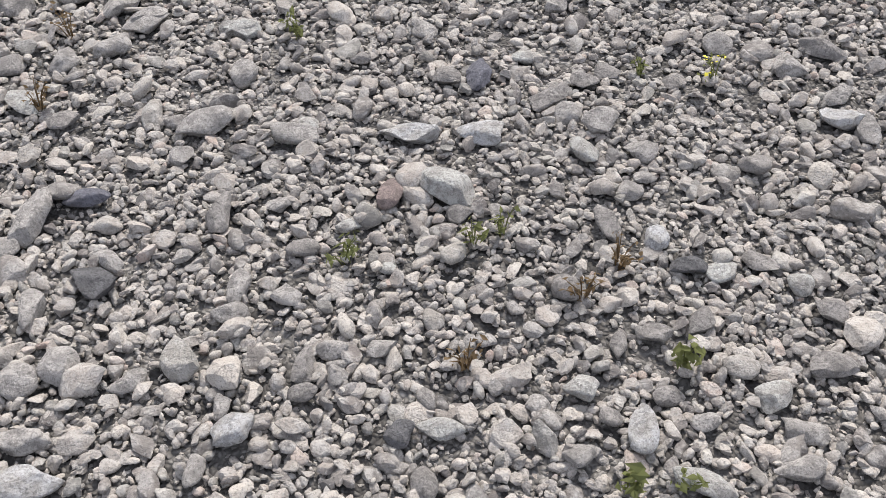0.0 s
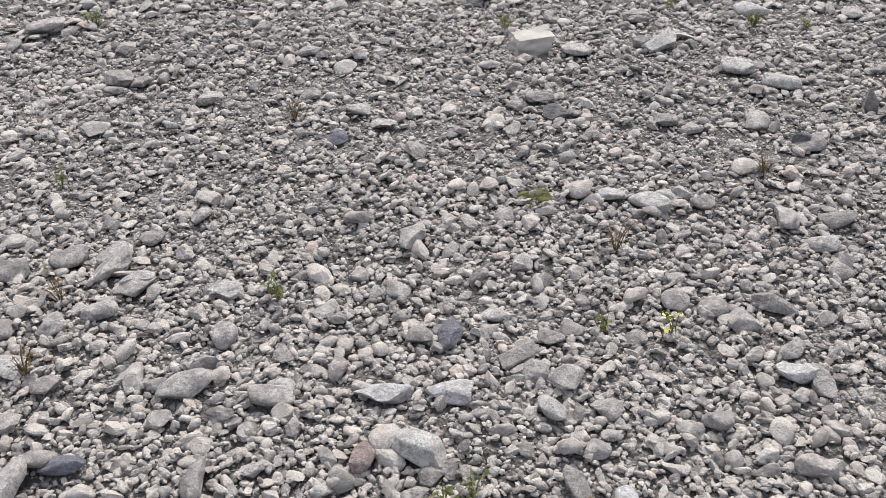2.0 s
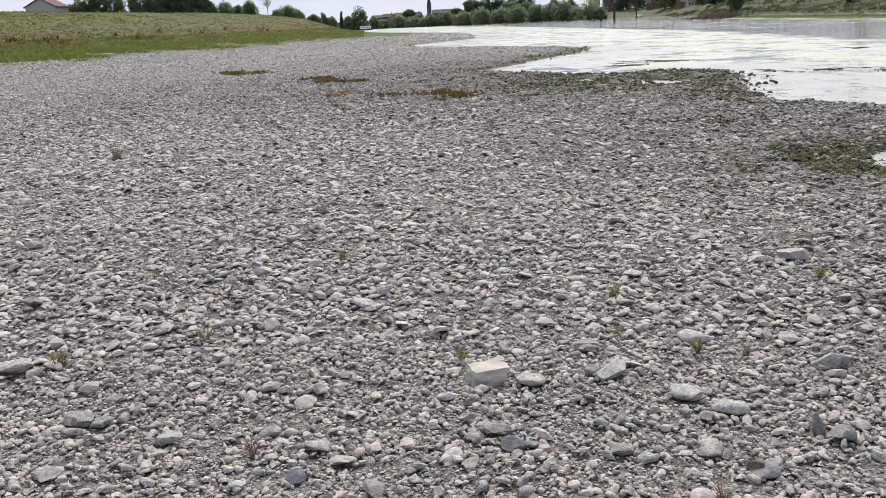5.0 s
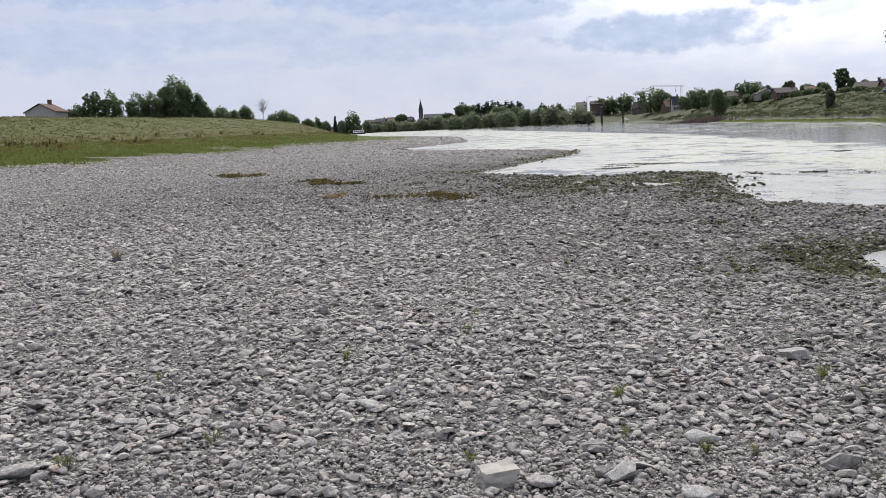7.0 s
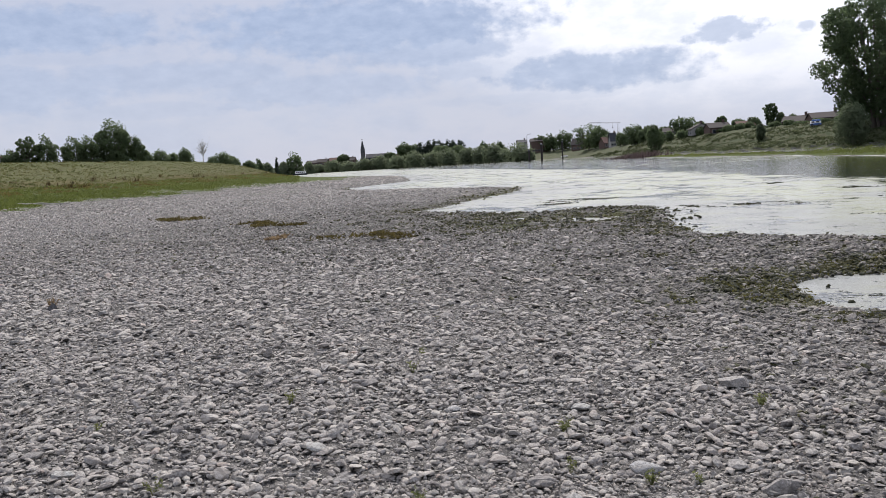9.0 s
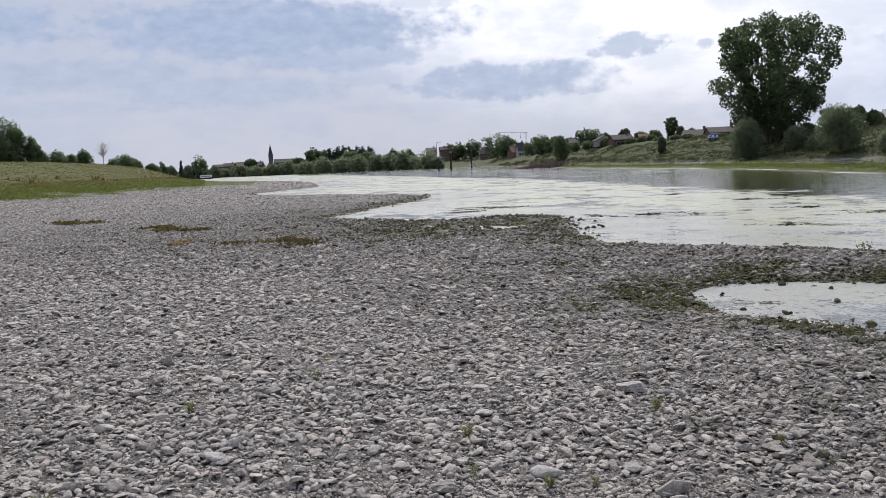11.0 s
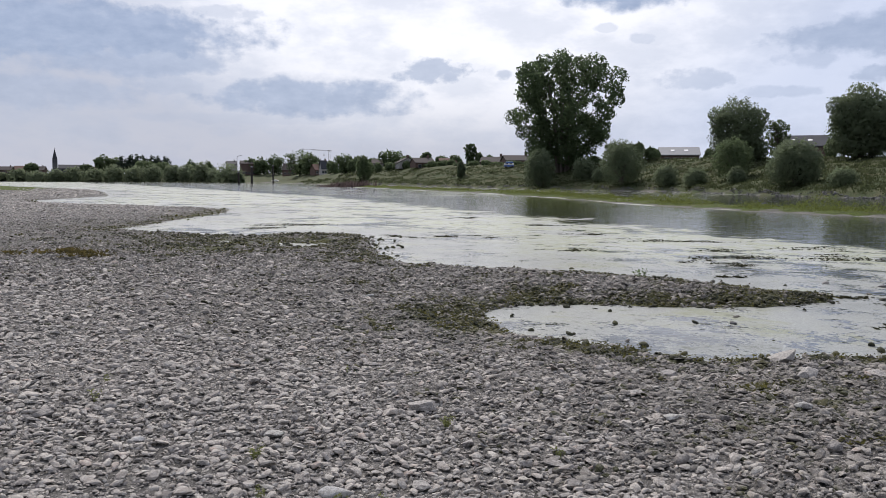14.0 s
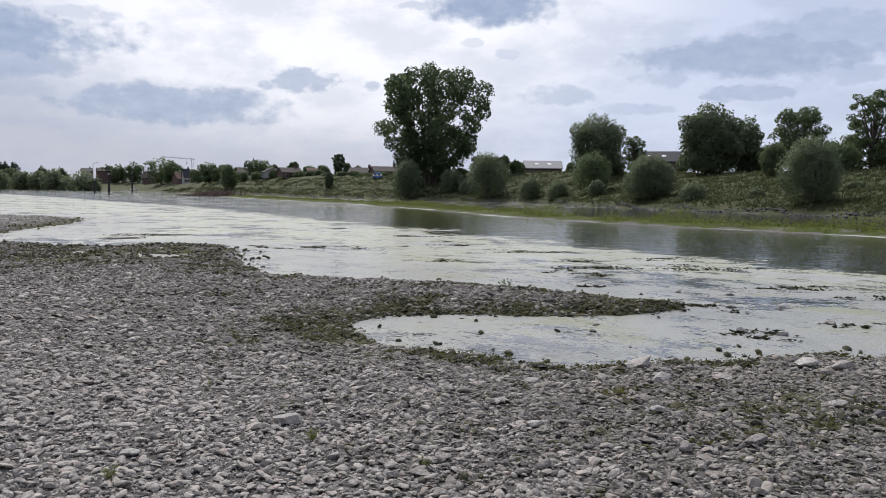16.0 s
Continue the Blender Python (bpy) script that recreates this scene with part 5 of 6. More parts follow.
herb(-0.06, 5.95, "slim", 24)
herb(1.29, 4.04, "slim", 25)
herb(1.62, 3.80, "slim", 26)
herb(1.83, 3.75, "herb", 27)
herb(2.78, 4.85, "slim", 28)
herb(-1.27, 5.67, "slim", 29)
herb(0.85, 6.48, "slim", 30)
herb(0.51, 3.90, "slim", 31)
herb(1.50, 4.77, "slim", 32)
herb(1.04, 7.24, "herb", 33)
herb(-0.08, 5.86, "slim", 34)
herb(2.75, 4.79, "slim", 35)
herb(3.04, 3.97, "herb", 36)
herb(3.97, 8.80, "herb", 37)
herb(-3.06, 12.06, "clump", 38)
herb(1.48, 4.74, "slim", 39)
herb(3.03, 3.96, "slim", 40)
herb(2.79, 4.84, "slim", 41)
herb(2.89, 6.77, "herb", 42)
herb(-0.39, 3.10, "dry", 43)


# ---- river weed, drift, floating mats and painted reflections ----
def scattered(n, near, far, left, right, r, test):
    x, y = sector(n, near, far, left, right, r)
    z, grass, weed, lush = lay(x, y)
    keep = test(x, y, z, grass, weed)
    return x[keep], y[keep], z[keep]


def weed_mat(name, label, near, far, left, right, per_m2, size, mat, seed, test, lift=0.03):
    r = np.random.RandomState(seed)
    n = int(per_m2 * math.pi * (far ** 2 - near ** 2) * (right - left) / 360)
    x, y, z = scattered(n, near, far, left, right, r, test)
    place = np.column_stack([x, y, np.maximum(z, WATER) + r.uniform(0.2, 1.0, len(x)) * lift])
    me = leaves_mesh(place, r.normal(0, 0.3, (len(x), 3)), size, mat, r, 1.5, 0.7)
    tagged(new(name, me), label, "weed", kind="stuff")


weed_mat("river_weed", "dark olive river weed draped over wet stones", 5, 16, 20, 68, 420, 0.016, ALGAE, 31, lambda x, y, z, g, w: (w + 0.35 * waves(x, y, 0.9, 41) > 0.72) & (shore(x, y) > -0.05), 0.06)
weed_mat("river_weed", "dark olive river weed draped over wet stones", 16, 40, 3, 40, 80, 0.03, ALGAE, 32, lambda x, y, z, g, w: (w + 0.35 * waves(x, y, 1.9, 42) > 0.68) & (shore(x, y) > -0.2), 0.06)
weed_mat("river_weed", "dark olive river weed draped over wet stones", 40, 90, -2, 22, 5, 0.08, ALGAE, 33, lambda x, y, z, g, w: (w + 0.3 * waves(x, y, 3, 43) > 0.6) & (shore(x, y) > -0.3), 0.1)


def drift(x, y, long, wide, turn, seed, mat=ALGAE, wet=False):
    """A low raft or line of rotting weed; wet, also painted tree reflection."""
    r = np.random.RandomState(seed)
    n = int(50 + 170 * long * wide) if wet else int(60 + 190 * long * wide)
    knot = r.randint(0, 7, n)
    cu, cv = r.uniform(-1, 1, 7), r.normal(0, 2.2 if wet else 1.6, 7)
    u, v = (cu[knot] * 0.8 + r.normal(0, 0.2, n)) * long / 2, (cv[knot] + r.normal(0, 0.35, n)) * wide / 2
    a = radians(turn)
    px, py = x + u * math.cos(a) - v * math.sin(a), y + u * math.sin(a) + v * math.cos(a)
    z = np.full(n, WATER) if wet else lay(px, py)[0]
    size = 0.045 if wet else 0.03 + 0.001 * y
    place = np.column_stack([px - x, py - y, r.uniform(0.0 if wet else 0.04, 0.018 if wet else 0.10, n) + (z - (WATER if wet else 0))])
    ob = new("floating_weed" if wet else "weed_drift", leaves_mesh(place, r.normal(0, 0.3, (n, 3)), size, mat, r, 4.0 if wet else 1.2, 0.6))
    ob.location = (x, y, WATER if wet else 0)
    tagged(ob, "dark streak of water weed and painted tree reflection on the river" if wet else "brown line of dried river weed on gravel", "weed", kind="stuff")


# Weed rafts; several of these dark streaks stand in for mirrored trees.
for k, (x, y, long, wide, turn) in enumerate([(14.4, 19.1, 1.6, 0.25, -20), (19.1, 20.3, 3.4, 0.5, -30), (16.5, 15.4, 2.2, 0.35, -32), (14.8, 14.1, 1.4, 0.25, -30), (19.4, 13.8, 3.0, 0.5, -35), (10.6, 6.8, 1.0, 0.3, -55),
                                              (22.3, 38, 1.0, 0.5, -20), (11.9, 35.4, 3.4, 0.7, -10), (14.8, 25.5, 2.0, 0.4, -15), (16.6, 10, 1.8, 0.3, -40), (16.3, 8.2, 1.4, 0.3, -40), (18.9, 24.5, 2.0, 0.3, -30),
                                              (10.3, 33.2, 1.6, 0.6, -10), (13, 26.2, 1.2, 0.4, -20), (12.2, 9.2, 1.4, 0.5, -30), (12.4, 6.7, 0.5, 0.2, 0), (13.2, 12.3, 0.5, 0.2, 0), (21.5, 30, 2.4, 0.3, -25), (17.8, 17.2, 1.6, 0.2, -30), (20.6, 16.4, 2.0, 0.3, -30)]):
    drift(x, y, long, wide, turn, 60 + k, DARKSTREAK, True)
for k, (x, y, long, wide, turn) in enumerate([(-4.0, 35.3, 2.2, 0.8, 0), (-0.3, 26.8, 1.6, 0.6, 5), (1.6, 20.0, 2.6, 0.7, -5), (-0.1, 21.5, 0.8, 0.4, 0), (-1.0, 29.1, 1.4, 0.4, 0)]):
    drift(x, y, long, wide, turn, 90 + k, DRYHERB if k == 3 else WRACK)
# the little shrub on the weedy spit
spray = thing("spit_shrub", 11.37, 12.84, lay_at(11.37, 12.84), 0, "small dark shrub growing on a weedy gravel spit", "plant")
rs = np.random.RandomState(77)
part("stem", tubes_mesh([([(0, 0, -0.05), (0.1 * math.cos(k), 0.1 * math.sin(k), 0.1), (0.16 * math.cos(k), 0.16 * math.sin(k), 0.17 + 0.03 * (k % 3))], [0.005, 0.003, 0.002], 4) for k in range(7)], BARK), spray)
part("foliage", leaves_mesh(rs.normal(0, 0.08, (70, 3)) * (1, 1, 0.6) + (0, 0, 0.12), rs.normal(size=(70, 3)), 0.018, BROAD, rs), spray)


# ---- grass ----
def tufts(name, label, x, y, high, wide, mat, seed, blades=5, up=True):
    """Upright grass tufts, each a few narrow blades, in one mesh."""
    r = np.random.RandomState(seed)
    z = lay(x, y)[0]
    n = len(x) * blades
    bx, by, bz = (np.repeat(v, blades) for v in (x, y, z))
    h = high * r.uniform(0.4, 1.25, n) * np.repeat(r.uniform(0.5, 1.3, len(x)), blades)
    a, w0 = r.uniform(0, 6.3, n), wide * r.uniform(0.5, 1.4, n)
    ox, oy = r.normal(0, wide * 1.6, n), r.normal(0, wide * 1.6, n)
    lx, ly = r.normal(0, 0.35, n) * h, r.normal(0, 0.35, n) * h
    p = np.stack([np.stack([bx + ox - w0 * np.cos(a), by + oy - w0 * np.sin(a), bz - 0.03], -1), np.stack([bx + ox + w0 * np.cos(a), by + oy + w0 * np.sin(a), bz - 0.03], -1), np.stack([bx + ox + lx, by + oy + ly, bz + h], -1)], 1)
    me = build_mesh(name, p.reshape(-1, 3), np.arange(3 * n).reshape(-1, 3), [mat], up, None, np.tile([0.0, -0.1, 0.99], (3 * n, 1)) if up else None)
    return tagged(new(name, me), label, "grass", kind="stuff")


rg = np.random.RandomState(21)
DRIFT = [(-18.4, 66.6), (-17.6, 65.9), (-16.7, 66.4), (-15.8, 65.6), (-14.9, 65.9)]


def along(line, n, spread_m):
    pts = np.array(line, float)
    seg = np.hypot(*np.diff(pts, axis=0).T)
    k = rg.choice(len(seg), n, p=seg / seg.sum())
    u = rg.uniform(size=n)[:, None]
    p = pts[k] * (1 - u) + pts[k + 1] * u + rg.normal(0, spread_m, (n, 2))
    return p[:, 0], p[:, 1]


for line, n, wide, size, high, seed in ((SPIT[1:6], 34000, 1.5, 0.075, 0.75, 22), (SPIT[5:8], 7000, 2.0, 0.14, 0.35, 23)):
    x, y = along(line, n, wide)
    z = lay(x, y)[0]
    tall = high * np.clip(0.22 + 0.8 * waves(x, y, 8, 52) + 0.35 * waves(x, y, 2, 54), 0.06, 1.2)
    q = (z > WATER + 0.07) & (tall > high * 0.1)
    place = np.column_stack([x, y, z + tall * rg.uniform(0, 1, len(x)) ** 1.3])[q]
    up = np.tile([0.0, -0.15, 0.98], (len(place), 1))
    tagged(new("spit_plants", leaves_mesh(place, rg.normal(0, 0.5, (len(place), 3)), size, GRASS, rg, 0.6, 0.4, up)), "bright green low plants on the river spit", "plants", kind="stuff")
x, y = rg.normal(91, 3.2, 700), rg.normal(226, 4.0, 700)
tufts("loosestrife", "purple flowering loosestrife stand on the spit", x, y, 1.5, 0.12, PURPLE, 24)
WILDGRASS = leaf_material("wild_grass", (0.050, 0.066, 0.030), (0.082, 0.094, 0.046))
def on_far_bank(n, near):
    """Random places on the far bank's slope, thicker towards the water."""
    a = np.radians(rg.uniform(14, 68, n * 3))
    rad = np.interp(np.degrees(a), [14, 21.6, 28.5, 34.7, 43, 50, 57, 68], [560, 380, 240, 182, 147, 108, 90, 76]) + rg.uniform(0, 1, n * 3) ** near * 60
    x, y = rad * np.sin(a), rad * np.cos(a)
    f = to_line(x, y, FAR_SHORE, True) + 0.8 * waves(x, y, 9, 11)
    keep = (f > 0.6) & (f < 32) & (np.hypot((x - 93) / 11, (y - 160) / 9) > 1)
    return x[keep][:n], y[keep][:n]


for seed, mat, label in ((25, WILDGRASS, "dry straw grass on the far bank"), (26, WILDGRASS, "rough green grass on the far bank")):
    x, y = on_far_bank(18000, 1.3)
    q = (waves(x, y, 18, 51) > 0) == (seed == 25)
    tufts("bank_grass", label, x[q], y[q], 0.34, 0.09, mat, seed, 4, False)
# rank herbs in low mounds over the far bank
x, y = on_far_bank(900, 1.2)
rad = np.hypot(x, y)
mound = rg.choice(len(x), 18000)
size = np.clip(rg.gamma(3.0, 0.22, len(x)), 0.25, 1.6)[mound]
way = rg.normal(size=(18000, 3))
way[:, 2] = np.abs(way[:, 2])
way /= np.linalg.norm(way, axis=1)[:, None]
bx, by = x[mound] + 1.4 * size * way[:, 0], y[mound] + 1.4 * size * way[:, 1]
place = np.column_stack([bx, by, lay(bx, by)[0] + 0.75 * size * way[:, 2] * rg.uniform(0.4, 1.0, 18000)])
tagged(new("bank_herbs", leaves_mesh(place, way, 0.0011 * rad[mound][:, None], WILDGRASS, rg, 0.4, 0.8, way * 0.5 + (0, 0, 0.5))), "rank olive-green herbs growing over the far bank", "herbs", kind="stuff")
a, rad = np.radians(rg.uniform(-24, 1, 70000)), 55 + 320 * rg.uniform(size=70000) ** 1.8
x, y = rad * np.sin(a), rad * np.cos(a)
near_crest = to_line(x, y, CREST)
patch = waves(x, y, 11, 53) + 0.6 * waves(x, y, 3, 56)
q = (near_crest < 24) & (patch > -0.2)
tufts("dyke_grass", "tall yellowing grass on the dyke slope", x[q][::2], y[q][::2], 0.11, 0.13, STRAW, 27, 3)
q = (near_crest < 24) & (patch <= -0.2)
tufts("dyke_herbs", "rank green herbs in patches on the dyke slope", x[q][::2], y[q][::2], 0.13, 0.15, DYKEHERB, 30, 3)
q = (near_crest >= 22) & (near_crest < 30) & (patch > 0.2)
tufts("dyke_sorrel", "rusty brown sorrel along the foot of the dyke", x[q], y[q], 0.18, 0.10, RUSTY, 31, 3)
q = (near_crest >= 22) & (lay(x, y)[1] > 0.8)
tufts("meadow_grass", "short green meadow grass beside the gravel", x[q], y[q], 0.15, 0.07, GRASS, 28, 3)

DOCK = leaf_material("dock", (0.035, 0.03, 0.014), (0.09, 0.065, 0.03))
q = (np.abs(lay(x, y)[0] - 1.8) < 0.5) & (to_line(x, y, CREST) > 3) & (waves(x, y, 9, 55) > 0.1)
tufts("dock_stalks", "dark withered dock stalks along the foot of the dyke", x[q][:60], y[q][:60], 0.5, 0.09, DOCK, 29, 7)
# bleached branch lying on the meadow
branch = thing("driftwood", DRIFT[0][0], DRIFT[0][1], lay_at(*DRIFT[0]), 0, "bleached white driftwood branch lying on the meadow", "driftwood")
part("branch", tubes_mesh([([(px - DRIFT[0][0], py - DRIFT[0][1], lay_at(px, py) - lay_at(*DRIFT[0]) + 0.09) for px, py in DRIFT], [0.03, 0.055, 0.05, 0.04, 0.02], 7)], PALEBARK), branch)

# ---- trees and bushes of the far bank ----
tree("poplar", "tall dark green poplar with several stems", 36.25, 212, 7.75, 3.8, "poplar", POPLAR, 1, 34000, 0.245)
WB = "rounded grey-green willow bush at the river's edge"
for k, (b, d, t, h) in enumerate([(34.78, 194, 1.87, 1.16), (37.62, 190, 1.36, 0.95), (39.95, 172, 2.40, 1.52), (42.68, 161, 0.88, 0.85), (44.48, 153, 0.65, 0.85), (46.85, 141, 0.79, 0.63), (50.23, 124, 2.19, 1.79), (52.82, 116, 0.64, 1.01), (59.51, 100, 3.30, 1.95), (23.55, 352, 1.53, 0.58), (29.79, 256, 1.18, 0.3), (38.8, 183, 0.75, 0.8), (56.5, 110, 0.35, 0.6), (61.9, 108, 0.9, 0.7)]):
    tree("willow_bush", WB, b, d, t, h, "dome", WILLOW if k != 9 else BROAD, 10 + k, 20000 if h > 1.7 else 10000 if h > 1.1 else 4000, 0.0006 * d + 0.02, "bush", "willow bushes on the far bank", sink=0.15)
tree("bush", "dark green leafy bush on the far bank", 46.64, 150, 2.46, 1.34, "dome", BROAD, 30, 5000, 0.14, "bush")
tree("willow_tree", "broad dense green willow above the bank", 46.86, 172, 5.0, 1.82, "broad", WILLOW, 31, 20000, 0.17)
tree("tree", "small open green tree beside a willow", 49.15, 176, 3.7, 0.75, "airy", BROAD, 32, 2600, 0.15)
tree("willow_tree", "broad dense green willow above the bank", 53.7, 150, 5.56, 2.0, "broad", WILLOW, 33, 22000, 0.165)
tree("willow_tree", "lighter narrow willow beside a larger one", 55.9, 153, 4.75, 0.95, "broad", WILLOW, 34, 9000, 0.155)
tree("tree", "open-crowned dark tree on the far bank", 58.82, 135, 5.30, 1.6, "airy", BROAD, 35, 11000, 0.12)
tree("tree", "tall ragged tree with half bare crown", 62.7, 128, 6.2, 1.5, "airy", BROAD, 36, 8000, 0.12)
tree("tree", "tall ragged tree with half bare crown", 64.8, 126, 6.6, 1.5, "airy", BROAD, 37, 8500, 0.12)
tree("bush", "low dark shrub row above the bank", 61.0, 124, 3.0, 1.2, "dome", BROAD, 38, 4000, 0.13, "bush")
tree("bush", "low dark shrub row above the bank", 57.4, 128, 3.1, 0.9, "dome", BROAD, 39, 3400, 0.13, "bush")
for k, (b, d, t, h, st) in enumerate([(40.7, 196, 2.3, 0.5, "airy"), (41.7, 198, 2.0, 0.5, "dome"), (39.4, 200, 2.35, 0.6, "airy"), (45.2, 205, 1.95, 0.3, "dome"), (30.39, 300, 2.34, 0.43, "poplar"), (30.95, 300, 1.75, 0.3, "dome"), (25.28, 420, 1.92, 0.76, "broad"), (22.43, 430, 1.70, 0.68, "broad"), (19.52, 540, 1.88, 0.95, "broad"), (20.2, 520, 1.75, 0.6, "broad"), (17.95, 590, 1.59, 0.58, "broad"),
                                     (16.54, 640, 1.38, 0.5, "broad"), (17.1, 630, 1.40, 0.5, "broad"), (27.55, 350, 1.78, 0.35, "airy"), (23.2, 432, 1.45, 0.5, "dome"), (26.3, 400, 1.5, 0.5, "dome"), (28.6, 345, 1.55, 0.5, "broad"), (29.4, 330, 1.5, 0.5, "dome"), (31.6, 300, 1.55, 0.4, "dome"), (24.3, 430, 1.4, 0.45, "broad")]):
    tree("tree", "round dark green tree among houses behind the bank" if st != "poplar" else "narrow upright dark green tree", b, d, t, h, st, BROAD if st != "poplar" else POPLAR, 50 + k, 2200, 0.0008 * d, group="trees behind the bank")
hr = np.random.RandomState(58)
for k in range(26):
    b = 19.6 + k * 0.56 + hr.uniform(-0.2, 0.2)
    tree("bush", "low dark green hedge bush between houses", b, np.interp(b, [19, 25, 34], [470, 365, 246]), hr.uniform(0.98, 1.26), hr.uniform(0.28, 0.5), "dome", BROAD, 400 + k, 1100, 0.3, "bush", "trees behind the bank")
for k, (b, t, h, d) in enumerate([(40.1, 2.3, 0.45, 205), (41.0, 2.35, 0.4, 208), (42.0, 1.9, 0.35, 205), (47.9, 2.2, 0.5, 180), (52.1, 2.5, 0.4, 170), (56.9, 2.85, 0.7, 150), (60.6, 3.2, 0.8, 140), (61.7, 3.6, 0.7, 140), (63.6, 3.3, 0.9, 135), (65.2, 3.2, 0.8, 135), (34.2, 1.3, 0.5, 250), (38.2, 1.5, 0.5, 215)]):
    tree("bush", "dark leafy shrub behind the bank crest", b, d, t, h, "dome", BROAD, 430 + k, 2200, 0.16, "bush", "trees behind the bank")
# ---- wooded far shore below the village ----
for k, (b, d, t, h, st) in enumerate([(15.03, 590, 1.15, 0.93, "dome"), (13.46, 612, 1.02, 0.65, "dome"), (12.66, 625, 1.05, 0.55, "dome"), (11.82, 635, 0.86, 0.58, "dome"), (10.6, 660, 0.85, 0.7, "dome"), (9.6, 670, 0.88, 0.7, "dome"), (8.4, 680, 0.78, 0.7, "dome"), (7.27, 690, 0.71, 0.71, "dome"), (6.2, 700, 0.62, 0.6, "dome"), (5.2, 705, 0.58, 0.6, "dome"), (4.2, 712, 0.55, 0.6, "dome"), (3.2, 720, 0.55, 0.6, "dome"), (2.2, 730, 0.5, 0.6, "dome"), (14.2, 605, 0.7, 0.6, "dome"), (15.6, 585, 0.5, 0.4, "dome"), (13.9, 640, 1.15, 0.4, "broad"), (12.9, 650, 1.2, 0.4, "broad"), (7.85, 735, 1.47, 0.53, "broad"), (8.5, 740, 1.3, 0.4, "broad"), (0.8, 640, 1.30, 0.64, "broad"), (0.1, 650, 0.85, 0.3, "dome"), (-1.41, 560, 0.97, 0.31, "broad"), (3.9, 760, 0.95, 0.4, "broad"), (6.9, 745, 0.9, 0.4, "broad"), (-0.9, 600, 0.75, 0.3, "dome"), (1.7, 690, 0.7, 0.3, "dome"), (10.2, 700, 1.15, 0.6, "broad"), (11.2, 690, 1.1, 0.6, "broad")]):
    t *= (0.75 + 0.3 * ((k * 0.618) % 1)) * (0.9 if b < 8 else 0.95) if st == "dome" else 1.0
    tree("tree" if st == "broad" else "bush", "dark green tree on the wooded far shore" if st == "broad" else "grey-green bush on the wooded far shore", b, d if st == "broad" else d - 14, t, h * (1.0 if st == "broad" else 1.3), st, BROAD if st == "broad" else HAZEWILLOW, 80 + k, 1800, 0.0009 * d, "tree" if st == "broad" else "bush", "trees of the far shore")
for k, (b, t) in enumerate([(8.9, 1.5), (9.35, 1.6), (9.75, 1.62), (10.1, 1.55), (10.6, 1.6), (10.95, 1.5), (11.35, 1.52)]):
    tree("conifer", "dark pointed conifer above the far shore", b, 725, t - 0.1, 0.58, "cone", DARKLEAF, 120 + k, 1100, 0.6, group="conifers of the far shore")
tree("conifer", "dark pointed conifer above the far shore", -0.32, 620, 1.03, 0.17, "cone", DARKLEAF, 130, 900, 0.5, group="conifers of the far shore")
# ---- trees behind the near dyke ----
tree("tree", "large round dark tree behind the dyke", -9.83, 232, 3.77, 1.35, "broad", BROAD, 140, 11000, 0.2, base=4.0)
tree("tree", "round side tree joined to a larger crown", -8.55, 230, 2.75, 0.5, "broad", BROAD, 141, 3500, 0.2, base=4.0)
for k, (b, t, h) in enumerate([(-12.1, 2.9, 0.8), (-11.3, 2.92, 0.75), (-13.6, 3.06, 0.75), (-14.7, 3.0, 0.7), (-15.5, 2.3, 0.7)]):
    tree("tree", "bushy dark tree in a row behind the dyke", b, 228, t, h, "broad" if k != 3 else "airy", BROAD, 142 + k, 3800, 0.19, group="row behind the dyke", base=4.0)
for k, (b, d, t, h) in enumerate([(-5.84, 262, 1.79, 0.64), (-7.3, 270, 1.76, 0.75), (-8.1, 268, 1.78, 0.55), (-6.5, 272, 1.58, 0.5), (-3.55, 420, 1.40, 0.75), (-4.2, 425, 1.2, 0.45), (-3.0, 425, 1.18, 0.5), (-2.0, 430, 0.78, 0.5)]):
    tree("bush", "rounded dark bush behind the dyke", b, d, t, h, "dome", BROAD, 150 + k, 2200, 0.0008 * d, "bush", "bushes behind the dyke", base=3.5)
tree("bare_tree", "pale leafless small tree on the dyke", -4.75, 236, 2.27, 0.5, "bare", BARK, 160)

# ---- buildings ----
R = "brown brick house with dark tiled roof behind the bank"
house(R, 27.3, 335, 1.40, 0.62, 9, 0.5, 14, BRICK, TILE, 3)
house("white house with grey roof behind the bank", 26.3, 350, 1.42, 0.3, 8, 0.55, -70, PLASTER, TILE, 2)
house("brown brick house with red tiled roof", 28.9, 330, 1.38, 0.5, 9, 0.5, 6, BRICK, REDTILE, 3)
house(R, 31.9, 285, 1.47, 0.75, 9, 0.5, -8, BRICK, TILE, 4)
house(R, 33.4, 272, 1.52, 0.9, 9, 0.5, 12, BRICK, TILE, 4)
house("long low brick house with pale grey roof", 43.4, 225, 2.04, 1.15, 9, 0.55, 4, BRICK, PALEROOF, 4, False, panels=2)
house("long dark barn with low wide roof", 50.5, 205, 2.66, 1.35, 11, 0.6, -3, BRICK, SLATE, 3, False, panels=2)
house("flat white apartment house with brown upper floor", 16.4, 640, 1.18, 0.55, 10, 0.8, 5, BRICK, TILE, 6)
house("white apartment house on the bank", 15.3, 650, 1.15, 0.3, 10, 0.8, 5, PLASTER, SLATE, 4)
house("red brick house beside the crane", 20.6, 480, 0.98, 0.3, 9, 0.5, 20, BRICK, REDTILE, 3)
house("white gabled house beside the crane", 21.0, 465, 1.22, 0.2, 4.5, 0.5, 15, PLASTER, SLATE, 2)
house("brown brick house beside a round tree", 18.9, 560, 1.02, 0.4, 9, 0.5, -10, BRICK, TILE, 3)
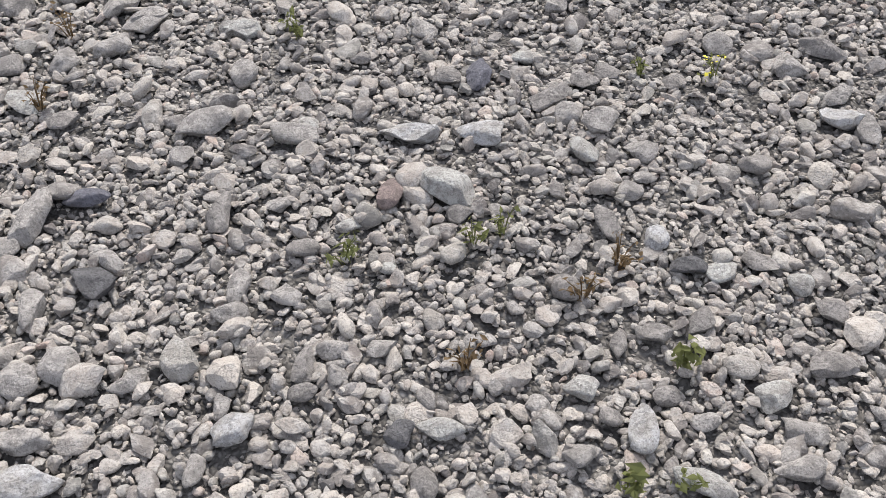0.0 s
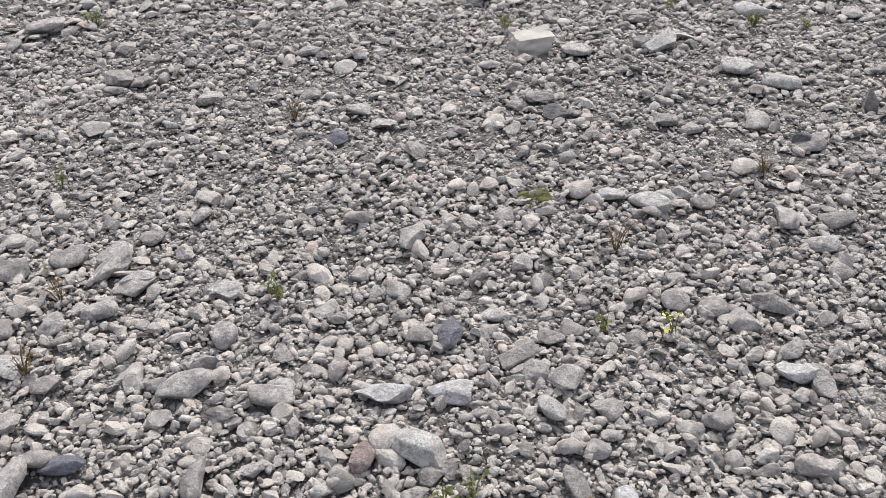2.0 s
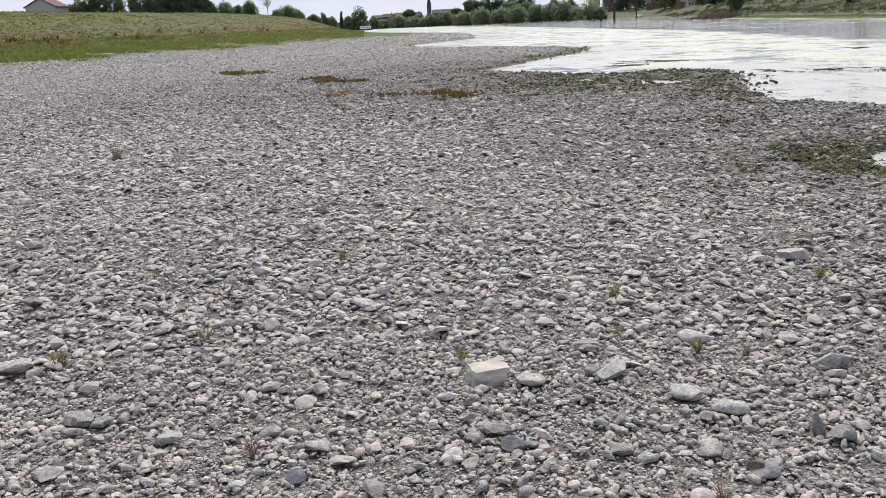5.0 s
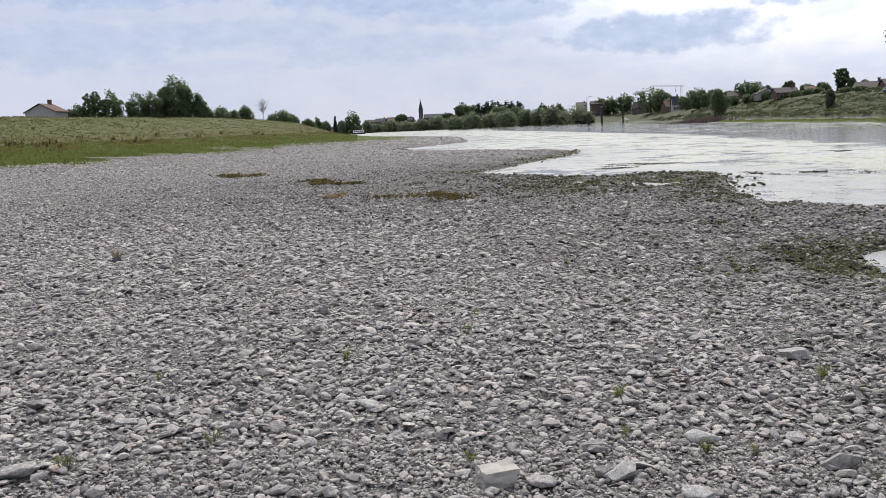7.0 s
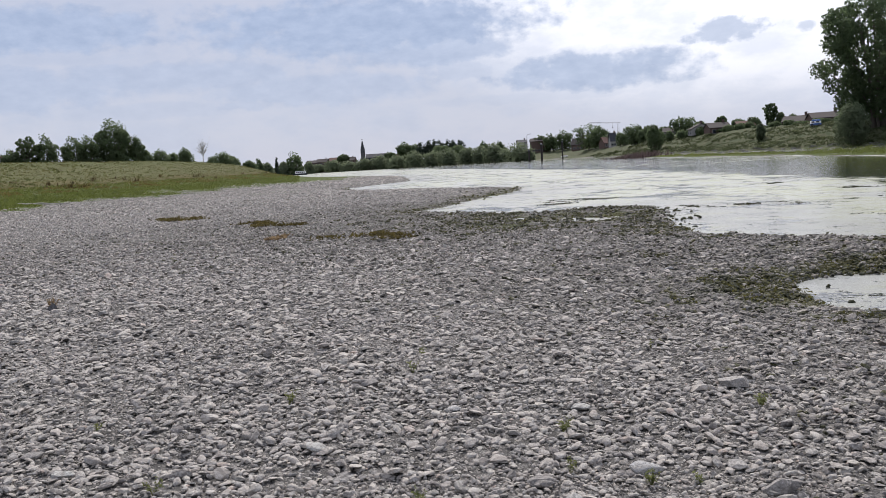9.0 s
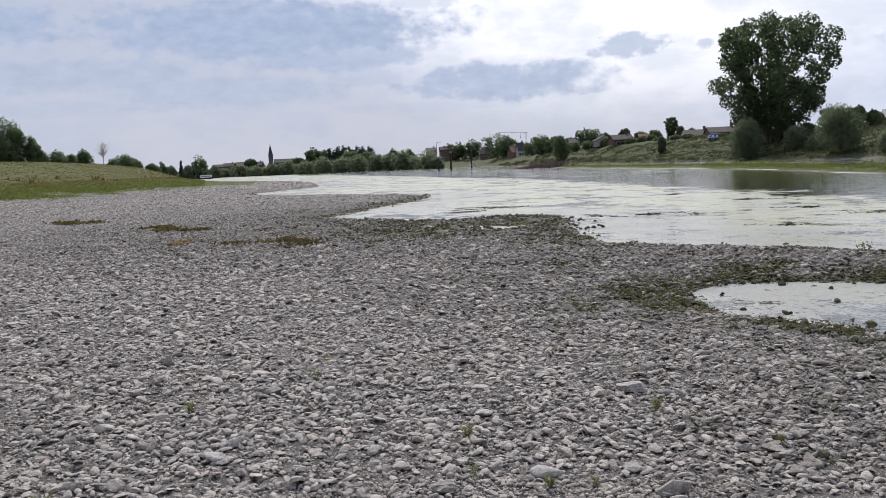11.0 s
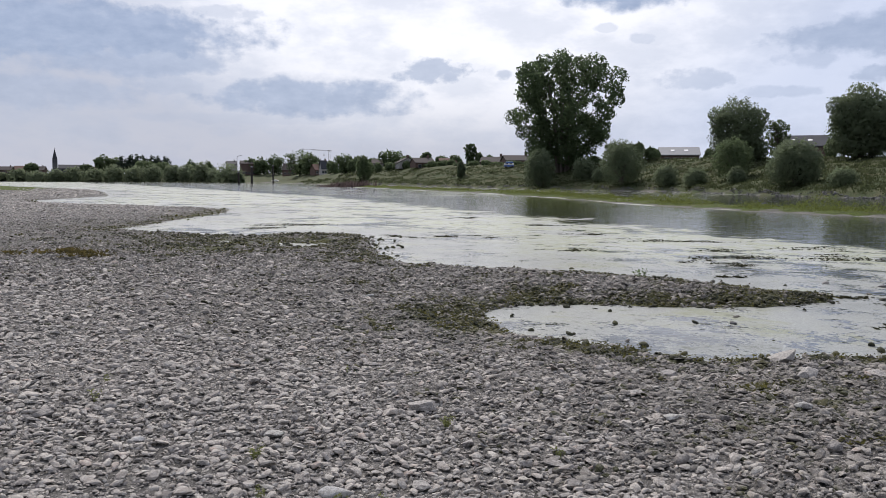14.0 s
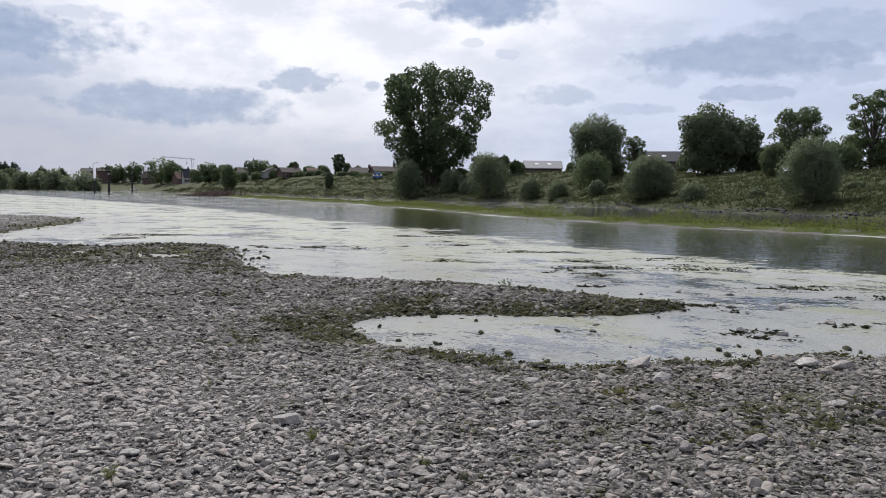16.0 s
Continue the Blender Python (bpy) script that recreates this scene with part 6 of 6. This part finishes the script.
house("brown house roof among trees", 24.6, 425, 1.3, 0.5, 9, 0.5, 0, PLASTER, TILE, 3)
house("red-roofed white house behind the dyke", -17.2, 225, 2.35, 0.75, 7, 0.72, 62, PLASTER, REDTILE, 3, True, 4.6)
house("dark-roofed house behind the dyke", -15.9, 232, 1.95, 0.7, 9, 0.5, -4, BRICK, SLATE, 3, True, 4.2)
for k, (b, t, h, rf) in enumerate([(2.6, 0.72, 0.35, TILE), (3.4, 0.76, 0.4, REDTILE), (4.3, 0.74, 0.35, TILE), (8.0, 0.95, 0.35, TILE), (8.6, 1.1, 0.3, REDTILE), (1.9, 0.66, 0.3, TILE), (7.2, 0.75, 0.35, REDTILE)]):
    house("brown village house above the far shore", b, 790, t, h, 10, 0.55, (k * 23) % 40 - 20, BRICK, rf, 3, k % 2 == 0)


def church():
    x, y = at(5.15, 800)
    z = lay_at(x, y) - 0.3
    ob = thing("church", x, y, z, -5, "village church with slate spire and long nave", "church")
    high = 1.58 + 800 * math.tan(radians(1.78)) - z
    tower = part("tower", box_mesh(0, 0, 0.29 * high, 3.9, 3.9, 0.58 * high, CHURCHSTONE), ob)
    bm = bmesh.new()
    bmesh.ops.create_cone(bm, segments=8, radius1=2.0, radius2=0.1, depth=0.42 * high, cap_ends=True, matrix=Matrix.Translation((0, 0, 0.58 * high + 0.21 * high)))
    part("spire", shaped(bm, SLATE), ob)
    part("cross", tubes_mesh([([(0, 0, 0.98 * high), (0, 0, 1.05 * high)], [0.12, 0.1], 5), ([(-0.6, 0, 1.02 * high), (0.6, 0, 1.02 * high)], [0.1, 0.1], 5)], STEEL), ob)
    for k in (-1, 1):
        part("belfry_opening", box_mesh(k * 0.9, -1.97, 0.5 * high, 0.8, 0.1, 2.0, PANE), tower)
    a, low, top = 10.0, 4.5, 0.36 * high
    bm = bmesh.new()
    ring = [(-5, 0), (5, 0), (5, low), (0, top - 0.3), (-5, low)]
    ends = [[bm.verts.new((2.4 + s, p, q)) for p, q in ring] for s in (0, 2 * a)]
    bm.faces.new(ends[0]), bm.faces.new(ends[1][::-1])
    for k in range(5):
        bm.faces.new([ends[0][k], ends[0][(k + 1) % 5], ends[1][(k + 1) % 5], ends[1][k]])
    part("nave", shaped(bm, CHURCHSTONE), ob)
    bm = bmesh.new()
    prof = [(-5.4, low - 0.3), (0, top), (5.4, low - 0.3), (5.4, low), (0, top + 0.3), (-5.4, low)]
    ends = [[bm.verts.new((2.4 + s, p, q)) for p, q in prof] for s in (0, 2 * a + 0.4)]
    for e in ends:
        bm.faces.new([e[0], e[1], e[4], e[5]]), bm.faces.new([e[1], e[2], e[3], e[4]])
    for k in range(6):
        bm.faces.new([ends[0][k], ends[0][(k + 1) % 6], ends[1][(k + 1) % 6], ends[1][k]])
    part("nave_roof", shaped(bm, SLATE), ob)
    for k in range(4):
        part("nave_window", box_mesh(5.5 + 4.2 * k, -5.03, 2.6, 1.1, 0.1, 2.4, PANE), ob)


church()


def crane():
    d = 545
    x, y = at(21.38, d)
    z = lay_at(x, y)
    ob = thing("tower_crane", x, y, z, -21.4, "slim tower crane with a long jib behind houses", "crane")
    high = 1.58 + d * math.tan(radians(1.88)) - z
    long = d * math.tan(radians(1.78))

    def lattice(a, b, w0):
        a, b = Vector(a), Vector(b)
        n = max(4, int((b - a).length / 1.6))
        side = Vector((0, w0, 0))
        other = (b - a).cross(side).normalized() * w0
        corners = [side + other, side - other, -side - other, other - side]
        out = [([a + c, b + c], [0.055, 0.055], 4) for c in corners]
        for k in range(n):
            p, q = a.lerp(b, k / n), a.lerp(b, (k + 1) / n)
            for i in range(4):
                out.append(([p + corners[i], q + corners[(i + 1) % 4]], [0.025, 0.025], 3))
        return out

    part("mast", tubes_mesh(lattice((0, 0, -0.3), (0, 0, high), 0.5), STEEL), ob)
    part("jib", tubes_mesh(lattice((1.5, 0, high - 0.4), (-long, 0, high + 0.6), 0.2), STEEL), ob)
    part("base", box_mesh(0, 0, 0.7, 3.6, 3.6, 1.4, STEEL, 0.1), ob)
    part("hook", tubes_mesh([([(-3.2, 0, high), (-3.2, 0, high - 2.6)], [0.04, 0.04], 4), ([(-3.2, 0, high - 2.6), (-3.2, 0, high - 3.4)], [0.35, 0.25], 6)], STEEL), ob)


crane()


# ---- posts, lamp, vehicles, boat ----
def post(b, d, top, thick):
    x, y = at(b, d)
    z = max(lay_at(x, y), -1.2)
    high = 1.58 + d * math.tan(radians(top)) - z
    ob = thing("mooring_post", x, y, z, 0, "dark timber mooring post standing at the river", "post", "mooring posts")
    part("shaft", tubes_mesh([([(0, 0, -0.5), (0, 0, 0.6 * high), (0, 0, high)], [thick, thick * 0.95, thick * 0.9], 9)], DARKWOOD), ob)
    part("cap", tubes_mesh([([(0, 0, high - 0.5), (0, 0, high), (0, 0, high + 0.15)], [thick * 1.15, thick * 1.15, thick * 0.3], 9)], STEEL), ob)


post(15.74, 385, 0.49, 0.42)
post(16.54, 372, 0.84, 0.48)
post(17.85, 470, 0.90, 0.40)


def lamp_post():
    x, y = at(15.65, 625)
    z = lay_at(x, y)
    high = 1.58 + 625 * math.tan(radians(1.50)) - z
    ob = thing("street_lamp", x, y, z, 0, "tall grey street lamp with bent arm", "lamp")
    part("pole", tubes_mesh([([(0, 0, -0.3), (0, 0, high * 0.9), (0.4, 0, high * 0.97), (2.2, 0, high)], [0.2, 0.15, 0.13, 0.12], 8)], STEEL), ob)
    part("lamp_head", box_mesh(2.6, 0, high, 1.3, 0.5, 0.25, STEEL, 0.06), ob)


lamp_post()


def wheel(parent, x, y, rad):
    bm = bmesh.new()
    bmesh.ops.create_cone(bm, segments=16, radius1=rad, radius2=rad, depth=0.22, cap_ends=True, matrix=Matrix.Translation((x, y, rad)) @ Matrix.Rotation(math.pi / 2, 4, "X"))
    tyre = part("wheel", shaped(bm, RUBBER), parent)
    bm = bmesh.new()
    bmesh.ops.create_cone(bm, segments=12, radius1=rad * 0.6, radius2=rad * 0.55, depth=0.25, cap_ends=True, matrix=Matrix.Translation((x, y, rad)) @ Matrix.Rotation(math.pi / 2, 4, "X"))
    part("rim", shaped(bm, STEEL), tyre)


def van():
    d = 205
    while lay_at(*at(32.86, d)) < 4.9:
        d += 1
    x, y = at(32.86, d)
    ob = thing("van", x, y, lay_at(x, y) + 0.02, -32.9, "white van with a blue body band parked on the dyke", "van")
    part("body", box_mesh(0, 0, 0.85, 2.5, 1.7, 0.95, WHITEPAINT, 0.12), ob)
    part("lower_body", box_mesh(0, 0, 0.55, 2.56, 1.74, 0.5, BLUEPAINT, 0.08), ob, "blue lower panels")
    part("roof_box", box_mesh(0.1, 0, 1.5, 2.0, 1.5, 0.42, BLUEPAINT, 0.12), ob, "blue roof")
    for k in (-0.6, 0.5):
        part("window", box_mesh(k, -0.86, 1.12, 0.7, 0.05, 0.3, PANE), ob)
    for sx in (-0.8, 0.8):
        for sy in (-0.8, 0.8):
            wheel(ob, sx, sy, 0.32)


van()


def car():
    x, y = at(17.97, 545)
    ob = thing("car", x, y, lay_at(x, y), -18, "small white car parked on the far bank", "car")
    part("body", box_mesh(0, 0, 0.62, 4.1, 1.7, 0.62, WHITEPAINT, 0.18), ob)
    part("cabin", box_mesh(0.2, 0, 1.12, 2.2, 1.5, 0.55, WHITEPAINT, 0.2), ob)
    part("window", box_mesh(0.2, -0.75, 1.14, 1.7, 0.06, 0.34, PANE), ob)
    for sx in (-1.3, 1.3):
        for sy in (-0.78, 0.78):
            wheel(ob, sx, sy, 0.32)


car()


def ferry():
    x, y = at(1.11, 540)
    ob = thing("ferry_boat", x, y, WATER - 0.2, 0, "small white river ferry moored at the bank", "boat")
    bm = bmesh.new()
    box(bm, 0, 0, 0.55, 9.0, 3.0, 1.1)
    for v in bm.verts:
        if v.co.z < 0.5:
            v.co.x *= 0.82
            v.co.y *= 0.7
    part("hull", shaped(bm, SLATE), ob, "dark blue-grey hull")
    part("cabin", box_mesh(0.3, 0, 1.75, 6.4, 2.4, 1.3, WHITEPAINT, 0.1), ob)
    for k in range(5):
        part("window", box_mesh(-2.0 + 1.15 * k, -1.22, 1.85, 0.8, 0.06, 0.55, PANE), ob)
    part("mast", tubes_mesh([([(2.6, 0, 2.3), (2.6, 0, 4.6)], [0.09, 0.06], 6)], WHITEPAINT), ob)
    part("roof", box_mesh(0.3, 0, 2.46, 6.9, 2.7, 0.12, WHITEPAINT), ob)


ferry()

# ---- stone facing along the far waterline ----
x, y = along(FAR_SHORE[1:9], 11000, 0.8)
f = to_line(x, y, FAR_SHORE, True)
q = (f > -0.3) & (f < 0.5)
heap("riprap", x[q], y[q], lay(x[q], y[q])[0], rg.uniform(0.15, 0.36, q.sum()), "quad", 44, DARK[0], GROUND, "grey stone facing along the far waterline", 0.4, 0.8)

# ---- loose gravel: single pebbles close by, the rest joined ----
def near_pebbles():
    r = np.random.RandomState(8)
    kinds = []
    for k in range(16):
        v, f = stone_form(3, k % 2, 300 + k)
        v = v.copy()
        v[:, 2] -= v[:, 2].min()
        me = build_mesh("pebble", v, f, [STONE], True)
        if k % 2:
            me.set_sharp_from_angle(angle=radians(26))
        kinds.append(me)
    count = 0
    while count < 300:
        x, y = r.uniform(-1.0, 1.05), r.uniform(0.65, 2.1)
        size = 0.028 + 0.036 * r.uniform() ** 2
        if abs(x) > 0.42 + 0.45 * y or any(math.hypot(x - a, y - b) < c + 0.36 * size for a, b, c in PLACED):
            continue
        ob = new("pebble", kinds[r.randint(16)])
        ob.parent = GROUND
        ob.matrix_basis = pose(x, y, lay_at(x, y) - 0.05 * size, r.normal(0, 9), r.normal(0, 9), r.uniform(0, 360)) @ Matrix.Diagonal((size, size * r.uniform(0.8, 1.05), size * r.uniform(0.7, 1.15), 1))
        PLACED.append((x, y, 0.36 * size))
        count += 1


near_pebbles()
FINE, SMALL, ROUND, LARGE = "fine grey river gravel lying loose", "small grey river pebbles lying loose", "rounded and broken grey river pebbles", "larger grey river cobbles"
spread("grit", 2600, 0.45, 1.6, -54, 56, 0.009, 0.015, 0, 9, FINE)
spread("grit", 2000, 1.6, 2.6, -38, 40, 0.009, 0.015, 0, 10, FINE)
for near, far, left, right, seed, forms, few in ((0.45, 1.6, -54, 56, 30, ("hex", "fine", "finest"), 1.0), (1.6, 2.6, -38, 40, 40, ("quad", "hex", "fine"), 0.9), (2.6, 4.3, -31, 36, 50, (0, "quad", "hex"), 0.8)):
    spread("gravel", 3200 * few, near, far, left, right, 0.014, 0.026, forms[0], seed, SMALL, 0.32, 0.6, 1.0, 0.006)
    spread("gravel", 980 * few, near, far, left, right, 0.024, 0.040, forms[1], seed + 1, SMALL, 0.3, 0.75, 0.9, 0.008)
    spread("pebbles", 165, near, far, left, right, 0.036, 0.062, forms[2], seed + 2, ROUND, 0.27, 0.8, 0.85, 0.012)
    spread("pebbles", 16, near, far, left, right, 0.062, 0.10, "finest", seed + 3, ROUND, 0.2, 0.8, 0.8, 0.015)
spread("grit", 700, 4.3, 8, -34, 68, 0.016, 0.028, 0, 22, FINE, 0.35, 1.0)
spread("gravel", 540, 4.3, 6.5, -34, 68, 0.026, 0.048, "quad", 14, SMALL, 0.3, 0.85, 0.75)
spread("gravel", 460, 6.5, 9, -34, 68, 0.03, 0.052, 0, 25, SMALL, 0.3, 1.0, 0.8)
spread("pebbles", 215, 4.3, 6, -34, 68, 0.042, 0.085, "hex", 15, ROUND, 0.24, 0.85, 0.65, 0.012)
spread("pebbles", 180, 6, 9, -34, 68, 0.044, 0.095, "quad", 21, ROUND, 0.22, 0.85, 0.62, 0.012)
spread("cobbles", 6, 4.3, 9, -34, 68, 0.09, 0.14, "fine", 16, LARGE, 0.2, 0.8, 0.7, 0.01)
spread("pebbles", 95, 9, 15, -34, 68, 0.055, 0.12, "quad", 17, ROUND, 0.2, 0.85, 0.6, 0.01)
spread("gravel", 290, 8, 14, -34, 68, 0.035, 0.065, 0, 23, SMALL, 0.3, 1.0, 0.95, 0.015)
spread("pebbles", 26, 14, 24, -32, 60, 0.08, 0.14, "quad", 13, ROUND, 0.2, 0.85, 0.8, 0.02)
spread("gravel", 170, 14, 24, -32, 60, 0.055, 0.10, 0, 24, SMALL, 0.3, 1.0, 1.1, 0.03)
spread("pebbles", 230, 0.4, 5.5, 56, 306, 0.045, 0.09, 0, 27, ROUND, 0.3, 1.0)
spread("pebbles", 260, 2.2, 4.4, 34, 60, 0.035, 0.08, 0, 28, ROUND, 0.3, 1.0)
spread("pebbles", 260, 2.2, 4.4, -58, -30, 0.035, 0.08, 0, 29, ROUND, 0.3, 1.0)
spread("pebbles", 700, 0.02, 0.5, -180, 180, 0.03, 0.07, "hex", 12, ROUND, 0.25, 0.8, 0.85)
spread("cobbles", 5, 9, 20, -34, 68, 0.10, 0.16, "hex", 18, LARGE, 0.2, 0.8, 0.7)
spread("cobbles", 62, 24, 45, -30, 32, 0.075, 0.135, 0, 19, LARGE, 0.25, 1.0, 1.1, 0.03)
spread("cobbles", 17, 45, 95, -22, 22, 0.12, 0.22, 0, 20, LARGE, 0.2, 1.0, 0.9, 0.03)
spread("cobbles", 3.2, 95, 190, -12, 14, 0.2, 0.4, 0, 26, LARGE, 0.2, 1.0, 0.6, 0.03)


# ---- extra weedy cobbles along the waterline ----
r = np.random.RandomState(66)
x, y = sector(90000, 5.5, 34, 3, 68, r)
z, grass, weed, lush = lay(x, y)
q = (weed > r.uniform(0.55, 1.1, len(x))) & (shore(x, y) > np.where(y > 20, 0.02, -0.05)) & (r.uniform(size=len(x)) < np.interp(np.hypot(x, y), [6, 12, 32], [1.0, 1.0, 0.7]))
heap("weedy_cobbles", x[q], y[q], z[q], r.uniform(0.04, 0.11, q.sum()) * np.interp(np.hypot(x, y)[q], [6, 32], [0.85, 1.4]), "quad", 67, WEEDY, GROUND, "wet stones covered in dark green river weed", 0.35, 0.6)

# dark wet stones that stand out of the shallows
x, y = sector(16000, 5.5, 34, 3, 68, r)
s = shore(x, y)
q = (s < -0.2) & (s > -1.6) & (r.uniform(size=len(x)) < np.interp(s, [-1.6, -0.8, -0.2], [0.01, 0.06, 0.5])) & (waves(x, y, 2.0, 19) > -0.2)
heap("weedy_cobbles", x[q], y[q], np.full(q.sum(), WATER - 0.012), r.uniform(0.04, 0.11, q.sum()) * np.interp(np.hypot(x, y)[q], [6, 30], [1.0, 1.7]), "hex", 68, WEEDY, GROUND, "dark weedy stones standing out of shallow water", 0.35, 0.6)


def wet_stone(x, y, long, tone, seed):
    mat, word = tone
    v, f = stone_form(3, seed % 2, 700 + seed)
    v = v * long
    v[:, 2] -= v[:, 2].min()
    ob = new("stone", build_mesh("stone", v, f, [mat], True))
    z = max(lay_at(x, y), WATER - 0.1)
    ob.matrix_basis = pose(x, y, max(z - 0.02, WATER - 0.45 * float(v[:, 2].max())), 0, 0, 47 * seed)
    tagged(ob, f"{word} stone lying at the edge of shallow water", "stone")


for k, (x, y, long, tone) in enumerate([(13.49, 8.2, 0.27, WHITE), (10.67, 7.08, 0.26, DARK), (10.84, 6.57, 0.18, DARK), (14.36, 9.86, 0.2, DARK), (13.89, 10.68, 0.2, DIM), (12.42, 6.79, 0.2, DIM), (8.9, 8.2, 0.12, DARK)]):
    wet_stone(x, y, long, tone, k)
